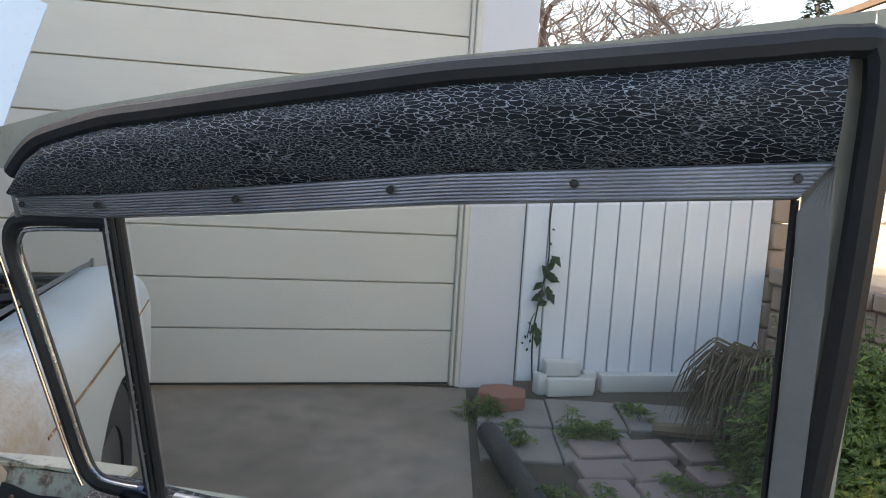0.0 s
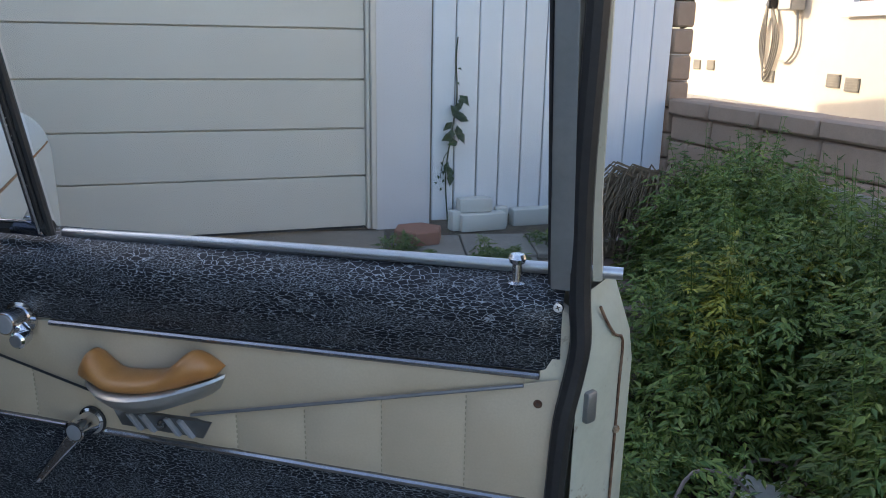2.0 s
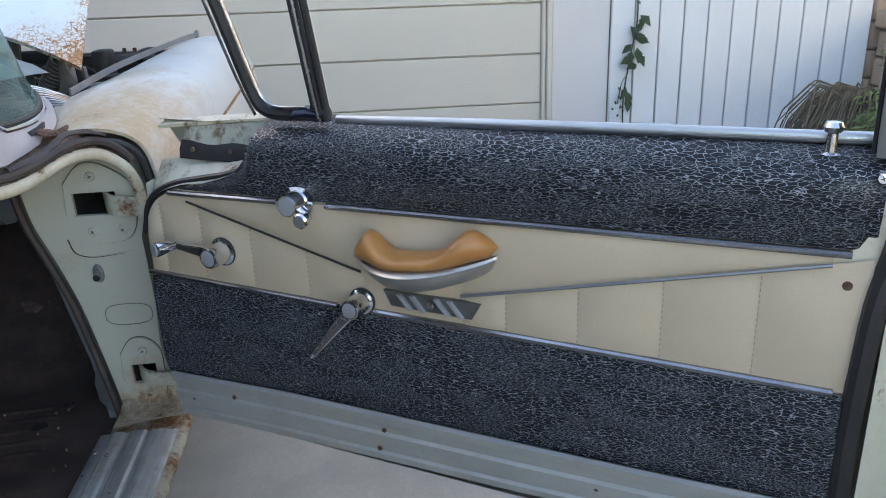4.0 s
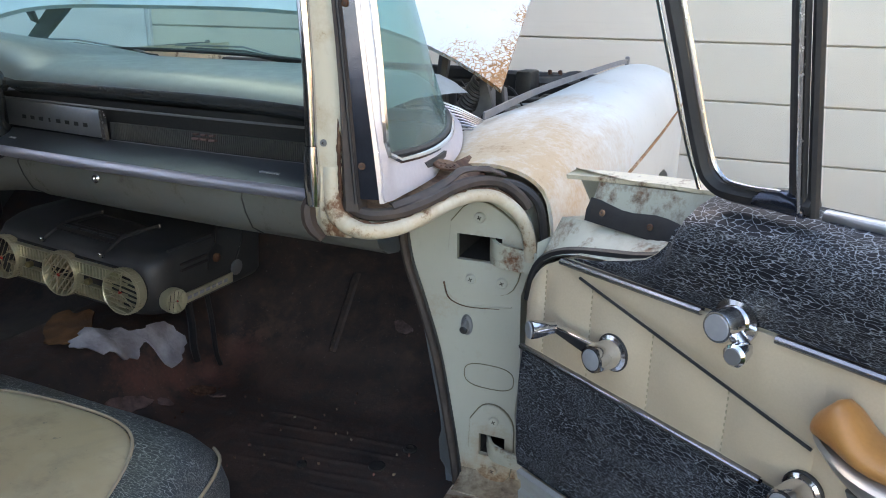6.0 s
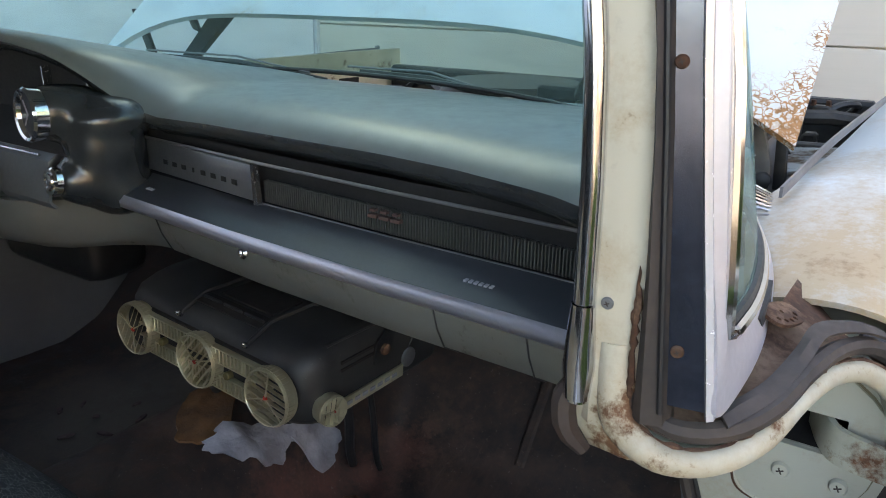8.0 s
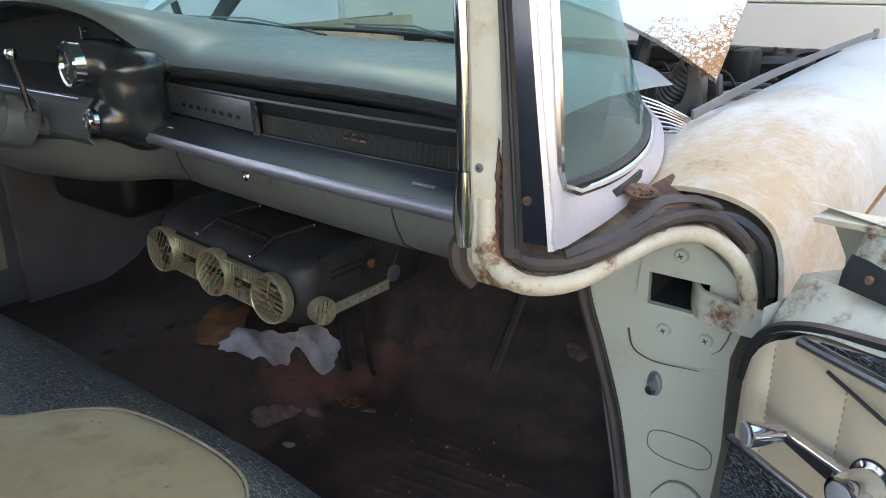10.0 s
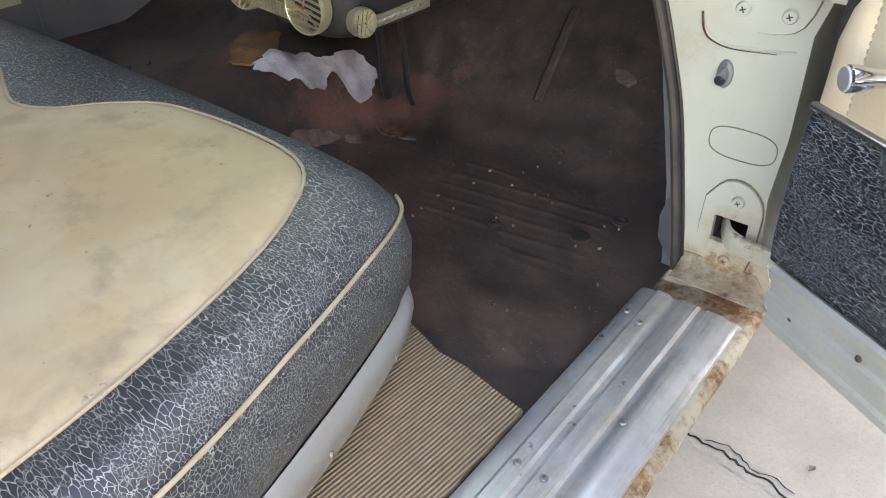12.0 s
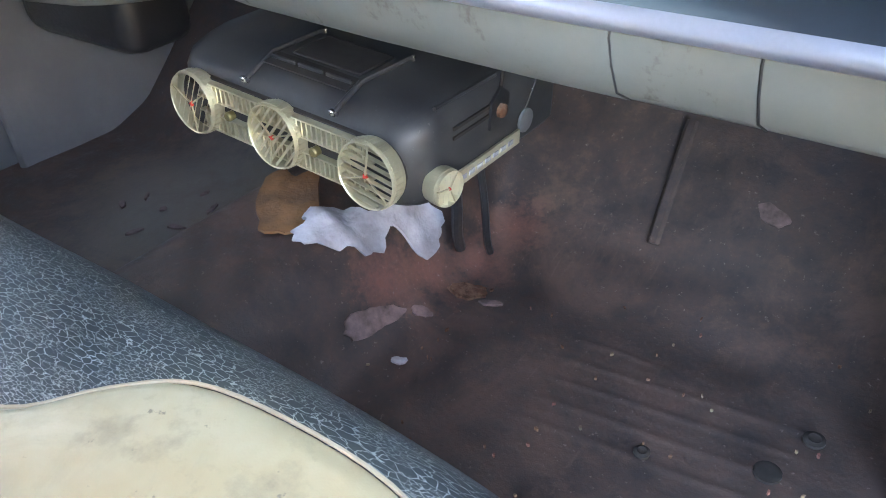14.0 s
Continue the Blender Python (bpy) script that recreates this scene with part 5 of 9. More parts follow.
def build_post():
    g, c, s_, b = (lambda z, t=t: edge_at(t, z) for t in (GARNISH_X, CREAM_X, SEAL_X, BLACK_X))
    post = part("windscreen_post", strip(lambda z: [(g(z) + 0.006, -0.246), (g(z) + 0.018, -0.2555), (c(z) - 0.012, -0.2555), (c(z) + 0.001, -0.248), (c(z) + 0.004, -0.215), (g(z), -0.19), (g(z) - 0.004, -0.22)], 0.675, 1.135), LIP_PAINT, car, "cream painted windscreen post, chipped", POST)
    part("chrome_garnish", strip(lambda z: [(g(z) + 0.0085 + 0.0085 * math.cos(a), -0.252 + 0.010 * math.sin(a)) for a in (2 * math.pi * k / 12 for k in range(12))], 0.69, 1.13), CHROME, post, m=POST)
    part("chrome_garnish", lathed([(0, 0), (0.010, 0.003), (0.0125, 0.03), (0.0095, 0.075)], 14, Matrix.Translation((g(0.70) + 0.0085, -0.254, 0.690))), CHROME, post, m=POST)
    part("weatherstrip", strip(lambda z: [(c(z), -0.244), (c(z) + 0.003, -0.255), (c(z) * .6 + s_(z) * .4, -0.260), (s_(z) - 0.002, -0.254), (s_(z) + 0.001, -0.246), (s_(z), -0.235), (c(z) + 0.002, -0.235)], 0.69, 1.13), RUBBER_GREY, post, m=POST)
    part("weatherstrip", strip(lambda z: [(s_(z) - 0.003 + 0.0025 * math.cos(a), -0.2555 + 0.0025 * math.sin(a)) for a in (2 * math.pi * k / 8 for k in range(8))], 0.70, 1.13), RUBBER, post, m=POST)
    # Bright moulding: the dark it reflects is painted into its colour.
    part("post_moulding", strip(lambda z: [(s_(z), -0.250), (b(z), -0.246), (b(z), -0.236), (s_(z), -0.238)], 0.705, 1.13), DARK_BRIGHT, post, "scratched post moulding, dark reflection painted in", POST)
    part("edge_moulding", strip(lambda z: [(b(z) + 0.0003, -0.236), (b(z) + 0.0005, -0.248), (b(z) + 0.003, -0.252), (b(z) + 0.0065, -0.248), (b(z) + 0.007, -0.236)], 0.702, 1.13), BRIGHT_EDGE, post, "bright edge moulding", POST)
    for z in (0.745, 0.93):
        screw("screw", (s_(z) * 0.75 + b(z) * 0.25, -0.2490, z), (0.15, -1, 0), post, 0.0045, RUST, POST)
    screw("screw", (g(0.77) + 0.026, -0.2555, 0.77), (0.1, -1, 0), post, 0.0045, DULL_METAL, POST)
    r = random.Random(21)
    zs = np.linspace(0.695, 0.80, 26)
    part("rust_edge", tubed([Vector((c(z) - 0.0012 + r.uniform(-.0008, .0008), -0.2535, z)) for z in zs], [r.uniform(.0016, .0034) * min(1, (0.805 - z) / 0.03) for z in zs], 6), RUST, post, "reddish rust along the seal", POST)
    part("windlace", tubed(smooth_line([(-0.1335, -0.247, 0.700), (-0.1375, -0.249, 0.682), (-0.1330, -0.250, 0.662), (-0.120, -0.246, 0.646)], 4), [0.006, 0.008, 0.009, 0.010, 0.010, 0.010, 0.010, 0.010, 0.009, 0.009, 0.008, 0.007, 0.006][:13], 8), BROWN_VINYL, post, "dark brown windlace end", POST)
    # lower lip that sweeps forward to the hinge pillar
    path = smooth_line([(-0.103, -0.246, 0.74), (-0.100, -0.250, 0.71), (-0.092, -0.256, 0.684), (-0.062, -0.258, 0.670), (-0.030, -0.240, 0.670), (-0.008, -0.20, 0.676), (0.004, -0.14, 0.683), (0.018, -0.085, 0.684), (0.040, -0.045, 0.676), (0.066, -0.020, 0.650), (0.080, -0.008, 0.615), (0.082, 0.0, 0.575)], 5)
    thin = [0.0122 - 0.0027 * min(1, max(0, (k - 10) / 8)) for k in range(len(path))]
    fold = [p - Vector((0, 0, 0.0122 - t)) for p, t in zip(path, thin)]
    q = random.Random(8)
    part("rust_edge", tubed([p + Vector((0.001, 0.004, t * 0.86)) for p, t in zip(fold[10:-9], thin[10:-9])], [q.uniform(.0010, .0040) for _ in fold[10:-9]], 6), RUST, car, "reddish rust along the lip", POST)
    part("door_lip", tubed(fold, thin, 10), LIP_PAINT, car, "rolled cream lip of the door opening", POST)
    inner = [Vector((p.x + 0.002, p.y + 0.012, p.z + 0.016)) for p in path[3:-8]]
    part("weatherstrip", tubed(inner, 0.0080, 8), RUBBER_GREY, car, "worn rubber along the lip", POST)
    outer = smooth_line([(0.030, -0.020, 0.690), (0.062, -0.002, 0.682), (0.090, 0.006, 0.655), (0.100, 0.010, 0.60)], 5)
    part("weatherstrip", tubed(outer, 0.0065, 8), RUBBER, car, m=POST)
    bm = bmesh.new()
    a = [Vector((p.x, p.y + 0.004, p.z + 0.014)) for p in path[12:-8]]
    b = [Vector((min(-0.035, q.x - 0.05), q.y + 0.055, 0.712)) for q in a]
    sheet(bm, [a, [(p + q) / 2 - Vector((0, 0, 0.008)) for p, q in zip(a, b)], b])
    part("post_trough", bm, RUST, car, "rusty trough behind the lip", POST)
    bm = bmesh.new()
    flap_in = smooth_line([(-0.024, -0.236, 0.694), (-0.004, -0.185, 0.700), (0.006, -0.13, 0.708), (0.012, -0.09, 0.716), (0.034, -0.055, 0.712), (0.052, -0.036, 0.704)], 4)
    sheet(bm, [flap_in, [p + Vector((-0.006, 0.006, 0.004 + 0.002 * math.sin(i * 0.9))) for i, p in enumerate(flap_in)], [p + Vector((-0.013, 0.012, 0.003)) for p in flap_in]], 0.0025)
    part("rubber_flap", bm, RUBBER_GREY, car, "torn strip of worn rubber over the trough", POST)
    holes = [[(cx + 0.0026 * math.cos(a), cy + 0.0026 * math.sin(a), 0.0) for a in (0, 1.05, 2.09, 3.14, 4.19, 5.24)] for cx, cy in ((-0.016, -0.004), (-0.009, -0.008), (-0.001, -0.009), (0.007, -0.008), (0.014, -0.004), (0.0, 0.002))]
    rim_ = [(0.026 * math.copysign(abs(math.cos(a)) ** 0.7, math.cos(a)), 0.014 * math.copysign(abs(math.sin(a)) ** 0.7, math.sin(a)), 0.0) for a in (2 * math.pi * k / 18 for k in range(18))]
    part("drain_plate", ring_plate([rim_] + holes, (0, 0, -0.003)), RUST, car, "rusted perforated drain plate", POST @ pose(-0.026, -0.070, 0.719, 22, 8, 75))
    # dark corner below the inner garnish, apron behind the lip
    bm = bmesh.new()
    slab(bm, [(-0.136, -0.252, 0.700), (-0.100, -0.256, 0.690), (-0.08, -0.256, 0.652), (-0.118, -0.248, 0.648), (-0.136, -0.240, 0.665)], (0, 0.06, 0), 0.010, 2)
    part("post_foot", bm, LIP_PAINT, post, m=POST)
    bm = bmesh.new()
    low = [Vector((p.x - 0.010, p.y + 0.010, p.z - 0.006)) for p in path[8:]]
    back = [Vector((-0.125 if p.y < -0.03 else p.x - 0.02, max(p.y, -0.2) + 0.05, min(p.z, 0.655))) for p in low]
    sheet(bm, [low, back], 0.004)
    part("door_lip_underside", bm, JAMB_GREEN, car, m=POST)


# -- windscreen, cowl, hood, wings --
WS_BASE = [(-0.040, -0.226, 0.750), (-0.045, -0.12, 0.742), (-0.062, -0.01, 0.738), (-0.092, 0.095, 0.741), (-0.15, 0.205, 0.755), (-0.30, 0.315, 0.788), (-0.55, 0.380, 0.809), (MID, 0.405, 0.816)]
WS_TOP = [(-0.085, -0.235, 1.07), (-0.095, -0.18, 1.10), (-0.13, -0.10, 1.12), (-0.19, -0.03, 1.132), (-0.27, 0.03, 1.14), (-0.42, 0.08, 1.148), (-0.62, 0.11, 1.153), (MID, 0.12, 1.155)]


GLASS_X = [(0.66, -0.030), (0.76, -0.0345), (0.83, -0.0390), (0.924, -0.049), (0.99, -0.060), (1.14, -0.088)]


def full(pts):
    return pts + [mirrored(p) for p in pts[-2::-1]]


def build_windscreen():
    base, top = smooth_line(full(WS_BASE), 4), smooth_line(full(WS_TOP), 4)
    bm = bmesh.new()
    rows = []
    for f in np.linspace(0, 1, 9):
        rows.append([a.lerp(b, f) + Vector((0, 0.03, 0)) * math.sin(math.pi * f) for a, b in zip(base, top)])
    sheet(bm, rows)
    ws = part("windscreen", bm, GLASS_GREEN, car, "green tinted wraparound windscreen", POST)
    ws.visible_shadow = False
    out = [Vector((p.x + 0.010 * (1 if p.x > MID else -1) * (1 if abs(p.x - MID) > 0.7 else 0.2), p.y + 0.008, p.z - 0.006)) for p in base]
    up = [Vector((edge_at(GLASS_X, z) + 0.001, -0.2375, z)) for z in (1.12, 1.05, 0.98, 0.92, 0.86, 0.80, 0.775)]
    half = len(base) // 2
    out = up + [Vector((-0.0350, -0.231, 0.758))] + [Vector((p.x + 0.004 * (1 if abs(p.x - MID) > 0.7 else 0.3), p.y + 0.004, p.z - 0.003)) for p in base[1:half + 1] if p.x > -0.32]
    part("chrome_surround", tubed(out, 0.0048, 8), CHROME, ws, m=POST)
    part("rubber_seal", tubed([p + Vector((0, 0, 0.005)) for p in base], 0.0045, 6), RUBBER, ws, m=POST)
    part("header_garnish", tubed([Vector((p.x, p.y - 0.01, p.z)) for p in top], 0.016, 8), OLD_CHROME, ws, m=POST)
    # bright frame below the glass: deep at the post's foot, thinning as it sweeps forward
    bm = bmesh.new()
    zs = list(np.linspace(1.125, 0.80, 9))
    inner = [Vector((edge_at(BLACK_X, z) + 0.0068, -0.2465 - 0.25 * max(0, z - 1.0) ** 2, z)) for z in zs]
    outer = [Vector((edge_at(GLASS_X, z), -0.236 - 0.25 * max(0, z - 1.0) ** 2, z)) for z in zs]
    inner += smooth_line([(-0.0385, -0.2468, 0.770), (-0.0335, -0.2470, 0.735), (-0.0300, -0.2470, 0.705), (-0.0270, -0.20, 0.704), (-0.030, -0.12, 0.705), (-0.046, -0.005, 0.705), (-0.072, 0.105, 0.712), (-0.122, 0.225, 0.730), (-0.18, 0.295, 0.748)], 4)
    outer += smooth_line([(-0.0350, -0.234, 0.776), (-0.0345, -0.228, 0.760), (-0.0355, -0.214, 0.749), (-0.037, -0.18, 0.743), (-0.041, -0.12, 0.738), (-0.056, -0.01, 0.734), (-0.086, 0.095, 0.736), (-0.142, 0.21, 0.750), (-0.20, 0.275, 0.764)], 4)
    sheet(bm, [outer, [a.lerp(b_, 0.5) + Vector((0.0025, -0.001, 0)) for a, b_ in zip(outer, inner)], inner], 0.003)
    part("corner_moulding", bm, BRIGHT_FRAME, ws, "bright lower windscreen frame", POST)
    part("frame_gap", slabbed([(-0.0345, -0.120, 0.729), (-0.0385, -0.070, 0.728), (-0.046, -0.020, 0.728), (-0.044, -0.028, 0.721), (-0.036, -0.075, 0.719), (-0.033, -0.115, 0.721)], (-0.006, 0, 0)), RUBBER, ws, m=POST)
    # cowl: from the glass to the hood, with bright slats at its end
    bm = bmesh.new()
    base = [p for p in base if p.x < -0.32]
    front = [Vector((p.x * 0.985 + MID * 0.015, max(p.y + 0.05, 0.30) if abs(p.x - MID) < 0.75 else max(p.y + 0.04, 0.0), p.z - 0.045)) for p in base]
    front = [Vector((p.x, 0.54 if abs(p.x - MID) < 0.60 else p.y + 0.11, 0.735)) for p, q in zip(base, front)]
    sheet(bm, [[p + Vector((0, 0.005, -0.012)) for p in base], [(p + q) / 2 + Vector((0, 0, -0.004)) for p, q in zip(base, front)], front])
    part("cowl", bm, plain("cowl_paint", (0.09, 0.09, 0.09), (0.06, 0.06, 0.06), 80, 6, 0.65), car, "grey cowl panel below the windscreen", POST)
    for k in range(8):
        f = k / 7
        a = Vector((-0.205, 0.315, 0.757)).lerp(Vector((-0.125, 0.215, 0.722)), f)
        b_ = Vector((-0.122, 0.345, 0.722)).lerp(Vector((-0.085, 0.275, 0.708)), f)
        bm = bmesh.new()
        up = Vector((0, 0, 0.004))
        sheet(bm, [[a, a.lerp(b_, .5) + Vector((0, 0, .003)), b_], [a + up + Vector((-.004, -.008, 0)), a.lerp(b_, .5) + up + Vector((-.004, -.008, .003)), b_ + up + Vector((-.004, -.008, 0))]], 0.002)
        part("cowl_slat", bm, ALUMINIUM, car, m=POST)
    for x0, x1 in ((-0.56, -0.90), (-0.95, -1.52)):
        a = (x0, 0.385, 0.806)
        b = (x1, 0.43 if x1 > -1 else 0.40, 0.822)
        w_ = part("wiper", tubed([a, ((x0 + x1) / 2, 0.42, 0.822), b], 0.006, 6), BLACK, car, "black wiper arm and blade", POST)
        part("wiper_blade", tubed([(x0 - 0.05, 0.395, 0.816), ((x0 + x1) / 2, 0.418, 0.834), (x1 - 0.02, 0.415, 0.832)], 0.0022, 6), DULL_METAL, w_, m=POST)


HOOD_UP = Vector((0, math.cos(radians(43)), math.sin(radians(43))))
HOOD_OUT = Vector((0, -math.sin(radians(43)), math.cos(radians(43))))


def build_hood():
    bm = bmesh.new()
    rows = []
    for f in np.linspace(0, 1, 16):
        row = []
        for s in np.linspace(0, 1, 30):
            x = -0.112 - s * 1.675
            u = 2 * s - 1
            arch = 0.155 * (1 - abs(u) ** (3 if u < 0 else 6))
            d = arch + f * (1.28 - arch - 0.10 * u * u)
            p = Vector((x + (0.05 * f * -u * -0.4), 0.425, 0.765)) + HOOD_UP * d + HOOD_OUT * (0.055 * (1 - u ** 4) - 0.10 * max(0, f - 0.7) ** 2)
            row.append(p)
        rows.append(row)
    sheet(bm, rows, -0.012)
    hood = part("hood", bm, HOOD_PAINT, car, "raised white hood, rusty round its corner", CAR)
    part("hood_brace", tubed([(-0.30, 0.62, 0.60), (-0.30, 0.56, 0.76), (-0.30, 0.60, 0.87)], 0.014, 6), BLACK, hood, m=CAR)
    part("hood_brace", slabbed([(-1.790, 0.60, 0.78), (-1.765, 0.60, 0.78), (-1.825, 0.60, 0.915), (-1.855, 0.60, 0.915)], (0, 0.012, 0), 0.002), BLACK, hood, m=CAR)
    part("hood_brace", slabbed([(-1.740, 0.65, 0.78), (-1.680, 0.65, 0.78), (-1.490, 0.65, 0.925), (-1.560, 0.65, 0.935)], (0, 0.020, 0), 0.003), BLACK, hood, m=CAR)
    part("hood_brace", slabbed([(-1.655, 0.64, 0.868), (-1.630, 0.64, 0.860), (-1.660, 0.64, 0.925), (-1.690, 0.64, 0.925)], (0, 0.012, 0), 0.002), BLACK, hood, m=CAR)


def wing_rows():
    secs = [(0.005, [(-0.066, .694), (-0.02, .706), (0.03, .708), (0.075, .697), (0.103, .675), (0.116, .640), (0.122, .590)]),
            (0.10, [(-0.090, .700), (-0.03, .715), (0.04, .718), (0.088, .704), (0.115, .680), (0.128, .640), (0.134, .590)]),
            (0.28, [(-0.122, .716), (-0.06, .730), (0.03, .734), (0.085, .720), (0.118, .695), (0.135, .650), (0.142, .600)]),
            (0.60, [(-0.088, .734), (-0.04, .746), (0.03, .748), (0.085, .735), (0.120, .708), (0.140, .660), (0.146, .610)]),
            (1.00, [(-0.076, .748), (-0.03, .760), (0.03, .760), (0.085, .746), (0.120, .716), (0.142, .666), (0.148, .620)]),
            (1.38, [(-0.064, .758), (-0.02, .768), (0.03, .766), (0.080, .750), (0.116, .718), (0.138, .668), (0.146, .622)]),
            (1.52, [(-0.056, .752), (-0.01, .758), (0.03, .754), (0.075, .736), (0.108, .706), (0.128, .660), (0.136, .618)]),
            (1.60, [(-0.046, .716), (-0.01, .720), (0.025, .716), (0.065, .702), (0.094, .680), (0.112, .646), (0.120, .610)]),
            (1.635, [(-0.03, .660), (0.0, .662), (0.025, .660), (0.055, .654), (0.075, .644), (0.09, .630), (0.10, .606)])]
    rows = []
    for y, sec in secs:
        low = 0.20
        dy = abs(y - 1.02)
        if dy < 0.36:
            low = max(low, 0.16 + math.sqrt(0.36 ** 2 - dy ** 2))
        low = min(low, sec[-1][1] - 0.03)
        x = sec[-1][0]
        rows.append([(a, y, b) for a, b in sec] + [(x + 0.002, y, sec[-1][1] * .6 + low * .4), (x - 0.004, y, low), (x - 0.03, y, low + 0.005)])
    # more rows between, for a round arch
    cols = [smooth_line([r[k] for r in rows], 5) for k in range(len(rows[0]))]
    n = len(cols[0])
    out = []
    for j in range(n):
        row = [cols[k][j] for k in range(len(cols))]
        y, dy = row[0].y, abs(row[0].y - 1.02)
        low = 0.20
        if dy < 0.36:
            low = max(low, 0.16 + math.sqrt(0.36 ** 2 - dy ** 2))
        low = min(low, row[6].z - 0.03)
        row[7].z, row[8].z, row[9].z = row[6].z * .5 + low * .5, low, low + 0.005
        out.append(smooth_line(row[:7], 3) + row[7:])
    return out


def build_wings():
    for side, mx in (("right", lambda p: tuple(p)), ("left", mirrored)):
        bm = bmesh.new()
        sheet(bm, [[mx(p) for p in r] for r in wing_rows()], 0.006)
        wing = part("fender", bm, FENDER_PAINT, car, "white front fender with rust stains", CAR)
        ridge = smooth_line([mx(p) for p in ((-0.098, 0.285, 0.730), (-0.089, 0.6, 0.748), (-0.074, 1.0, 0.758), (-0.060, 1.38, 0.764), (-0.053, 1.51, 0.763))], 5)
        bm = bmesh.new()
        sheet(bm, [ridge, [p + Vector((0, 0, 0.014)) for p in ridge]], 0.004)
        part("hood_rail", bm, DULL_METAL, wing, m=CAR)
        part("rail_end", boxed(*(sorted((mx((-0.058, 0, 0))[0], mx((-0.046, 0, 0))[0]))), 1.495, 1.515, 0.752, 0.785, 0.003), DULL_METAL, wing, m=CAR)
        crease = smooth_line([mx(p) for p in ((0.1415, 0.30, 0.610), (0.147, 0.6, 0.622), (0.149, 1.0, 0.640), (0.139, 1.45, 0.655))], 5)
        part("side_crease", tubed(crease, 0.0035, 6), rusty("crease_rust", (0.62, 0.55, 0.42), (0.6, 0.5, 0.4), (0.40, 0.2, 0.08), 0.4, 0.6, 20.0), wing, m=CAR)
        # lamp recess and wheel
        part("head_lamp", lathed([(0.075, 0), (0.07, 0.03), (0.04, 0.05), (0, 0.055)], 20, facing(mx((0.03, 1.60, 0.56)), (0, 1, 0))), OLD_CHROME, wing, m=CAR)
        wheel = part("wheel", lathed([(0.20, -0.10), (0.33, -0.10), (0.352, -0.06), (0.352, 0.06), (0.33, 0.10), (0.20, 0.10)], 32, facing(mx((0.01, 1.02, 0.16)), (1, 0, 0))), RUBBER, car, "black front tyre", CAR)
        part("rim", lathed([(0, 0.03), (0.06, 0.05), (0.10, 0.03), (0.17, 0.05), (0.205, 0.09), (0.205, -0.09), (0, -0.09)], 24, facing(mx((0.01, 1.02, 0.16)), (mx((1, 0, 0))[0] - mx((0, 0, 0))[0], 0, 0))), DULL_METAL, wheel, m=CAR)
        bm = bmesh.new()
        xs = sorted((mx((-0.10, 0, 0))[0], mx((-0.085, 0, 0))[0]))
        box(bm, xs[0], xs[1], 0.30 if side == "right" else 0.62, 1.58, 0.30, 0.705 if side == "right" else 0.775)
        part("inner_wing", bm, ENGINE if side == "right" else LIP_CREAM, car, m=CAR)
    part("core_support", boxed(-1.66, -0.11, 1.49, 1.55, 0.30, 0.722, 0.01), ENGINE, car, m=CAR)
    part("nose", boxed(-1.70, -0.08, 1.56, 1.62, 0.30, 0.70, 0.02), BODY_WHITE, car, m=CAR)
    part("bumper", boxed(-1.86, 0.08, 1.66, 1.76, 0.20, 0.36, 0.03, 3), OLD_CHROME, car, m=CAR)


WORN_GREY = plain("worn_grey_metal", (0.20, 0.19, 0.18), (0.10, 0.092, 0.085), 60, 12, 0.5, 0.4, 0.3)
SHELF_GREY = rusty("inner_fender_paint", (0.36, 0.40, 0.40), (0.28, 0.31, 0.31), (0.14, 0.08, 0.04), 0.60, 0.74, 14.0, 0.55, dirt=0.6)


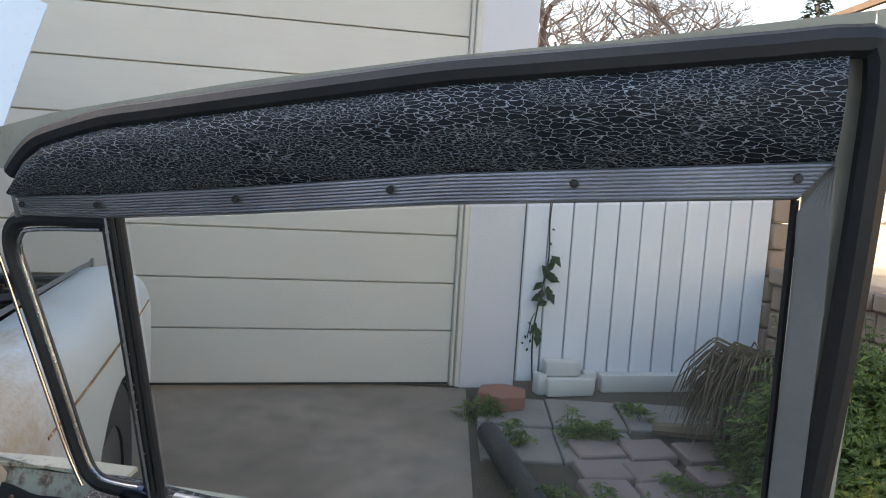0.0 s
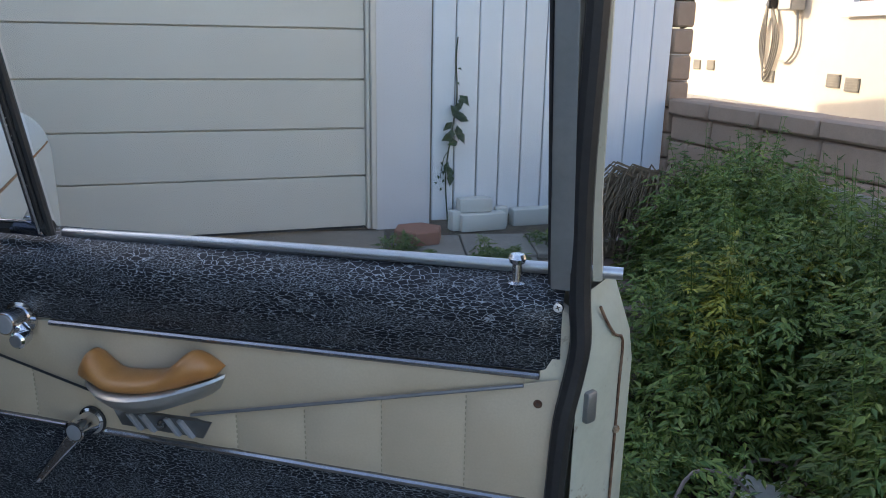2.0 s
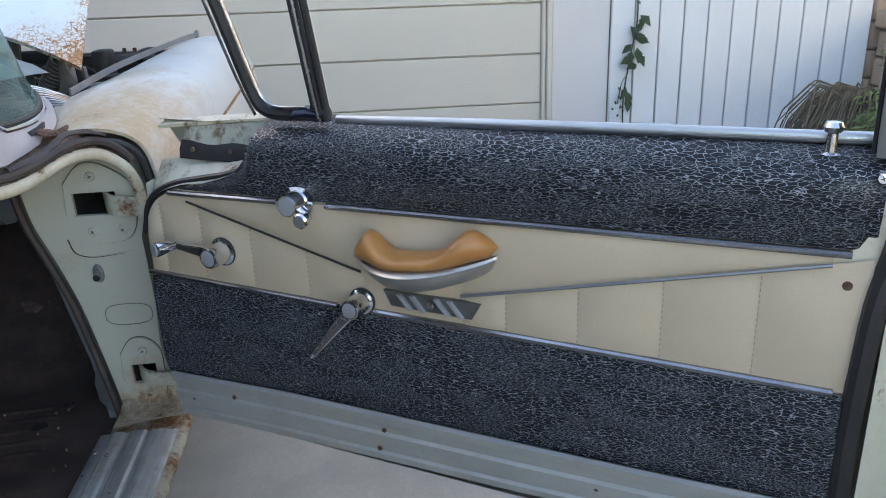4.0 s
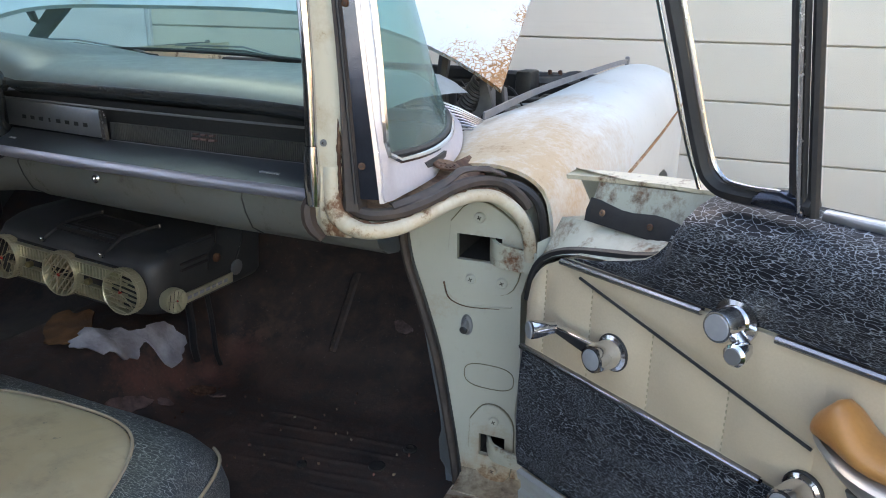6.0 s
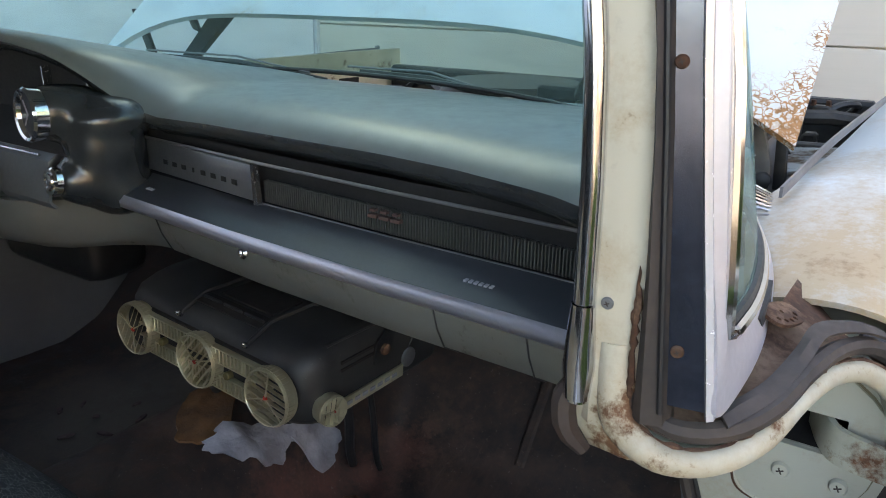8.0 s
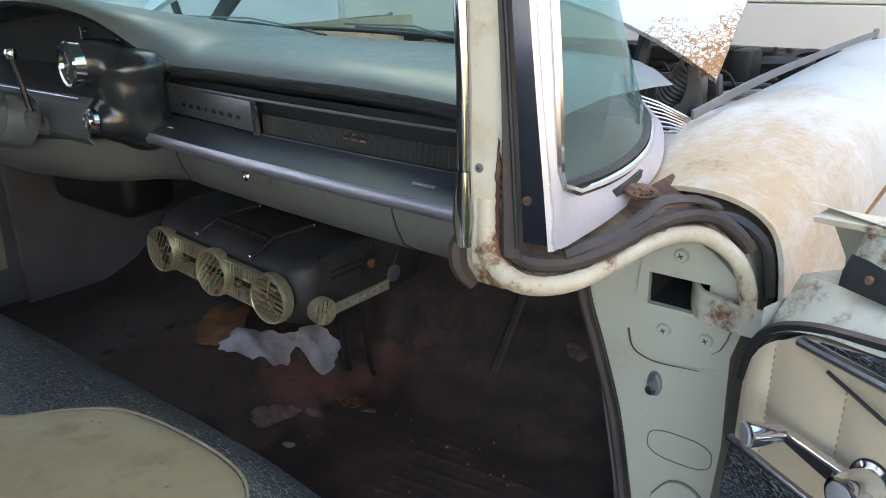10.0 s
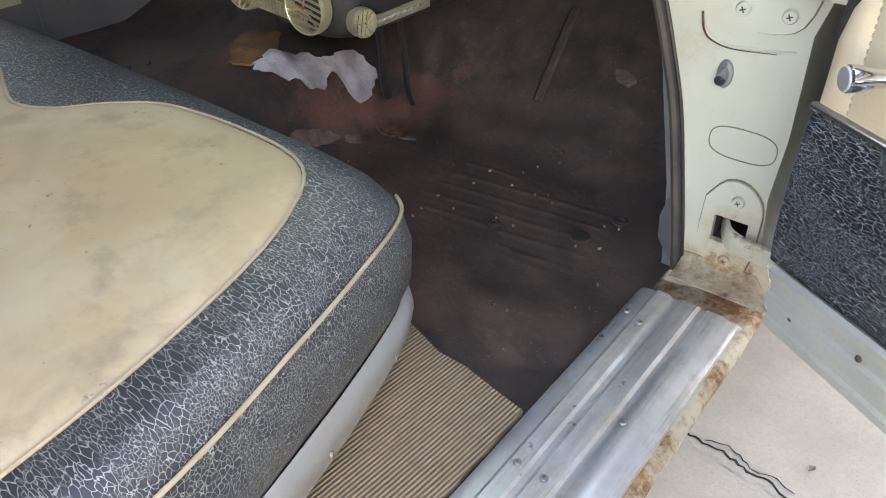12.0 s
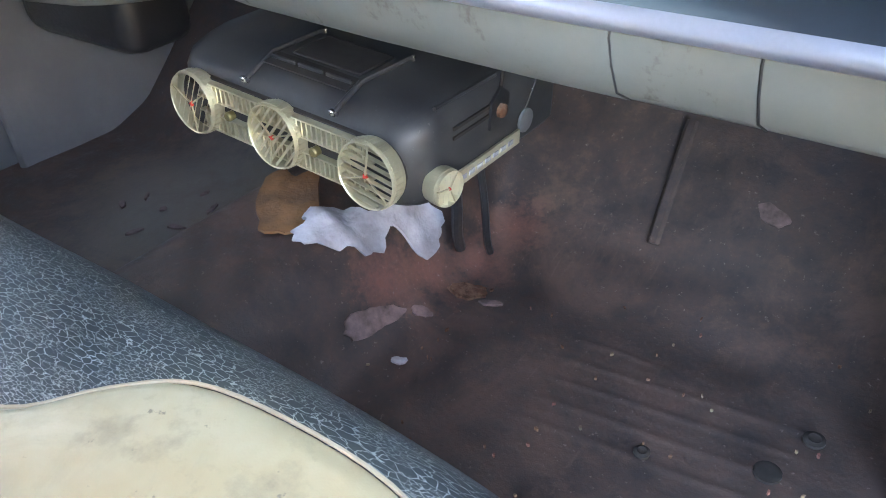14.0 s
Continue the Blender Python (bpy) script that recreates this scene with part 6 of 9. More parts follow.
def build_engine():
    r = random.Random(9)
    part("bay_floor", boxed(-1.68, -0.10, 0.645, 1.485, 0.28, 0.32), ENGINE, car, m=CAR)
    part("cowl_shelf", boxed(-1.66, -0.13, 0.455, 0.598, 0.655, 0.690), ENGINE, car, m=CAR)
    eng = part("engine", boxed(-1.15, -0.62, 0.72, 1.35, 0.32, 0.64, 0.05, 2), ENGINE, car, "dark oily engine", CAR)
    part("air_cleaner", lathed([(0, 0.10), (0.17, 0.10), (0.19, 0.07), (0.19, 0.0), (0.12, -0.02)], 24, Matrix.Translation((-0.88, 1.0, 0.66))), BLACK, eng, m=CAR)
    bat = part("battery", boxed(-0.34, -0.17, 0.94, 1.10, 0.46, 0.668, 0.012, 2), BLACK, car, "black battery under the fender rail", CAR)
    for k in range(3):
        part("cap", lathed([(0.016, 0), (0.016, 0.018), (0, 0.02)], 10, Matrix.Translation((-0.31 + k * 0.045, 1.02, 0.668))), RUBBER, bat, m=CAR)
    # hood hinge with its coil spring
    hinge = part("hood_hinge", slabbed([(-0.17, 0.50, 0.64), (-0.14, 0.60, 0.62), (-0.15, 0.58, 0.76), (-0.17, 0.52, 0.78)], (-0.012, 0, 0)), DULL_METAL, car, "grey hood hinge with coil spring", CAR)
    c0, c1 = Vector((-0.242, 0.545, 0.695)), Vector((-0.180, 0.515, 0.782))
    ax_ = (c1 - c0).normalized()
    e1 = ax_.cross(Vector((0, 1, 0))).normalized()
    e2 = ax_.cross(e1)
    coil = [c0.lerp(c1, k / 132) + (e1 * math.cos(k * 0.571) + e2 * math.sin(k * 0.571)) * 0.022 for k in range(133)]
    part("spring", tubed(coil, 0.0042, 6), plain("spring_steel", (0.12, 0.11, 0.10), (0.07, 0.065, 0.06), 80, 9, 0.5, 0.5), hinge, m=CAR)
    part("hinge_arm", slabbed(smooth_line([(-0.172, 0.492, 0.790), (-0.160, 0.492, 0.755), (-0.150, 0.492, 0.715), (-0.165, 0.492, 0.690), (-0.200, 0.492, 0.680), (-0.218, 0.492, 0.700), (-0.196, 0.492, 0.712), (-0.182, 0.492, 0.735), (-0.184, 0.492, 0.780)], 3), (0, 0.012, 0), 0.002), WORN_GREY, hinge, "worn grey curved hinge arm", CAR)
    part("hinge_arm", slabbed([(-0.152, 0.50, 0.80), (-0.138, 0.50, 0.80), (-0.128, 0.50, 0.69), (-0.146, 0.50, 0.69)], (0, 0.014, 0), 0.002), ENGINE, hinge, m=CAR)
    part("hinge_pivot", lathed([(0.014, 0), (0.014, 0.010), (0.008, 0.014), (0, 0.015)], 10, facing((-0.160, 0.492, 0.704), (0, -1, 0))), ENGINE, hinge, m=CAR)
    for k in range(7):
        x, y = r.uniform(-0.6, -0.2), r.uniform(0.62, 1.3)
        pts = smooth_line([(x, y, 0.62), (x - .1, y + r.uniform(-.1, .2), 0.70 + r.uniform(0, .03)), (x - .3, y + r.uniform(-.2, .2), 0.68), (x - .45, y, 0.6)], 4)
        part("hose", tubed(pts, r.uniform(.008, .018), 7), RUBBER, eng, m=CAR)
    part("cable", tubed(smooth_line([(-0.18, 1.06, 0.72), (-0.15, 1.12, 0.75), (-0.12, 1.2, 0.745), (-0.16, 1.35, 0.70)], 5), 0.008, 6), RUBBER, bat, m=CAR)
    part("terminal", boxed(-0.20, -0.17, 1.03, 1.07, 0.668, 0.70, 0.006), ENGINE, bat, m=CAR)
    part("heater_box", boxed(-0.235, -0.190, 0.90, 0.98, 0.66, 0.772, 0.008, 2), ENGINE, car, "dark box beside the fender rail", CAR)
    part("pipe", tubed([(-0.21, 1.0, 0.735), (-0.15, 1.02, 0.738), (-0.10, 1.05, 0.730)], 0.016, 8), ENGINE, car, m=CAR)
    part("cable_clamp", boxed(-0.195, -0.160, 1.085, 1.115, 0.738, 0.752, 0.004), ENGINE, bat, m=CAR)
    for dx in (-0.018, 0.012):
        part("clamp_bolt", lathed([(0.006, 0), (0.006, 0.012), (0, 0.014)], 6, Matrix.Translation((-0.178 + dx, 1.10, 0.750))), RUST, bat, m=CAR)
    part("rod", tubed([(-0.24, 0.80, 0.712), (-0.12, 0.80, 0.716)], 0.005, 6), WORN_GREY, car, m=CAR)
    part("brace_bar", tubed([(-0.62, 0.62, 0.742), (-0.24, 0.60, 0.748)], 0.007, 6), WORN_GREY, car, "grey bar across the engine bay", CAR)
    part("brace_bar", boxed(-0.66, -0.20, 0.70, 0.73, 0.762, 0.792, 0.006), plain("blue_black_paint", (0.016, 0.019, 0.026), (0.026, 0.029, 0.036), 80, 8, 0.5), car, m=CAR)
    part("master_cylinder", lathed([(0, -0.06), (0.026, -0.055), (0.026, 0.05), (0.016, 0.06), (0, 0.062)], 14, Matrix.Translation((-0.305, 0.60, 0.70))), ENGINE, car, m=CAR)
    for k in range(9):
        x, y, z = -0.30 - r.uniform(0, .30), r.uniform(0.56, 0.80), r.uniform(0.70, 0.80)
        part("fitting", lathed([(r.uniform(.008, .018), 0), (r.uniform(.010, .02), r.uniform(.02, .04)), (0.005, 0.045), (0, 0.046)], 9, facing((x, y, z), (r.uniform(-1, 1), -0.6, r.uniform(-.2, 1)))), r.choice((ENGINE, WORN_GREY, BLACK, RUST)), eng, m=CAR)
        part("wire", tubed(smooth_line([(x, y, z), (x + .05, y - .03, z - .03), (x + .12, y + .02, z - .01), (x + .17, y, z - .06)], 4), 0.003, 5), RUBBER, eng, m=CAR)
    part("shelf_panel", slabbed([(-0.24, 0.62, 0.688), (-0.11, 0.62, 0.700), (-0.10, 0.86, 0.706), (-0.22, 0.86, 0.692)], (0, 0, -0.006)), SHELF_GREY, car, "pale inner fender panel", CAR)
    for y in (0.78, 1.0, 1.24):
        part("panel_hole", boxed(-1.684, -1.676, y, y + 0.10, 0.62, 0.69, 0.002), DARK_HOLE, car, m=CAR)
    part("tank", boxed(-0.62, -0.42, 0.66, 0.84, 0.5, 0.70, 0.03, 2), ENGINE, car, m=CAR)
    for k in range(8):
        x, y = r.uniform(-1.5, -1.2), r.uniform(0.65, 1.4)
        part("hose", tubed(smooth_line([(x, y, 0.55), (x + .1, y + .05, 0.70), (x + .3, y - .05, 0.66)], 4), 0.014, 6), RUBBER, eng, m=CAR)


build_floor()
build_sill()
build_pillar(lambda p: p, True)
build_pillar(lambda p: (2 * MID - p[0] - 0.06, p[1], p[2]), False)
build_post()
build_windscreen()
build_hood()
build_wings()
build_engine()


# -- the open front door: x along it from the hinge, y away from the cabin --
DOOR = pose(-0.527, 1.019, 0.004, 0, 0, -20.0)


def lerp_line(table, u):
    for (a, za), (b, zb) in zip(table, table[1:]):
        if u <= b:
            return za + (zb - za) * max(0.0, (u - a) / (b - a))
    return table[-1][1]


def tilt_w(z):
    """The upper frame leans towards the cabin."""
    return 0.18 * max(0.0, z - 0.735)


def dpt(u, z, w=0.0):
    return Vector((u, -w, z))


def on_frame(u, z, w=0.0):
    f = max(0.0, min(1.0, (z - 0.76) / 0.36))
    u, z = u + lerp_line([(0.05, -0.020), (0.12, -0.016), (0.22, -0.004), (0.36, 0.015), (0.9, 0.015)], u) * f, z - 0.019 * f
    return Vector((u, -tilt_w(z) - w, z))


TRIM_Z = [(-0.07, 0.6215), (0.14, 0.626), (0.9, 0.636)]
LOW_Z = [(-0.15, 0.479), (0.21, 0.474), (0.9, 0.468)]
FOOT_Z = [(-0.14, 0.290), (0.11, 0.301), (0.64, 0.306), (0.92, 0.312)]
KICK_Z = [(-0.14, 0.206), (0.14, 0.213), (0.50, 0.219), (0.92, 0.230)]


def fluted(path_a, path_b, n, depth, lift):
    """A strip between two lines with raised flutes along it."""
    bm = bmesh.new()
    rows = []
    for k in range(2 * n + 1):
        f = k / (2 * n)
        rows.append([a.lerp(b, f) + lift * (depth if k % 2 else 0.0) for a, b in zip(path_a, path_b)])
    sheet(bm, rows, 0.0)
    return bm


STRIP_METAL = plain("worn_strip", (0.34, 0.34, 0.36), (0.27, 0.27, 0.29), 60, 12, 0.22, 0.9, 0.02, 0.0003, 0.08)
SHELF_PAINT = rusty("dirty_shelf_paint", (0.42, 0.43, 0.365), (0.36, 0.37, 0.31), (0.20, 0.10, 0.05), 0.66, 0.80, 16.0, 0.5, dirt=0.75)
SATIN_GREY = plain("satin_grey", (0.36, 0.37, 0.39), (0.30, 0.31, 0.33), 120, 20, 0.45, 0.3)
STITCH = plain("tan_thread", (0.34, 0.29, 0.20), (0.28, 0.235, 0.16), 100, 9, 0.8)


GRILLE_RIB_DARK = plain("emblem_metal", (0.15, 0.15, 0.15), (0.10, 0.10, 0.10), 150, 9, 0.35, 0.6)


def build_door():
    # shell: outer skin, ends and foot, as one pressed body
    bm = bmesh.new()
    prof = [(0.0, 0.212), (-0.05, 0.172), (-0.11, 0.18), (-0.125, 0.30), (-0.130, 0.50), (-0.118, 0.66), (-0.080, 0.742), (-0.058, 0.748)]
    us = [-0.150, -0.12, 0.0, 0.3, 0.6, 0.9, 0.95, 0.985]
    rows = []
    for u in us:
        rows.append([dpt(u - (0.030 if u > 0.94 and z > 0.70 else 0.006 if u > 0.94 and z > 0.62 else 0.0), z + (0.012 if u < -0.1 else 0) * (z < 0.3) - (0.022 if u < 0.06 and z > 0.7 else 0.0), w) for w, z in prof])
    sheet(bm, rows)
    # rear end, slanting from the inner edge to the outer skin
    sheet(bm, [[dpt(0.925, z, -0.006) for z in (0.20, 0.35, 0.5, 0.62, 0.70, 0.735)], [dpt(0.965 - (0.02 if z > 0.73 else 0), z, -0.06) for z in (0.19, 0.35, 0.5, 0.62, 0.69, 0.738)], [dpt(u, z, w) for u, z, w in ((0.985, 0.18, -.11), (0.985, 0.35, -.125), (0.985, 0.5, -.13), (0.985, 0.62, -.12), (0.979, 0.66, -.118), (0.955, 0.742, -.08))]])
    sheet(bm, [[dpt(-0.135, z, -0.004) for z in (0.20, 0.35, 0.5, 0.60, 0.63)], [dpt(-0.15, z, w) for z, w in ((0.18, -.11), (0.35, -.125), (0.5, -.13), (0.60, -.12), (0.64, -.10))]])
    door = part("car_door", bm, JAMB_GREEN, car, "open front door, beige and black trimmed, window up", DOOR)
    # backing of the inner panel
    outline = [(-0.142, 0.215), (-0.148, 0.40), (-0.146, 0.50), (-0.136, 0.57), (-0.118, 0.600), (-0.090, 0.621), (-0.055, 0.629), (-0.01, 0.638), (0.03, 0.650), (0.06, 0.664), (0.082, 0.69), (0.095, 0.72), (0.50, 0.720), (0.90, 0.720), (0.920, 0.705), (0.918, 0.62), (0.912, 0.45), (0.920, 0.34), (0.50, 0.30), (0.14, 0.242)]
    part("inner_panel", slabbed([dpt(u, z, -0.004) for u, z in outline], (0, 0.02, 0), 0.004), LIP_CREAM, door, m=DOOR)

    # beige vinyl: each field between stitched seams is slightly puffed
    def field(u0, u1, top, bot, puff=0.006, n=5):
        bm = bmesh.new()
        rows = []
        for i in range(n + 1):
            u = u0 + (u1 - u0) * i / n
            row = []
            for j in range(7):
                f = j / 6
                z = bot(u) + (top(u) - bot(u)) * f
                w = 0.001 + puff * (math.sin(math.pi * i / n) ** 0.5) * (math.sin(math.pi * f) ** 0.4)
                row.append(dpt(u, z, w))
            rows.append(row)
        sheet(bm, rows, 0.0)
        return bm
    def hump(u):
        if u > -0.06:
            return lerp_line(TRIM_Z, u)
        f = (u + 0.143) / 0.083
        return 0.545 + 0.078 * math.sqrt(max(0.0, 1 - (1 - f) ** 2))
    def low(u):
        return lerp_line(LOW_Z, u)
    cord1 = lambda u: 0.611 + (u + 0.043) * (0.535 - 0.611) / 0.311
    cord2 = lambda u: 0.522 + (u - 0.424) * (0.623 - 0.522) / 0.441
    tops = lambda u: lerp_line(TRIM_Z, u)
    seams = [-0.143, -0.108, -0.026, 0.070, 0.172, 0.268]
    for a, b in zip(seams, seams[1:]):
        part("trim_field", field(a, b, (hump if b < 0 else cord1), low), VINYL_BEIGE, door, m=DOOR)
    part("trim_field", field(-0.040, 0.268, tops, cord1, 0.004, 8), VINYL_BEIGE, door, m=DOOR)
    part("trim_field", field(0.268, 0.424, tops, low, 0.003, 6), VINYL_BEIGE, door, m=DOOR)
    part("trim_field", field(0.424, 0.865, tops, cord2, 0.004, 10), VINYL_BEIGE, door, m=DOOR)
    seams = [0.424, 0.487, 0.585, 0.689, 0.796, 0.905]
    for a, b in zip(seams, seams[1:]):
        part("trim_field", field(a, b, (lambda u: min(cord2(u), tops(u))), low), VINYL_BEIGE, door, m=DOOR)
    # stitches
    for us_, top in (([-0.108, -0.026, 0.070, 0.172], cord1), ([0.487, 0.585, 0.689, 0.796], cord2)):
        for u in us_:
            bm = bmesh.new()
            z, z1 = low(u) + 0.006, (hump(u) if u < -0.03 else top(u)) - 0.006
            while z < z1:
                box(bm, u - 0.0006, u + 0.0006, -0.0020, 0.0, z, z + 0.0036)
                z += 0.0075
            tagged(part("stitching", bm, STITCH, door, m=DOOR), kind="stuff")
    # cords
    part("cord", tubed([dpt(-0.043, 0.611, 0.008), dpt(0.268, 0.535, 0.008)], 0.0019, 7), BLACK, door, "thin dark piping", DOOR)
    part("cord", tubed([dpt(0.424, 0.520, 0.008), dpt(0.865, 0.623, 0.008)], 0.0023, 7), DULL_METAL, door, "thin dull metal piping", DOOR)
    # bright strips
    def bright(name, u0, u1, table, hgt=0.0075, mat=STRIP_METAL, w=0.009, drop=0.0):
        bm = bmesh.new()
        n = 8
        rows = []
        for i in range(n + 1):
            u = u0 + (u1 - u0) * i / n
            z = lerp_line(table, u) - drop
            rows.append([dpt(u, z - hgt / 2, 0.0), dpt(u, z - hgt / 2, w * 0.8), dpt(u, z - hgt / 5, w), dpt(u, z + hgt / 5, w), dpt(u, z + hgt / 2, w * 0.7), dpt(u, z + hgt / 2, 0.0)])
        sheet(bm, rows, 0.0, True)
        return part(name, bm, mat, door, m=DOOR)
    bright("bright_strip", -0.080, 0.130, TRIM_Z)
    bright("bright_strip", 0.215, 0.882, TRIM_Z)
    bright("bright_strip", -0.147, 0.222, LOW_Z, 0.007)
    bright("bright_strip", 0.285, 0.884, LOW_Z, 0.008)
    # upper pad: rolls over to the belt rail
    def pad_low(u):
        return lerp_line([(-0.064, 0.628), (0.9, 0.641)], u)
    def pad_top(u):
        return lerp_line([(-0.066, 0.629), (-0.03, 0.636), (0.015, 0.648), (0.05, 0.660), (0.075, 0.678), (0.088, 0.705), (0.098, 0.742), (0.13, 0.748), (0.9, 0.752)], u)
    bm = bmesh.new()
    rows = []
    us = [-0.06, -0.03, 0.0, 0.03, 0.05, 0.065, 0.078, 0.088, 0.094, 0.10, 0.12] + list(np.linspace(0.15, 0.88, 24)) + [0.895, 0.904]
    for u in us:
        lo, hi = pad_low(u), pad_top(u)
        row = []
        for j in range(11):
            f = j / 10
            z = lo + (hi - lo) * f
            full_ = (hi - lo) / 0.11
            w = 0.002 + 0.016 * math.sin(math.pi * min(1, f * 1.15) * 0.85) * min(1, full_ * 1.2)
            if f > 0.75 and u > 0.09:
                w -= 0.060 * ((f - 0.75) / 0.25) ** 2
            if u > 0.89:
                w -= 0.012
            row.append(dpt(u, z, w))
        rows.append(row)
    sheet(bm, rows, 0.0)
    part("upper_pad", bm, VINYL_BLACK, door, "black crackle vinyl pad", DOOR)
    # lower pad and kick plate
    bm = bmesh.new()
    rows = []
    for u in np.linspace(-0.147, 0.905, 26):
        a, b = lerp_line(FOOT_Z, u), low(u) - 0.003
        rows.append([dpt(u, a + (b - a) * f, 0.001 + 0.006 * math.sin(math.pi * f) ** 0.5) for f in np.linspace(0, 1, 8)])
    sheet(bm, rows)
    part("lower_pad", bm, VINYL_BLACK, door, "black crackle vinyl lower panel", DOOR)
    us = np.linspace(-0.13, 0.915, 20)
    a = [dpt(u, lerp_line(KICK_Z, u), -0.002) for u in us]
    b = [dpt(u, lerp_line(FOOT_Z, u) + 0.004, 0.009) for u in us]
    bm = bmesh.new()
    rows = []
    for f, w in ((0, -0.006), (0.02, 0.004), (0.16, 0.006), (0.20, 0.001), (0.34, 0.001), (0.38, 0.007), (0.58, 0.007), (0.62, 0.001), (0.78, 0.001), (0.82, 0.006), (0.97, 0.008), (1.0, 0.0)):
        rows.append([p.lerp(q, f) - Vector((0, w, 0)) for p, q in zip(a, b)])
    sheet(bm, rows)
    kick = part("kick_plate", bm, plain("kick_plate_metal", (0.44, 0.44, 0.41), (0.36, 0.36, 0.34), 140, 7, 0.42, 0.35, 0.12, 0.0004), door, "grey ribbed metal kick plate", DOOR)
    for u, f in ((0.0, .7), (0.28, .3), (0.29, .7), (0.62, .5), (-0.09, .5)):
        screw("screw", dpt(u, lerp_line(KICK_Z, u) * (1 - f) + lerp_line(FOOT_Z, u) * f, 0.008), (0, -1, 0), kick, 0.004, RUST, DOOR)
    # belt rail and end cap
    rail = smooth_line([dpt(0.222, 0.744, -0.034), dpt(0.5, 0.750, -0.034), dpt(0.966, 0.755, -0.036)], 6)
    part("belt_rail", tubed(rail, 0.0072, 10), ALUMINIUM, door, "bright belt rail below the glass", DOOR)
    # ledge at the front of the door: flange, rubber trough, bare shelf
    bm = bmesh.new()
    top = smooth_line([dpt(-0.137, 0.716, -0.050), dpt(-0.08, 0.722, -0.056), dpt(0.0, 0.729, -0.062), dpt(0.115, 0.738, -0.066)], 4)
    sheet(bm, [top, [p + Vector((0.0, 0.020, 0.006)) for p in top]], 0.006)
    part("skin_flange", bm, LIP_CREAM, door, "thin cream edge of the outer skin", DOOR)
    bm = bmesh.new()
    us = np.linspace(-0.085, 0.105, 12)
    sheet(bm, [[dpt(u, 0.715 + 0.10 * (u + 0.085), -0.058) for u in us], [dpt(u, 0.694, -0.050) for u in us], [dpt(u, 0.676, -0.046) for u in us]], 0.004)
    part("skin_wall", bm, SHELF_PAINT, door, m=DOOR)
    bm = bmesh.new()
    sheet(bm, [[dpt(u, 0.694 + 0.003 * math.sin(u * 60), -0.046) for u in us], [dpt(u, 0.680 + 0.003 * math.sin(u * 47), -0.038) for u in us], [dpt(u, 0.668, -0.036) for u in us]], 0.004)
    part("rubber_strip", bm, RUBBER, door, m=DOOR)
    for u in (-0.055, 0.02, 0.09):
        screw("screw", dpt(u, 0.684, -0.036), (0, -1, 0.3), door, 0.0042, RUST, DOOR)
    bm = bmesh.new()
    shelf = lambda u: lerp_line([(-0.13, 0.602), (-0.10, 0.622), (-0.06, 0.634), (0.0, 0.642), (0.05, 0.657), (0.10, 0.70)], u)
    us = np.linspace(-0.135, 0.10, 16)
    sheet(bm, [[dpt(u, shelf(u), -0.003) for u in us], [dpt(u, shelf(u) + 0.010, -0.015) for u in us], [dpt(u, max(0.655 + 0.1 * (u + 0.135), shelf(u)) + 0.004, -0.046) for u in us], [dpt(u - 0.01, 0.650 + 0.1 * (u + 0.135), -0.11) for u in us]])
    part("door_shelf", bm, SHELF_PAINT, door, "bare pale green shelf, rust stained", DOOR)
    edge = smooth_line([dpt(-0.150, 0.545, -0.006), dpt(-0.142, 0.585, -0.006), dpt(-0.122, 0.612, -0.008), (dpt(-0.08, 0.632, -0.010)), dpt(-0.02, 0.645, -0.012), dpt(0.03, 0.655, -0.012), dpt(0.065, 0.668, -0.012), dpt(0.088, 0.695, -0.016)], 5)
    part("door_seal", tubed(edge, 0.006, 7), RUBBER, door, "black rubber seal", DOOR)

    # -- window frame --
    head_in = [(0.104, 1.111), (0.212, 1.118), (0.36, 1.136), (0.579, 1.163), (0.863, 1.189)]
    head_strip = [(0.100, 1.133), (0.205, 1.143), (0.36, 1.163), (0.579, 1.191), (0.885, 1.219)]
    pad_line = [(0.097, 1.138), (0.108, 1.168), (0.15, 1.196), (0.224, 1.215), (0.352, 1.236), (0.576, 1.266), (0.883, 1.294)]
    seal_line = [(0.094, 1.168), (0.135, 1.205), (0.224, 1.231), (0.36, 1.253), (0.575, 1.283), (0.896, 1.311)]
    top_line = [(-0.02, 1.185), (0.08, 1.211), (0.155, 1.229), (0.354, 1.264), (0.575, 1.291), (0.758, 1.309), (0.899, 1.326)]
    def along(table, us_, w=0.0):
        return [on_frame(u, lerp_line(table, u), w) for u in us_]
    us = np.linspace(0.10, 0.885, 30)
    lift = Vector((0, -1, 0))
    uin = [min(u, 0.863) for u in us]
    bm = fluted(along(head_in, uin, 0.002), along(head_strip, us, 0.006), 9, 0.0022, lift)
    part("window_frame", bm, ALUMINIUM, door, "fluted aluminium strip along the window head", DOOR)
    for u in (0.108, 0.205, 0.361, 0.528, 0.694, 0.861):
        screw("screw", on_frame(u, (lerp_line(head_in, u) + lerp_line(head_strip, u)) / 2 + 0.002, 0.007), (0, -1, 0), door, 0.0036, BLACK, DOOR)
    # head pad
    bm = bmesh.new()
    rows = []
    for u in np.linspace(0.098, 0.884, 34):
        lo, hi = lerp_line(head_strip, max(u, 0.1)), max(lerp_line(pad_line, u), lerp_line(head_strip, max(u, 0.1)) + 0.004)
        rows.append([on_frame(u, lo + (hi - lo) * f, 0.002 + 0.014 * math.sin(math.pi * f) ** 0.6) for f in np.linspace(0, 1, 8)])
    sheet(bm, rows)
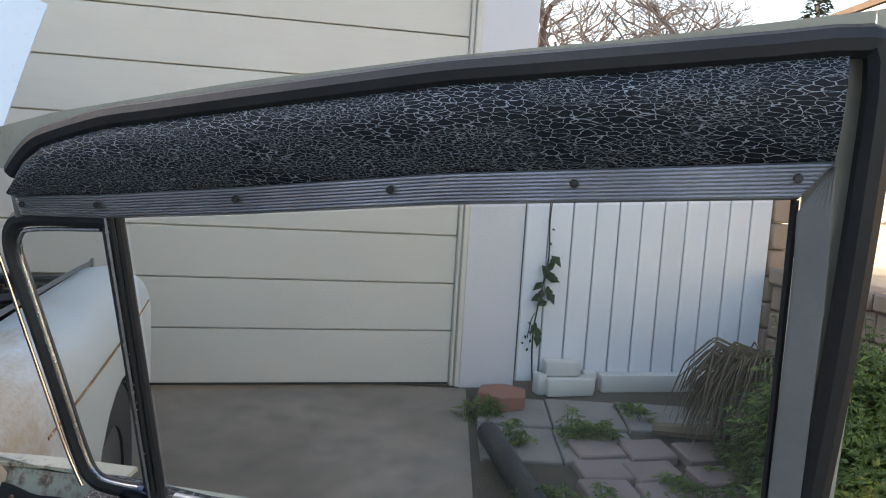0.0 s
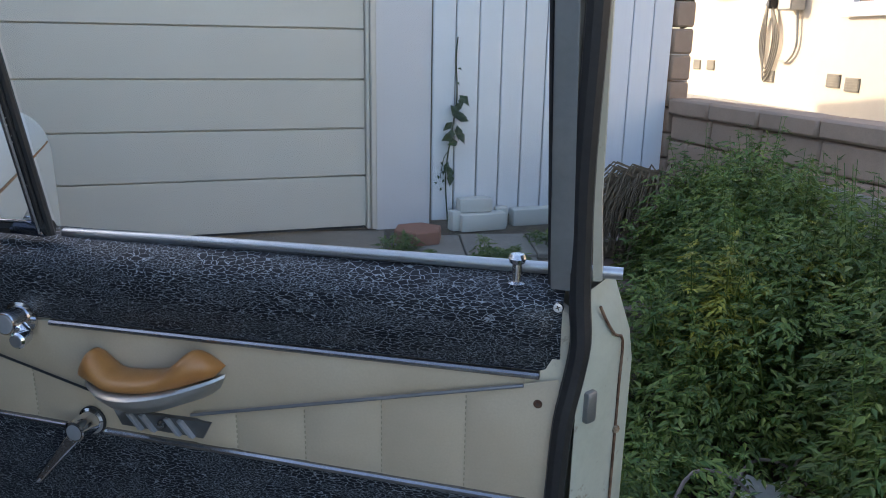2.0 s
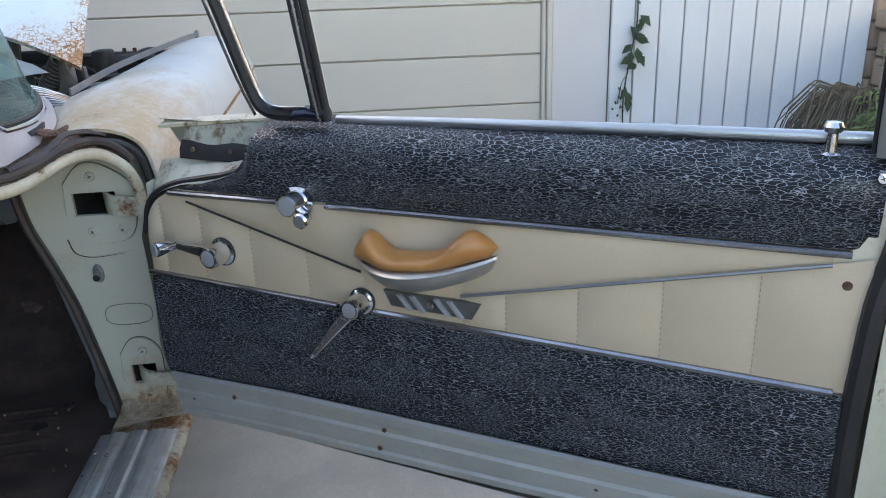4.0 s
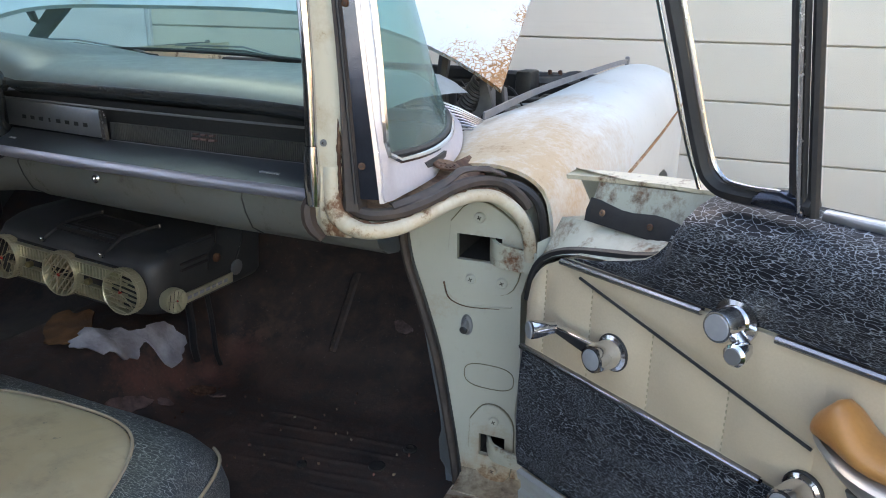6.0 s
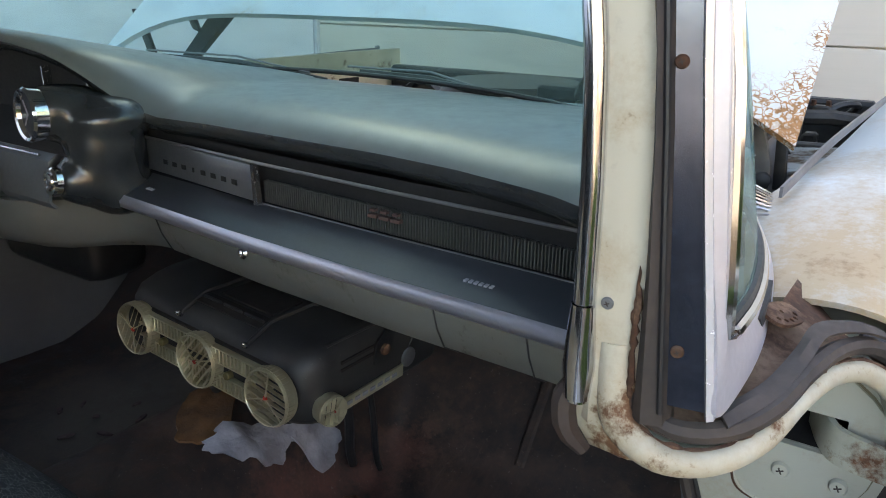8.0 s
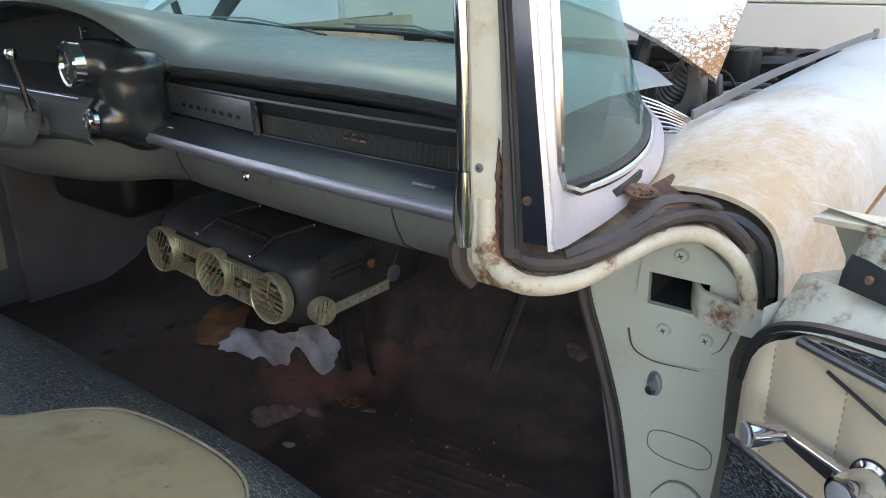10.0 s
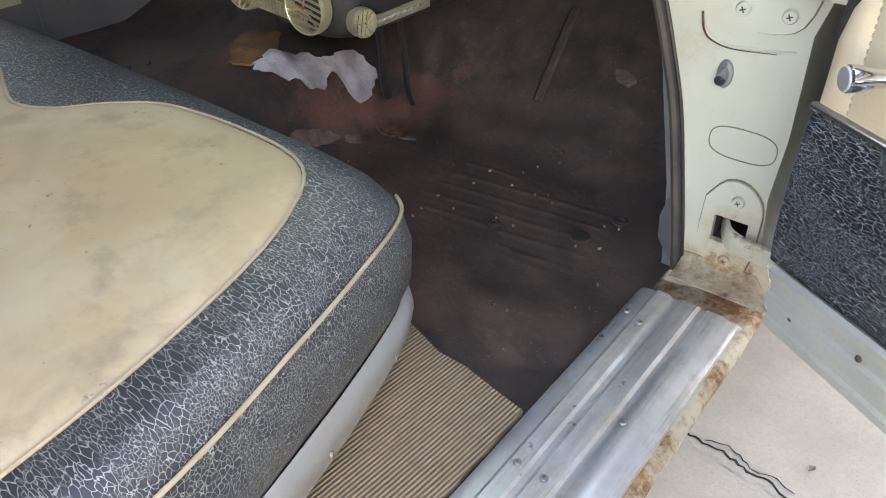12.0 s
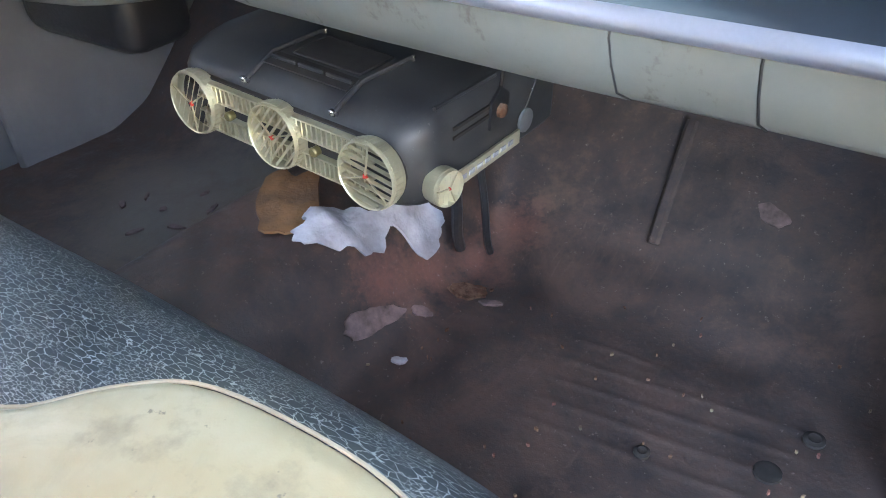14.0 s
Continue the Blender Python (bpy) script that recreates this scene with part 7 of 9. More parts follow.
    part("head_pad", bm, VINYL_BLACK, door, "black crackle vinyl head pad", DOOR)
    # rubber round the head, then the painted outer frame
    us2 = [0.094, 0.11, 0.135, 0.17] + list(np.linspace(0.224, 0.888, 14))
    rub = [on_frame(u, (max(lerp_line(pad_line, u), 1.15) + lerp_line(seal_line, u)) / 2 + 0.001, -0.004) for u in us2]
    rub += [on_frame(0.906, 1.292, -0.004), on_frame(0.909, 1.20, -0.004), on_frame(0.911, 1.05, -0.004), on_frame(0.913, 0.90, -0.004), on_frame(0.918, 0.80, -0.004), dpt(0.922, 0.73, 0.0), dpt(0.926, 0.68, 0.0), dpt(0.920, 0.63, 0.0), dpt(0.912, 0.58, 0.002), dpt(0.908, 0.50, 0.002), dpt(0.906, 0.40, 0.002), dpt(0.908, 0.30, 0.002)]
    part("door_seal", tubed(smooth_line(rub, 3), 0.0125, 9), RUBBER, door, "thick black rubber door seal", DOOR)
    bm = bmesh.new()
    us3 = [-0.02, 0.04, 0.08, 0.12, 0.155] + list(np.linspace(0.2, 0.899, 18))
    a = [on_frame(u, lerp_line(top_line, u), -0.012) for u in us3]
    b = [on_frame(max(u, 0.09) if u > 0.0 else 0.02, max(1.13, lerp_line(seal_line, max(u, 0.094)) - 0.006), -0.012) for u in us3]
    c = [p + Vector((0, 0.045, -0.004)) for p in a]
    sheet(bm, [b, a, c])
    sheet(bm, [[on_frame(0.899, 1.326, -0.012), on_frame(0.914, 1.19, -0.012), on_frame(0.918, 1.0, -0.012), on_frame(0.926, 0.85, -0.012), dpt(0.934, 0.75, -0.012)],
               [on_frame(0.914, 1.330, -0.016), on_frame(0.922, 1.19, -0.016), on_frame(0.927, 1.0, -0.016), on_frame(0.934, 0.85, -0.016), dpt(0.944, 0.75, -0.016)],
               [on_frame(0.914, 1.326, -0.042), on_frame(0.922, 1.19, -0.042), on_frame(0.927, 1.0, -0.042), on_frame(0.934, 0.85, -0.042), dpt(0.944, 0.75, -0.042)]])
    part("outer_frame", bm, rusty("frame_paint", (0.42, 0.405, 0.34), (0.37, 0.355, 0.295), (0.14, 0.07, 0.03), 0.74, 0.84, 12.0, 0.45, dirt=0.3), door, "dull grey-green painted outer frame", DOOR)
    # rear upright
    zs = np.linspace(0.742, 1.215, 14)
    bm = fluted([on_frame(0.889 - 0.026 * max(0, (z - 0.742) / 0.447) if z < 1.19 else 0.863 + (z - 1.19) * 0.75, z, 0.001) for z in zs], [on_frame(0.914 - 0.029 * (z - 0.742) / 0.477, z, 0.005) for z in zs], 6, 0.0007, lift)
    part("window_frame", bm, plain("upright_metal", (0.27, 0.275, 0.28), (0.21, 0.215, 0.22), 120, 7, 0.4, 0.6, 0.12, 0.0004), door, "grey fluted rear window upright", DOOR)
    part("window_channel", tubed([on_frame(0.888, 0.745, -0.008), on_frame(0.862, 1.188, -0.008)], 0.0035, 6), RUBBER, door, m=DOOR)
    # vent window: frame with a round corner, division bar, glass
    def rim(pts, r, mat, name, label=""):
        return part(name, tubed(smooth_line(pts, 6), r, 8), mat, door, label, DOOR)
    o = lambda u, z, w=-0.012: on_frame(u, z, w)
    rim([o(0.224, 0.758), o(0.150, 0.754), o(0.118, 0.760), o(0.104, 0.79), o(0.086, 0.90), o(0.066, 1.02), o(0.060, 1.065), o(0.070, 1.095), o(0.100, 1.107), o(0.206, 1.116)], 0.0105, RUBBER, "vent_seal")
    rim([o(0.195, 0.766, -0.004), o(0.155, 0.764, -0.004), o(0.132, 0.770, -0.004), o(0.118, 0.80, -0.004), o(0.102, 0.90, -0.004), o(0.083, 1.02, -0.004), o(0.078, 1.06, -0.004), o(0.086, 1.084, -0.004), o(0.108, 1.094, -0.004), o(0.196, 1.103, -0.004)], 0.0027, OLD_CHROME, "vent_rim")
    rim([o(0.108, 0.752, 0.0), o(0.094, 0.80, 0.0), o(0.076, 0.90, 0.0), o(0.056, 1.02, 0.0), o(0.048, 1.07, 0.0)], 0.0022, CHROME, "vent_rim")
    for u0, w0, r0 in ((0.206, -0.012, 0.0065), (0.216, -0.006, 0.0035), (0.224, -0.010, 0.0055)):
        part("division_bar", tubed([on_frame(u0, 0.748, w0), on_frame(u0 - 0.004, 0.93, w0), on_frame(u0 - 0.008, 1.12, w0)], r0, 8), RUBBER, door, "black division bar of the vent window", DOOR)
    part("division_trim", tubed([on_frame(0.2155, 0.748, 0.0), on_frame(0.2075, 1.12, 0.0)], 0.0026, 6), OLD_CHROME, door, m=DOOR)
    part("vent_latch", slabbed([dpt(0.166, 0.748, 0.006), dpt(0.168, 0.757, 0.006), dpt(0.176, 0.765, 0.006), dpt(0.196, 0.768, 0.006), dpt(0.212, 0.764, 0.006), dpt(0.219, 0.754, 0.006), dpt(0.219, 0.746, 0.006)], (0, 0.022, 0), 0.005, 2), DARK_BRIGHT, door, m=DOOR)
    g = part("vent_glass", slabbed([o(0.118, 0.765), o(0.20, 0.765), o(0.196, 1.108), o(0.10, 1.10), o(0.072, 1.07), o(0.082, 1.0)], (0, 0.004, 0)), GLASS_CLEAR, door, "clear vent glass", DOOR, False)
    g2 = part("window_glass", slabbed([on_frame(0.226, 0.752, -0.02), on_frame(0.884, 0.752, -0.02), on_frame(0.862, 1.186, -0.02), on_frame(0.579, 1.160, -0.02), on_frame(0.218, 1.115, -0.02)], (0, 0.004, 0)), GLASS_CLEAR, door, "dusty clear door glass", DOOR, False)
    g.visible_shadow = g2.visible_shadow = False
    # painted backing behind pad and upright
    back = [on_frame(0.10, 1.12, -0.022), on_frame(0.22, 1.122, -0.022), on_frame(0.579, 1.168, -0.022), on_frame(0.868, 1.194, -0.022), on_frame(0.890, 0.78, -0.022), dpt(0.894, 0.74, -0.022), dpt(0.930, 0.74, -0.022), on_frame(0.920, 1.0, -0.022), on_frame(0.905, 1.315, -0.022)]
    back += [on_frame(u, lerp_line(seal_line, u), -0.022) for u in (0.8, 0.575, 0.36, 0.224, 0.135)]
    part("frame_backing", slabbed(back, (0, 0.012, 0)), rusty("backing_paint", (0.46, 0.44, 0.36), (0.40, 0.38, 0.31), (0.16, 0.08, 0.04), 0.72, 0.84, 10.0, 0.5, dirt=0.3), door, m=DOOR, smooth=False)
    # small corner fitting at the front of the head
    part("corner_fitting", slabbed([on_frame(0.085, 1.105), on_frame(0.105, 1.110), on_frame(0.100, 1.140), on_frame(0.084, 1.135)], (0, 0.02, 0), 0.004), DULL_METAL, door, m=DOOR)
    for u, z in ((0.03, 1.175), (0.05, 1.19)):
        screw("screw", on_frame(u, z, -0.010), (0, -1, 0), door, 0.006, RUST, DOOR)
    # lock knob, screws, rear striker
    part("lock_knob", lathed([(0.010, 0), (0.011, 0.002), (0.006, 0.004), (0.0055, 0.024), (0.009, 0.026), (0.0105, 0.031), (0.008, 0.036), (0, 0.037)], 16, Matrix.Translation(dpt(0.848, 0.738, -0.014))), OLD_CHROME, door, m=DOOR)
    screw("screw", dpt(0.899, 0.722, 0.006), (0, -1, 0.1), door, 0.0065, CHROME, DOOR)
    screw("screw", dpt(0.882, 0.600, 0.003), (0, -1, 0), door, 0.0055, RUST, DOOR)
    fs = facing(dpt(0.941, 0.592, -0.022), (0.80, -0.60, 0)) @ Matrix.Rotation(radians(90), 4, 'X')
    striker = part("striker", boxed(-0.0085, 0.0085, -0.010, 0.004, -0.020, 0.020, 0.003, 2, fs), DULL_METAL, door, "worn metal lock striker", DOOR)
    part("striker_jaw", boxed(-0.0092, 0.0092, -0.013, -0.004, -0.003, 0.016, 0.002, 2, fs), RUST, striker, m=DOOR)
    part("rear_weld", tubed(smooth_line([dpt(0.944, 0.715, -0.030), dpt(0.952, 0.695, -0.039), dpt(0.962, 0.675, -0.052), dpt(0.972, 0.660, -0.073), dpt(0.972, 0.60, -0.075), dpt(0.972, 0.50, -0.075), dpt(0.972, 0.30, -0.075)], 3), 0.0019, 5), RUST, door, "rusty seam down the rear edge", DOOR)
    part("edge_bolt", lathed([(0.006, 0), (0.005, 0.003), (0, 0.004)], 8, facing(dpt(0.972, 0.54, -0.075), (0.80, -0.60, 0))), ROCKER_PAINT, door, m=DOOR)

    # -- armrest --
    n = 26
    def arm_rim(f):
        return 0.558 + 0.026 * f - 0.005 * (1 - (2 * f - 1) ** 2)
    def arm_sec(f):
        """Centre and radii of the padded grip, f from the front end to the rear."""
        u = 0.266 + 0.212 * f
        nub = math.exp(-((f - 0.15) / 0.105) ** 2) + 0.90 * math.exp(-((f - 0.86) / 0.125) ** 2)
        top = 0.019 + 0.033 * nub
        reach = 0.027 * math.sin(math.pi * min(1, max(0, f))) ** 0.45 + 0.004
        return u, arm_rim(f) + top / 2 - 0.001, reach, top / 2 + 0.002
    bm = bmesh.new()
    rows = []
    for i in range(n + 1):
        f = i / n
        u, z, reach, hgt = arm_sec(f)
        e = max(0.05, math.sin(math.pi * f) ** 0.22)
        rows.append([dpt(u, z + hgt * e * math.sin(a), 0.004 + reach + reach * 0.98 * math.cos(a)) for a in (2 * math.pi * k / 16 for k in range(16))])
    sheet(bm, rows, 0.0, True)
    bm.verts.ensure_lookup_table()
    bm.faces.new(bm.verts[:16])
    bm.faces.new(bm.verts[-16:][::-1])
    part("armrest", bm, LEATHER_TAN, door, "tan leather padded armrest", DOOR, angle=60)
    bm = bmesh.new()
    rows = []
    for i in range(n + 1):
        f = i / n
        u, z, reach, hgt = arm_sec(f)
        e = max(0.05, math.sin(math.pi * f) ** 0.4)
        zz = arm_rim(f)
        rows.append([dpt(u, zz, 0.001), dpt(u, zz + 0.001, 0.006 + reach * 2.04 * e), dpt(u, zz - 0.003, 0.009 + reach * 2.10 * e), dpt(u, zz - 0.012 * e, 0.007 + reach * 2.0 * e), dpt(u + 0.004 * (1 - 2 * f), zz - 0.030 * e, 0.004 + reach * 1.5 * e), dpt(u, zz - 0.042 * e, 0.001)])
    sheet(bm, rows)
    part("armrest_base", bm, plain("satin_metal", (0.46, 0.45, 0.43), (0.38, 0.37, 0.35), 160, 9, 0.34, 0.7, 0.08, 0.0004, 0.1), door, "bright metal armrest base", DOOR, angle=50)
    # emblem plate with slanted ribs
    bm = bmesh.new()
    slab(bm, [dpt(0.304, 0.513, 0.010), dpt(0.316, 0.490, 0.010), dpt(0.440, 0.488, 0.010), dpt(0.454, 0.513, 0.010)], (0, 0.008, 0), 0.0015)
    em = part("emblem_plate", bm, GRILLE_RIB_DARK, door, "ribbed metal emblem plate below the armrest", DOOR)
    for u in (0.338, 0.358, 0.396, 0.416):
        s = 0.010
        part("rib", slabbed([dpt(u - s, 0.512, 0.017), dpt(u - s + 0.006, 0.512, 0.017), dpt(u + s + 0.004, 0.490, 0.017), dpt(u + s - 0.002, 0.490, 0.017)], (0, 0.007, 0), 0.001), SATIN_GREY, em, m=DOOR)
    part("crest", lathed([(0.007, 0), (0.006, 0.004), (0, 0.006)], 12, facing(dpt(0.380, 0.501, 0.010), (0, -1, 0))), OLD_CHROME, em, m=DOOR)
    # cranks and latch handle
    def crank(name, hub, tip, knob, r=0.019):
        bm = bmesh.new()
        f = facing(dpt(*hub, 0.006), (0, -1, 0))
        lathe(bm, [(r * 1.25, 0), (r * 1.25, 0.003), (r * 1.02, 0.005), (r * 1.0, 0.030), (r * 0.94, 0.036), (r * 0.74, 0.037), (r * 0.72, 0.034), (0, 0.034)], 28, f)
        a, b = dpt(*hub, 0.028), dpt(*tip, 0.034)
        d = (b - a).normalized()
        s = Vector((-d.z, 0, d.x))
        wdt = 0.0078
        slab(bm, [a + d * r * 0.6 + s * wdt * 1.25, a + d * r * 0.6 - s * wdt * 1.25, b - s * wdt * 0.62, b + d * 0.006, b + s * wdt * 0.62], (0, 0.008, 0), 0.002)
        if knob:
            lathe(bm, [(0.008, 0), (0.0085, 0.008), (0.0115, 0.024), (0.012, 0.032), (0.009, 0.035), (0, 0.034)], 20, facing(b + Vector((0, 0.004, 0)), (-0.35, -1, 0)))
        part(name, bm, CHROME, door, "chrome crank handle", DOOR)
        if knob:
            part("knob_cap", lathed([(0.0112, 0.0342), (0.0100, 0.0358), (0, 0.0364)], 20, facing(b + Vector((0, 0.004, 0)), (-0.35, -1, 0))), SATIN_GREY, door, m=DOOR)
        lift_ = Vector((0, 0.0012, 0))
        inlay = [a + d * r * 1.25 + s * wdt * 0.78 - lift_, a + d * r * 1.25 - s * wdt * 0.78 - lift_, b - d * 0.006 - s * wdt * 0.36 - lift_, b - d * 0.006 + s * wdt * 0.36 - lift_]
        part("crank_inlay", slabbed(inlay, (0, 0.004, 0)), BLACK if knob else OLD_CHROME, door, m=DOOR)
        part("crank_ring", lathed([(r * 0.80, 0.0362), (r * 0.79, 0.0376), (r * 0.74, 0.0376), (r * 0.73, 0.0345)], 28, f), RUBBER, door, m=DOOR)
        part("crank_cap", lathed([(r * 0.74, 0.0345), (r * 0.71, 0.0385), (r * 0.4, 0.0395), (0, 0.0397)], 28, f), SATIN_GREY, door, m=DOOR)
        part("crank_base", lathed([(r * 1.34, -0.002), (r * 1.34, 0.0015), (r * 1.26, 0.0025)], 28, f), RUBBER, door, m=DOOR)
    crank("vent_crank", (0.018, 0.535), (-0.058, 0.545), True, 0.0175)
    crank("window_crank", (0.266, 0.488), (0.187, 0.396), False, 0.0155)
    bm = bmesh.new()
    f = facing(dpt(0.173, 0.632, 0.006), (0, -1, 0))
    lathe(bm, [(0.024, 0), (0.024, 0.004), (0.017, 0.006), (0.017, 0.030), (0.0155, 0.034), (0.012, 0.034), (0, 0.033)], 26, f)
    a, b = dpt(0.181, 0.626, 0.022), dpt(0.201, 0.617, 0.030)
    tube(bm, [a, b], [0.009, 0.007], 10)
    lathe(bm, [(0.008, 0), (0.0105, 0.010), (0.0115, 0.020), (0.009, 0.023), (0, 0.022)], 18, facing(b - Vector((0, 0.002, 0)), (0.1, -1, 0)))
    part("latch_handle", bm, CHROME, door, "chrome door latch handle", DOOR)
    part("latch_cap", lathed([(0.0135, 0.0335), (0.0130, 0.0352), (0, 0.0356)], 24, f), SATIN_GREY, door, m=DOOR)
    part("latch_cap", lathed([(0.0085, 0.0225), (0.0080, 0.0240), (0, 0.0243)], 20, facing(b - Vector((0, 0.002, 0)), (0.1, -1, 0))), DULL_METAL, door, m=DOOR)


build_door()


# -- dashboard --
# Same silver as the edge; the dark it reflects is put into the colour.
LEDGE_TOP = plain("silver_dark_reflection", (0.085, 0.092, 0.108), (0.066, 0.072, 0.086), 260, 6, 0.34, 0.4, 0.04, 0.0004, 0.08)
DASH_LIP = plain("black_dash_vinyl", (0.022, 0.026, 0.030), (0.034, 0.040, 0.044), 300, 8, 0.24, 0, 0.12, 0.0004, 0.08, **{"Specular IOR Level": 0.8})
DASH_Y = [(-1.72, -0.16), (-1.3, -0.16), (-1.12, -0.12), (-1.06, -0.045), (-0.99, -0.006), (-0.85, -0.019), (-0.69, -0.035), (-0.46, -0.049), (-0.28, -0.055), (-0.13, -0.062)]
PAD_Y = [(-1.72, -0.21), (-1.3, -0.21), (-1.12, -0.16), (-1.05, -0.05), (-0.95, -0.008), (-0.82, -0.002), (-0.5, -0.014), (-0.38, -0.030), (-0.28, -0.056), (-0.13, -0.105)]


def dash_y(x):
    return lerp_line(DASH_Y, x)


GRILLE_RIB = plain("dark_grille_metal", (0.13, 0.135, 0.135), (0.095, 0.098, 0.098), 150, 9, 0.35, 0.5)


def build_dash():
    xs = list(np.linspace(-0.135, -1.70, 46))
    def loft(prof, x_list=xs):
        bm = bmesh.new()
        sheet(bm, [[prof(x)[k] for k in range(len(prof(x)))] for x in x_list])
        return bm
    hood_y = [(-1.70, -0.13), (-1.37, -0.14), (-1.27, -0.12), (-1.16, -0.10), (-1.0, -0.08), (-0.90, -0.07)]
    hood_z = [(-1.70, 0.845), (-1.50, 0.875), (-1.37, 0.888), (-1.27, 0.902), (-1.16, 0.895), (-1.08, 0.882), (-1.0, 0.860), (-0.90, 0.83)]
    def pad(x):
        """One cross-section of the pad, which rises at the driver's side to the hood over the instruments."""
        y = lerp_line(PAD_Y, x) + 0.036
        back = 0.395 - 0.55 * max(0, abs(x - MID) - 0.45) ** 1.5
        end = max(0.0, 1 - (-0.135 - x) / 0.10)
        d = 0.030 * end * end
        low = [(back, 0.806 - d), (back - 0.08, 0.812 - d), (y + 0.14, 0.818 - d), (y + 0.04, 0.812 - d), (y - 0.012, 0.800 - d), (y - 0.034, 0.782 - d), (y - 0.036, 0.768 - d), (y - 0.022, 0.756 - d), (y + 0.028, 0.752 - d)]
        h = max(0.0, min(1.0, (-0.945 - x) / 0.075))
        h = h * h * (3 - 2 * h)
        if h:
            e, t = lerp_line(hood_y, x), lerp_line(hood_z, x)
            high = [(back, 0.812), (back - 0.08, 0.828), (e + 0.15, t - 0.016), (e + 0.06, t + 0.001), (e + 0.006, t), (e - 0.002, t - 0.008), (e + 0.006, t - 0.020), (e + 0.06, t - 0.024), (e + 0.14, t - 0.034)]
            low = [(a[0] + (b[0] - a[0]) * h, a[1] + (b[1] - a[1]) * h) for a, b in zip(low, high)]
        return [Vector((x, b, c)) for b, c in low]
    xs = list(np.linspace(-0.135, -0.93, 30)) + list(np.linspace(-0.945, -1.03, 10)) + list(np.linspace(-1.06, -1.70, 16))
    # Pad top takes the colour with the painted reflection, the lip stays black.
    dash = part("dashboard", loft(lambda x: pad(x)[:6]), DASH_PAD, car, "padded dashboard, sky reflection painted grey-green on its top", CAR, angle=70)
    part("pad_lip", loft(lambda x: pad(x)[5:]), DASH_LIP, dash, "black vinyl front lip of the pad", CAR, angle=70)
    xr = list(np.linspace(-0.135, -1.0, 30))
    def face(x):
        y = dash_y(x)
        return [Vector((x, y + 0.030, 0.756)), Vector((x, y + 0.034, 0.72)), Vector((x, y + 0.030, 0.686)), Vector((x, y - 0.004, 0.684))]
    part("grille_back", loft(face, xr), DASH_DARK, dash, m=CAR)
    bm = bmesh.new()
    for x in np.arange(-0.70, -0.14, 0.0042):
        y = dash_y(x)
        box(bm, x - 0.0008, x + 0.0008, y + 0.020, y + 0.029, 0.690, 0.720)
    tagged(part("ribbed_grille", bm, GRILLE_RIB, dash, "fine upright grille ribs", CAR, False), kind="stuff")
    part("grille_edge", tubed([Vector((x, dash_y(x) + 0.012, 0.689)) for x in np.linspace(-0.14, -0.70, 16)], 0.0022, 6), DULL_METAL, dash, m=CAR)
    part("grille_edge", tubed([Vector((x, dash_y(x) + 0.004, 0.748)) for x in np.linspace(-0.14, -0.98, 22)], 0.0022, 6), DULL_METAL, dash, m=CAR)
    # name plate: plain bars stand for the lettering
    pl = [Vector((-0.985, dash_y(-0.985) + 0.012, 0)), Vector((-0.700, dash_y(-0.70) + 0.001, 0))]
    d = (pl[1] - pl[0])
    n_ = Vector((d.y, -d.x, 0)).normalized()
    z0, z1 = 0.694, 0.744
    part("name_plate", slabbed([pl[0] + Vector((0, 0, z0)), pl[1] + Vector((0, 0, z0)), pl[1] + Vector((0, 0, z1)), pl[0] + Vector((0, 0, z1))], -n_ * 0.006, 0.0015), plain("plate_metal", (0.30, 0.31, 0.33), (0.24, 0.25, 0.27), 200, 10, 0.35, 0.8), dash, "brushed metal name plate", CAR)
    part("plate_end", slabbed([pl[1] + n_ * 0.002 + Vector((0, 0, z0 - .004)), pl[1] + n_ * 0.002 + d.normalized() * 0.010 + Vector((0, 0, z0 - .004)), pl[1] + n_ * 0.002 + d.normalized() * 0.004 + Vector((0, 0, z1 + .003)), pl[1] + n_ * 0.002 + d.normalized() * -0.003 + Vector((0, 0, z1 + .003))], -n_ * 0.008), OLD_CHROME, dash, m=CAR)
    for k in range(8):
        c = pl[0] + d * (0.20 + 0.092 * k) + n_ * 0.0005
        t = d.normalized()
        hw = 0.0056 if k != 3 else 0.002
        bm = slabbed([c - t * hw + Vector((0, 0, 0.7105)), c + t * hw + Vector((0, 0, 0.7105)), c + t * hw + Vector((0, 0, 0.7175)), c - t * hw + Vector((0, 0, 0.7175))], n_ * 0.0012)
        part("letter_bar", bm, BLACK, dash, m=CAR, smooth=False)
    # silver ledge
    def ledge(x):
        y = dash_y(x)
        return [Vector((x, y + 0.010, 0.690)), Vector((x, y - 0.030, 0.678)), Vector((x, y - 0.053, 0.669)), Vector((x, y - 0.060, 0.660)), Vector((x, y - 0.057, 0.650)), Vector((x, y - 0.020, 0.645))]
    part("silver_ledge", loft(lambda x: ledge(x)[:3], xr), LEDGE_TOP, dash, "silver ledge across the dash, dark reflection painted in", CAR, angle=70)
    part("ledge_edge", loft(lambda x: ledge(x)[2:], xr), DASH_SILVER, dash, "rounded front edge of the ledge, highlight painted in", CAR, angle=70)
    for x0, n in ((-0.33, 6), (-0.93, 3)):
        for k in range(n):
            x = x0 + 0.0065 * k
            part("letter_bar", boxed(x, x + 0.004, dash_y(x) - 0.030, dash_y(x) - 0.022, 0.677, 0.680), PALE_PADDING, dash, m=CAR, smooth=False)
    bm = bmesh.new()
    for k in range(3):
        x = -0.50 + 0.018 * k
        box(bm, x, x + 0.014, dash_y(x) + 0.012, dash_y(x) + 0.019, 0.708, 0.712)
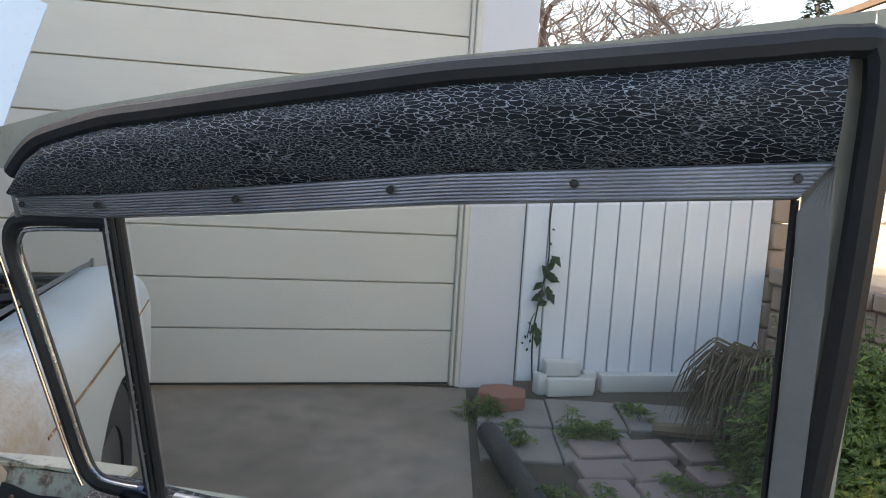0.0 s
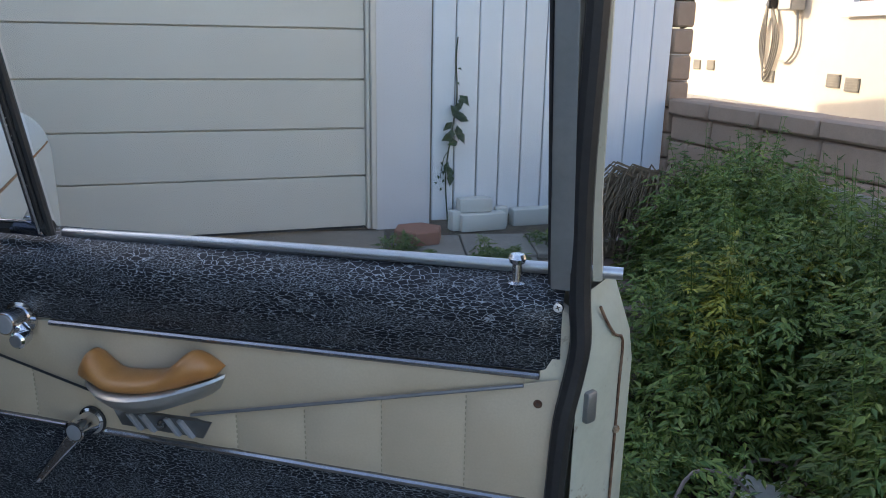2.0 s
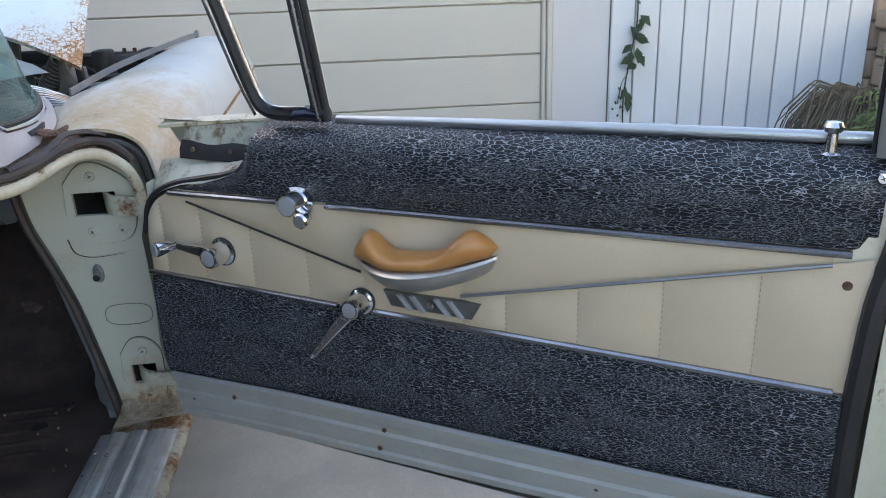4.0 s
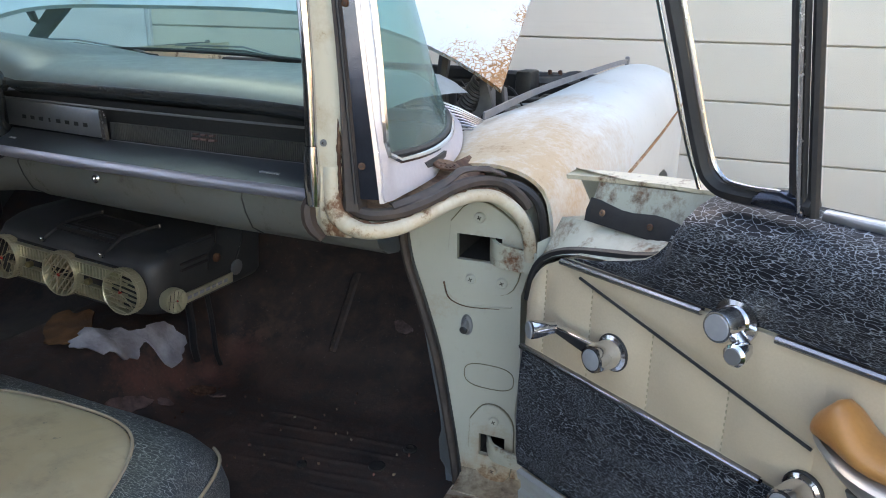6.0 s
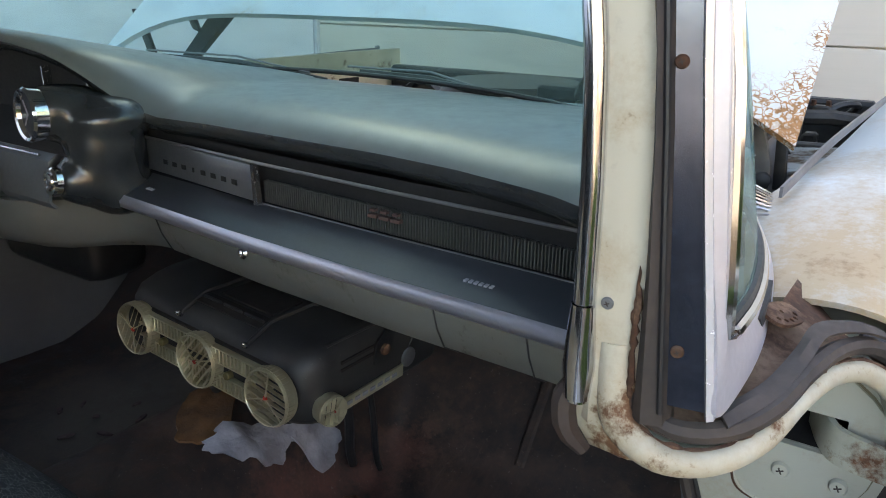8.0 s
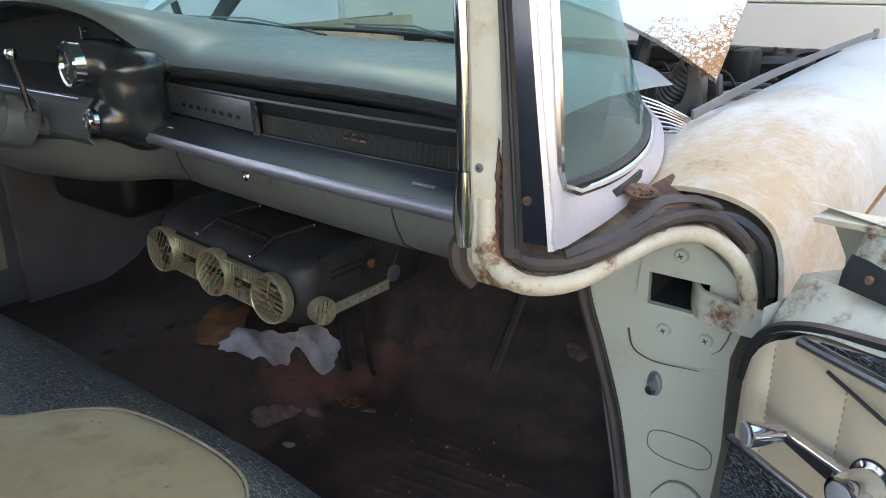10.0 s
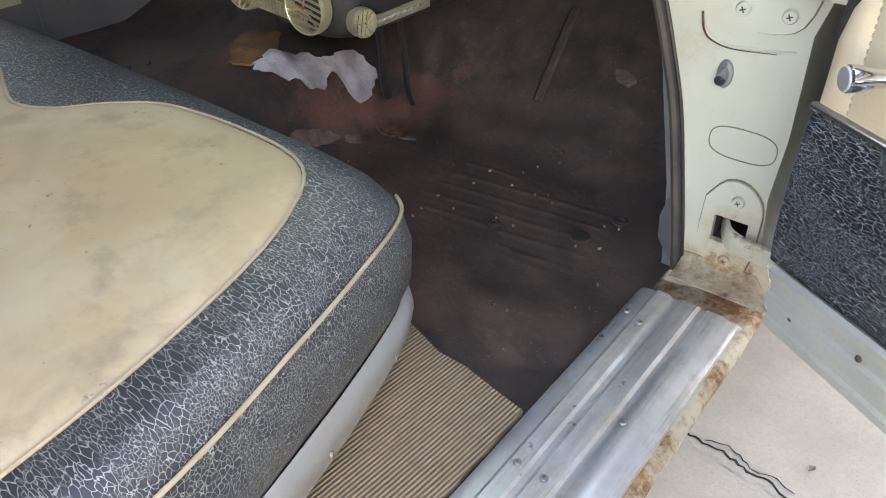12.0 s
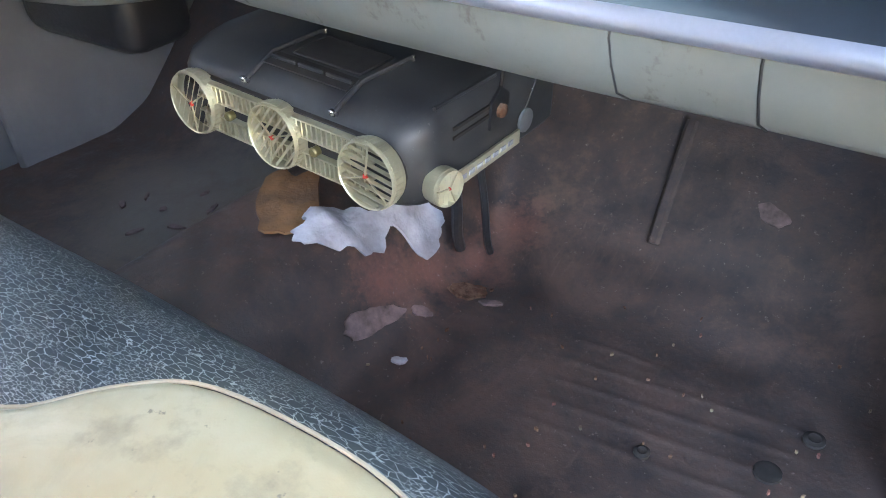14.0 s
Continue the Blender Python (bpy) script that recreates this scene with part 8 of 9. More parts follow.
        box(bm, x + 0.003, x + 0.011, dash_y(x) + 0.012, dash_y(x) + 0.019, 0.716, 0.719)
    part("grille_badge", bm, plain("dull_red", (0.14, 0.08, 0.075), (0.11, 0.06, 0.055), 100, 10, 0.5), dash, m=CAR, smooth=False)
    # lower painted panel, glove box lid
    def lower(x, e=0.0):
        y = dash_y(x) - e
        return [Vector((x, y - 0.014, 0.6465)), Vector((x, y - 0.018, 0.630)), Vector((x, y - 0.010, 0.604)), Vector((x, y + 0.006, 0.574)), Vector((x, y + 0.036, 0.556)), Vector((x, y + 0.070, 0.549)), Vector((x, y + 0.30, 0.60))]
    part("lower_panel", loft(lower, list(np.linspace(-0.135, -1.70, 46))), DASH_GREY, dash, "grey painted lower dash, dirty", CAR, angle=70)
    bm = bmesh.new()
    sheet(bm, [lower(x, 0.003)[:5] for x in np.linspace(-0.377, -0.92, 20)], 0.002)
    part("glove_lid", bm, DASH_GREY, dash, "grey glove box lid", CAR, angle=70)
    for xs_ in (-0.377, -0.256, -0.93):
        part("seam", tubed([p + Vector((0, -0.0006, 0)) for p in lower(xs_)[:6]], 0.0013, 5), BLACK, dash, m=CAR)
    part("seam", tubed([lower(x)[0] + Vector((0, -0.003, -0.004)) for x in np.linspace(-0.256, -0.377, 8)], 0.0025, 5), BLACK, dash, m=CAR)
    part("glove_lock", lathed([(0.009, 0), (0.009, 0.003), (0.006, 0.006), (0.003, 0.006), (0.003, 0.003), (0, 0.003)], 16, facing((-0.706, dash_y(-0.706) - 0.019, 0.625), (0, -1, 0.1))), CHROME, dash, m=CAR)
    # driver's side: instrument face in its hollow, grey panel below, one moulded swelling that carries clock and switch
    bm = bmesh.new()
    xs2 = list(np.linspace(-1.0, -1.70, 20))
    sheet(bm, [[Vector((x, lerp_line(hood_y, x) + 0.12, lerp_line(hood_z, x) - 0.026)), Vector((x, 0.0, 0.76)), Vector((x, -0.09, 0.738)), Vector((x, -0.118, 0.732))] for x in xs2])
    part("instrument_face", bm, DASH_DARK, dash, m=CAR)
    for x in (-1.10, -1.23):
        part("dial_divider", boxed(x - 0.0015, x + 0.0015, -0.012, 0.004, 0.77, 0.84, 0.0005), OLD_CHROME, dash, m=CAR)
    bm = bmesh.new()
    sheet(bm, [[Vector((x, -0.117, 0.731)), Vector((x, -0.130, 0.722)), Vector((x, -0.138, 0.66)), Vector((x, -0.128, 0.648))] for x in list(np.linspace(-1.03, -1.70, 14))], 0.004)
    part("driver_panel", bm, KICK_GREY, dash, "blue-grey painted panel under the instruments", CAR)
    part("chrome_strip", tubed([(-1.045, -0.134, 0.731), (-1.40, -0.134, 0.731)], 0.0022, 6), OLD_CHROME, dash, m=CAR)
    bm = bmesh.new()
    lathe(bm, [(0, -0.10), (0.032, -0.095), (0.041, -0.07), (0.043, -0.03), (0.041, -0.010), (0.038, 0.0), (0, 0.0)], 28, facing((-1.036, -0.138, 0.792), (-0.15, -1, 0.02)))
    lathe(bm, [(0, -0.12), (0.052, -0.11), (0.050, -0.07), (0.038, -0.03), (0.026, -0.004), (0, 0.0)], 28, facing((-1.014, -0.134, 0.695), (-0.1, -1, 0.1)))
    for c, r3 in (((-1.000, -0.055, 0.742), (0.050, 0.062, 0.080)), ((-1.000, -0.045, 0.780), (0.060, 0.070, 0.036)), ((-0.998, -0.036, 0.668), (0.048, 0.060, 0.042))):
        bmesh.ops.create_icosphere(bm, subdivisions=3, radius=1.0, matrix=Matrix.LocRotScale(c, None, r3))
    pods = part("instrument_swelling", bm, DASH_LIP, dash, "moulded black swelling round clock and switch", CAR, angle=180)
    fuse = pods.modifiers.new("fuse", 'REMESH')
    fuse.mode, fuse.voxel_size, fuse.use_smooth_shade = 'VOXEL', 0.004, True
    soft_mod = pods.modifiers.new("soften", 'SMOOTH')
    soft_mod.iterations, soft_mod.factor = 34, 0.6
    cf = facing((-1.036, -0.138, 0.792), (-0.15, -1, 0.02))
    part("clock", lathed([(0.037, -0.02), (0.039, 0.0), (0.040, 0.010), (0.037, 0.014), (0.033, 0.012), (0.031, 0.006)], 32, cf), CHROME, dash, "round chrome-rimmed clock", CAR)
    part("clock_face", lathed([(0.031, 0.006), (0, 0.006)], 28, cf), BLACK, dash, m=CAR)
    for a in (0.6, 2.4):
        part("clock_pointer", boxed(-0.001, 0.001, 0, 0.023, 0.007, 0.0085, 0, 1, cf @ Matrix.Rotation(a, 4, 'Z')), PALE_PADDING, dash, m=CAR)
    fi = facing((-1.014, -0.136, 0.695), (-0.1, -1, 0.1))
    part("ignition_lock", lathed([(0.022, -0.006), (0.022, 0.003), (0.019, 0.006), (0.014, 0.006), (0.013, 0.009), (0.008, 0.010), (0.006, 0.008), (0, 0.008)], 24, fi), CHROME, dash, "chrome ignition switch", CAR)
    fc = facing((-1.19, -0.20, 0.690), (0.0, -0.94, 0.30))
    col = part("steering_column", lathed([(0.022, -0.34), (0.022, -0.040), (0.049, -0.036), (0.051, -0.030), (0.051, 0.018), (0.0495, 0.020), (0.0495, 0.022), (0.052, 0.024), (0.052, 0.06)], 28, fc), plain("grey_column", (0.15, 0.175, 0.185), (0.12, 0.14, 0.15), 100, 8, 0.38), car, "grey steering column with a chrome collar", CAR)
    part("collar", lathed([(0.053, 0.058), (0.056, 0.062), (0.056, 0.16), (0.045, 0.18), (0, 0.18)], 28, fc), CHROME, col, m=CAR)
    part("shift_lever", tubed([(-1.146, -0.175, 0.700), (-1.155, -0.177, 0.750), (-1.167, -0.180, 0.800)], [0.0065, 0.0052, 0.0045], 8), BLACK, col, m=CAR)
    part("shift_knob", lathed([(0, -0.012), (0.009, -0.008), (0.011, 0.002), (0.008, 0.009), (0, 0.011)], 16, Matrix.Translation((-1.168, -0.180, 0.806))), CHROME, col, m=CAR)
    part("shift_boot", lathed([(0.020, -0.012), (0.018, 0.006), (0.010, 0.014), (0.006, 0.014)], 14, facing((-1.147, -0.175, 0.694), (0.3, 0, 1))), DULL_METAL, col, m=CAR)
    part("speaker_shroud", boxed(-1.62, -1.28, 0.05, 0.20, 0.40, 0.57, 0.04, 3), BLACK, car, m=CAR)


# -- roof, visor, mirror, rest of the body --
def build_top():
    def roof_row(y, inset, z):
        pts = []
        for s in np.linspace(-1, 1, 15):
            x = MID + s * (0.74 - inset)
            pts.append(Vector((x, y, z - 0.05 * abs(s) ** 3)))
        return pts
    bm = bmesh.new()
    rows = [roof_row(y, i, z) for y, i, z in ((0.11, 0.06, 1.175), (-0.05, 0.03, 1.22), (-0.4, 0.0, 1.31), (-1.0, 0.0, 1.36), (-1.7, 0.0, 1.35), (-2.3, 0.04, 1.29), (-2.7, 0.10, 1.16), (-3.0, 0.16, 0.95), (-3.2, 0.18, 0.78))]
    for row in rows[0:2]:
        for p in row:
            p.y -= 0.22 * max(0, abs((p.x - MID) / 0.74) - 0.45) ** 1.5
    sheet(bm, rows, 0.0)
    part("roof", bm, BODY_WHITE, car, "white painted roof", CAR)
    bm = bmesh.new()
    sheet(bm, [[p - Vector((0, 0.0, 0.035)) for p in row] for row in rows[:7]])
    part("headliner", bm, HEADLINER, car, "plain cloth headliner", CAR)
    for mx in (lambda p: p, mirrored):
        bm = bmesh.new()
        sheet(bm, [[mx(p) for p in ((0.105, -1.30, 0.05), (0.13, -1.30, 0.45), (0.10, -1.30, 0.74), (-0.06, -1.32, 1.05), (-0.14, -1.34, 1.30))],
                   [mx(p) for p in ((0.105, -1.48, 0.05), (0.13, -1.48, 0.45), (0.10, -1.48, 0.74), (-0.06, -1.48, 1.05), (-0.14, -1.48, 1.30))]], 0.02)
        part("rear_pillar", bm, BODY_WHITE, car, m=CAR)
        bm = bmesh.new()
        rows2 = []
        for y, k in ((-1.30, 0.0), (-2.0, 0.0), (-2.8, 0.01), (-3.6, 0.05), (-4.1, 0.10), (-4.2, 0.2)):
            rows2.append([mx(p) for p in ((0.08 - k, y, 0.02 + k), (0.12 - k, y, 0.25), (0.14 - k, y, 0.50), (0.11 - k, y, 0.72), (0.02 - k, y, 0.76), (-0.15, y, 0.77), (-0.45, y, 0.78 if y < -3 else 0.765), (MID, y, 0.79 if y < -3 else 0.765))] if y < -3.1 else [mx(p) for p in ((0.08 - k, y, 0.02), (0.12, y, 0.25), (0.14, y, 0.50), (0.11, y, 0.72), (0.02, y, 0.75), (0.0, y, 0.75), (-0.01, y, 0.74), (-0.02, y, 0.73))])
        sheet(bm, rows2, 0.0)
        part("rear_quarter", bm, BODY_WHITE, car, "white rear quarter panel", CAR)
        part("wheel", lathed([(0, -0.09), (0.20, -0.10), (0.33, -0.10), (0.352, -0.06), (0.352, 0.06), (0.33, 0.10), (0.20, 0.10), (0, 0.09)], 32, facing(mx((-0.02, -2.55, -0.02)), (1, 0, 0))), RUBBER, car, "black rear tyre", CAR)
    part("trunk_deck", boxed(2 * MID + 0.02, -0.02, -4.19, -2.75, 0.715, 0.742, 0.01), BODY_WHITE, car, "white trunk deck", CAR)
    part("tail", boxed(-1.85, 0.07, -4.24, -4.20, 0.10, 0.75, 0.01), BODY_WHITE, car, m=CAR)
    vis = thing("sun_visor", (-1.2, 0.95, 1.0), "tan cloth sun visor with a dark bound edge", "sun visor")
    pts = [(-0.40, 1.060), (-0.44, 1.042), (-0.62, 1.036), (-0.93, 1.040), (-0.99, 1.052), (-1.005, 1.08), (-1.0, 1.17), (-0.39, 1.17), (-0.385, 1.085)]
    part("panel", slabbed([(x, -0.165 + 0.35 * (z - 1.0), z) for x, z in pts], (0, 0.014, 0), 0.004), VISOR, vis, m=CAR)
    part("binding", tubed(smooth_line([Vector((x, -0.158 + 0.35 * (z - 1.0), z)) for x, z in pts] + [Vector((pts[0][0], -0.158 + 0.35 * (pts[0][1] - 1.0), pts[0][1]))], 4), 0.0085, 7), DARK_HOLE, vis, m=CAR)
    part("pivot", tubed([(-0.40, -0.12, 1.14), (-0.36, -0.10, 1.16), (-0.30, -0.08, 1.175)], 0.006, 7), OLD_CHROME, vis, m=CAR)
    mir = thing("rear_view_mirror", (-1.65, 0.97, 0.96), "small rear-view mirror hanging from the windscreen head", "mirror")
    fm = facing((-0.900, -0.070, 1.036), (0.83, -0.55, -0.086)) @ Matrix.Rotation(radians(-8), 4, 'Z')
    part("housing", boxed(-0.060, 0.060, -0.029, 0.029, -0.016, 0.0, 0.006, 2, fm), BLACK, mir, m=CAR)
    glass_ = Nodes("mirror_glass").out((0.8, 0.82, 0.8), 0.02, 1.0)
    part("mirror_face", boxed(-0.055, 0.055, -0.025, 0.025, 0.0005, 0.003, 0.001, 1, fm), glass_, mir, m=CAR)
    part("stem", tubed([(-0.912, -0.062, 1.045), (-0.90, 0.0, 1.09), (-0.87, 0.06, 1.15)], 0.006, 7), OLD_CHROME, mir, m=CAR)


# -- air conditioner under the dash --
AC = pose(-1.448, 0.968, 0.414, 0, 4, 11) @ Matrix.Diagonal((1.065, 1.06, 1.06, 1)) @ pose(0, 0, -0.401)


def dusty_black():
    k = Nodes("dusty_black_housing")
    a, b = k.noise(9, 6, 0.7), k.noise(160, 4, 0.7)
    col = k.mix(k.ramp(a, 0.40, 0.68), (0.016, 0.016, 0.018), (0.042, 0.041, 0.041))
    col = k.mix(k.ramp(b, 0.64, 0.74, 0, 0.6), col, (0.11, 0.10, 0.09))
    return k.out(col, k.ramp(a, 0.3, 0.7, 0.42, 0.68), 0, k.bump(b, 0.2, 0.0006))


AC_BLACK = dusty_black()


def build_ac():
    ac = thing("car_air_conditioner", (-1.6, 1.08, 0.33), "black under-dash air conditioner with three round gold vents", "air conditioner")
    # body: a rounded box, front corner well rounded, front leaning back
    bm = bmesh.new()
    def ring(z, lean_, grow):
        out = []
        x0, x1, y0, y1 = -0.345 - grow * .2, 0.050 + grow * .3, 0.006 + lean_, 0.315
        for cx, cy, r, a0 in ((x1 - 0.05, y0 + 0.05, 0.05, -90), (x1 - 0.015, y1 - 0.015, 0.015, 0), (x0 + 0.015, y1 - 0.015, 0.015, 90), (x0 + 0.03, y0 + 0.03, 0.03, 180)):
            for k in range(6):
                a = radians(a0 + 90 * k / 5)
                out.append((cx + r * math.cos(a), cy + r * math.sin(a), z))
        return out
    levels = [(0.340, 0.030, -0.06), (0.347, 0.012, -0.03), (0.360, 0.004, 0), (0.400, 0.0, 0), (0.436, 0.002, 0), (0.452, 0.012, -0.01), (0.462, 0.034, -0.03), (0.468, 0.058, -0.05)]
    sheet(bm, [ring(*lv) for lv in levels], 0.0, True)
    bm.verts.ensure_lookup_table()
    bm.faces.new(bm.verts[:24][::-1])
    bm.faces.new(bm.verts[-24:])
    part("body", bm, AC_BLACK, ac, "dusty black metal housing", AC, angle=45)
    # top: two bright rails and the slot between
    for x in (-0.205, -0.060):
        part("top_rail", tubed([(x - 0.004, 0.006, 0.450), (x, 0.050, 0.472), (x + 0.004, 0.13, 0.474), (x + 0.006, 0.137, 0.471)], 0.0036, 7), AC_BLACK, ac, m=AC)
        part("rail_stud", lathed([(0.0036, 0), (0.0030, 0.003), (0, 0.004)], 10, Matrix.Translation((x + 0.006, 0.137, 0.472))), OLD_CHROME, ac, m=AC)
        part("rail_tip", lathed([(0, -0.008), (0.0036, -0.006), (0.0045, 0.002), (0.002, 0.007), (0, 0.008)], 10, facing((x - 0.004, 0.005, 0.450), (0, -0.6, 0.5))), OLD_CHROME, ac, "bright rail end", AC)
    part("top_slot", slabbed([(-0.200, 0.030, 0.4655), (-0.066, 0.030, 0.4655), (-0.064, 0.056, 0.4695), (-0.198, 0.056, 0.4695)], (0, 0, 0.0015)), DARK_HOLE, ac, m=AC)
    for k in range(3):
        part("slot_bar", boxed(-0.198 + k * 0.045, -0.158 + k * 0.045, 0.041, 0.045, 0.4685, 0.4735, 0.001), BLACK, ac, m=AC)
    part("top_grille", boxed(-0.188, -0.076, 0.066, 0.130, 0.4685, 0.4705, 0.002), DARK_HOLE, ac, m=AC)
    part("top_rail", tubed([(0.036, 0.06, 0.4625), (0.042, 0.17, 0.4655)], 0.003, 6), AC_BLACK, ac, m=AC)
    # front plate with grille bars
    def stadium(y, h, x0=-0.297, x1=0.003):
        pts = []
        for k in range(9):
            a = radians(-90 + 180 * k / 8)
            pts.append((x1 + h * math.cos(a), y, 0.401 + h * math.sin(a)))
        for k in range(9):
            a = radians(90 + 180 * k / 8)
            pts.append((x0 + h * math.cos(a), y, 0.401 + h * math.sin(a)))
        return pts
    part("front_plate", slabbed(stadium(0.001, 0.035), (0, 0.008, 0), 0.002), DARK_HOLE, ac, m=AC)
    bm = bmesh.new()
    for za, zb in ((0.411, 0.433), (0.369, 0.391)):
        for x in np.arange(-0.285, -0.005, 0.0078):
            box(bm, x, x + 0.0026, -0.008, -0.003, za, zb, 0.0)
        for z in (za, zb):
            box(bm, -0.292, 0.0, -0.009, 0.002, z - 0.0010, z + 0.0010)
    tagged(part("bar_grille", bm, GOLD, ac, "fine gold upright bars", AC, False), kind="stuff")
    # round vents
    def vent(x, z, r, base, spin, n=8, tip=0):
        f = base
        rimv = part("vent", lathed([(r * 0.98, -0.006), (r * 1.02, 0.004), (r * 1.0, 0.0145), (r * 0.975, 0.0170), (r * 0.945, 0.0158), (r * 0.94, -0.003)], 36, f), GOLD, ac, "round gold vent", AC)
        bm = bmesh.new()
        for k in range(36):
            a = 2 * math.pi * k / 36
            box(bm, r * 1.0, r * 1.03, -0.0020, 0.0020, 0.001, 0.0125, 0, 1, f @ Matrix.Rotation(a, 4, 'Z'))
        tagged(part("knurl", bm, GOLD, rimv, "", AC, False), kind="stuff")
        part("vent_back", lathed([(r * 0.93, -0.003), (0, -0.003)], 28, f), BLACK, rimv, m=AC)
        g = f @ Matrix.Rotation(spin, 4, 'Z')
        for k in range(n):
            c = -1 + 2 * (k + 0.5) / n
            half = r * 0.93 * math.sqrt(max(0.02, 1 - c * c))
            part("louvre", boxed(-half, half, -0.0005, 0.0005, -0.0027, 0.0027, 0, 1, g @ Matrix.Translation((0, c * r * 0.93, 0.0118)) @ Matrix.Rotation(radians(tip), 4, 'X')), GOLD, rimv, m=AC, smooth=False)
        for a in (math.pi / 2, math.pi * 7 / 6, -math.pi / 6):
            part("spoke", boxed(0, r * 0.95, -0.0008, 0.0008, 0.0146, 0.0164, 0, 1, g @ Matrix.Rotation(a, 4, 'Z')), GOLD, rimv, m=AC, smooth=False)
        part("centre", lathed([(r * 0.10, 0.014), (r * 0.09, 0.0175), (0, 0.0185)], 3, g), RED, rimv, m=AC, smooth=False)
    for x, spin, tip in ((-0.294, 1.15, 46), (-0.147, 0.9, 52), (0.0, -0.12, 6)):
        vent(x, 0.401, 0.0410, facing((x, -0.003, 0.401), (0, -1, 0.06)), spin, 8, tip)
    for x in (-0.2205, -0.0735):
        part("gap_panel", boxed(x - 0.022, x + 0.022, -0.004, 0.002, 0.394, 0.408, 0.002), DARK_HOLE, ac, m=AC)
        part("control_knob", lathed([(0.006, 0), (0.0065, 0.008), (0.005, 0.010), (0, 0.010)], 14, facing((x - 0.012, -0.004, 0.399), (0, -1, 0))), plain("brass_knob", (0.22, 0.18, 0.08), (0.16, 0.12, 0.06), 90, 12, 0.4, 0.6), ac, m=AC)
    vent(0, 0, 0.0225, facing((0.052, 0.048, 0.378), (1, -0.12, 0.05)), 1.4, 5, 30)
    # bright bar along the side, plain bars for its lettering
    bar = part("side_bar", slabbed([(0.0510, 0.068, 0.358), (0.0510, 0.215, 0.358), (0.0510, 0.215, 0.378), (0.0510, 0.068, 0.378)], (0.004, 0, 0), 0.001), GOLD, ac, m=AC)
    for k in range(7):
        part("letter_bar", boxed(0.0548, 0.0562, 0.085 + 0.017 * k, 0.096 + 0.017 * k, 0.365, 0.371), PALE_PADDING, bar, m=AC, smooth=False)
    for k in range(2):
        part("side_slot", boxed(0.048, 0.0525, 0.075, 0.165, 0.422 + 0.012 * k, 0.426 + 0.012 * k), DARK_HOLE, ac, m=AC)
    # bracket, bolt and hoses behind
    part("bracket", tubed([(0.052, 0.165, 0.43), (0.052, 0.175, 0.50), (0.050, 0.185, 0.57)], 0.0022, 6), DARK_HOLE, ac, m=AC)
    part("bracket", slabbed([(0.051, 0.145, 0.405), (0.051, 0.180, 0.405), (0.051, 0.186, 0.440), (0.051, 0.166, 0.455), (0.051, 0.146, 0.440)], (0.004, 0, 0), 0.001), BLACK, ac, m=AC)
    part("bolt", lathed([(0.009, 0), (0.009, 0.005), (0.005, 0.008), (0, 0.009)], 8, facing((0.055, 0.165, 0.425), (1, 0, 0))), RUST, ac, "rusty mounting bolt", AC)
    part("bolt", lathed([(0.016, 0), (0.016, 0.004), (0.009, 0.006), (0, 0.007)], 12, facing((0.052, 0.228, 0.385), (1, 0, 0))), DULL_METAL, ac, m=AC)
    part("hose", tubed(smooth_line([(-0.01, 0.15, 0.36), (0.000, 0.155, 0.28), (-0.005, 0.165, 0.22), (-0.01, 0.18, 0.18)], 5), 0.008, 8), RUBBER, ac, m=AC)
    part("hose", tubed(smooth_line([(0.012, 0.18, 0.36), (0.020, 0.19, 0.28), (0.022, 0.20, 0.20), (0.016, 0.22, 0.16)], 5), 0.0055, 8), RUBBER, ac, m=AC)
    part("wire", tubed(smooth_line([(0.052, 0.228, 0.40), (0.060, 0.235, 0.44), (0.056, 0.24, 0.47), (0.050, 0.25, 0.44)], 5), 0.0014, 5), OLD_CHROME, ac, m=AC)


# -- bench seat --
SEAT_EDGE = [(-0.10, -1.25), (-0.105, -0.95), (-0.130, -0.72), (-0.160, -0.57), (-0.190, -0.455), (-0.222, -0.365), (-0.262, -0.325), (-0.32, -0.310), (-0.5, -0.290), (-0.7, -0.278), (MID, -0.275)]
CREAM_EDGE = [(-0.165, -1.10), (-0.178, -0.92), (-0.196, -0.75), (-0.228, -0.585), (-0.268, -0.472), (-0.322, -0.396), (-0.39, -0.366), (-0.50, -0.362), (-0.60, -0.378), (-0.655, -0.425), (-0.695, -0.480), (-0.75, -0.503), (-0.81, -0.485), (MID, -0.455)]


def seat_top(x, y):
    front = -0.290 - y
    side = min(abs(x + 0.10) if x > MID else abs(x - (2 * MID + 0.10)), 0.3)
    z = 0.392 - 0.10 * math.exp(-max(0, front) / 0.018) * 0.22 - 0.028 * math.exp(-max(0.0, front) / 0.07) - 0.028 * math.exp(-side / 0.10)
    return z + 0.003 * noise.noise((x * 6, y * 6, 2))


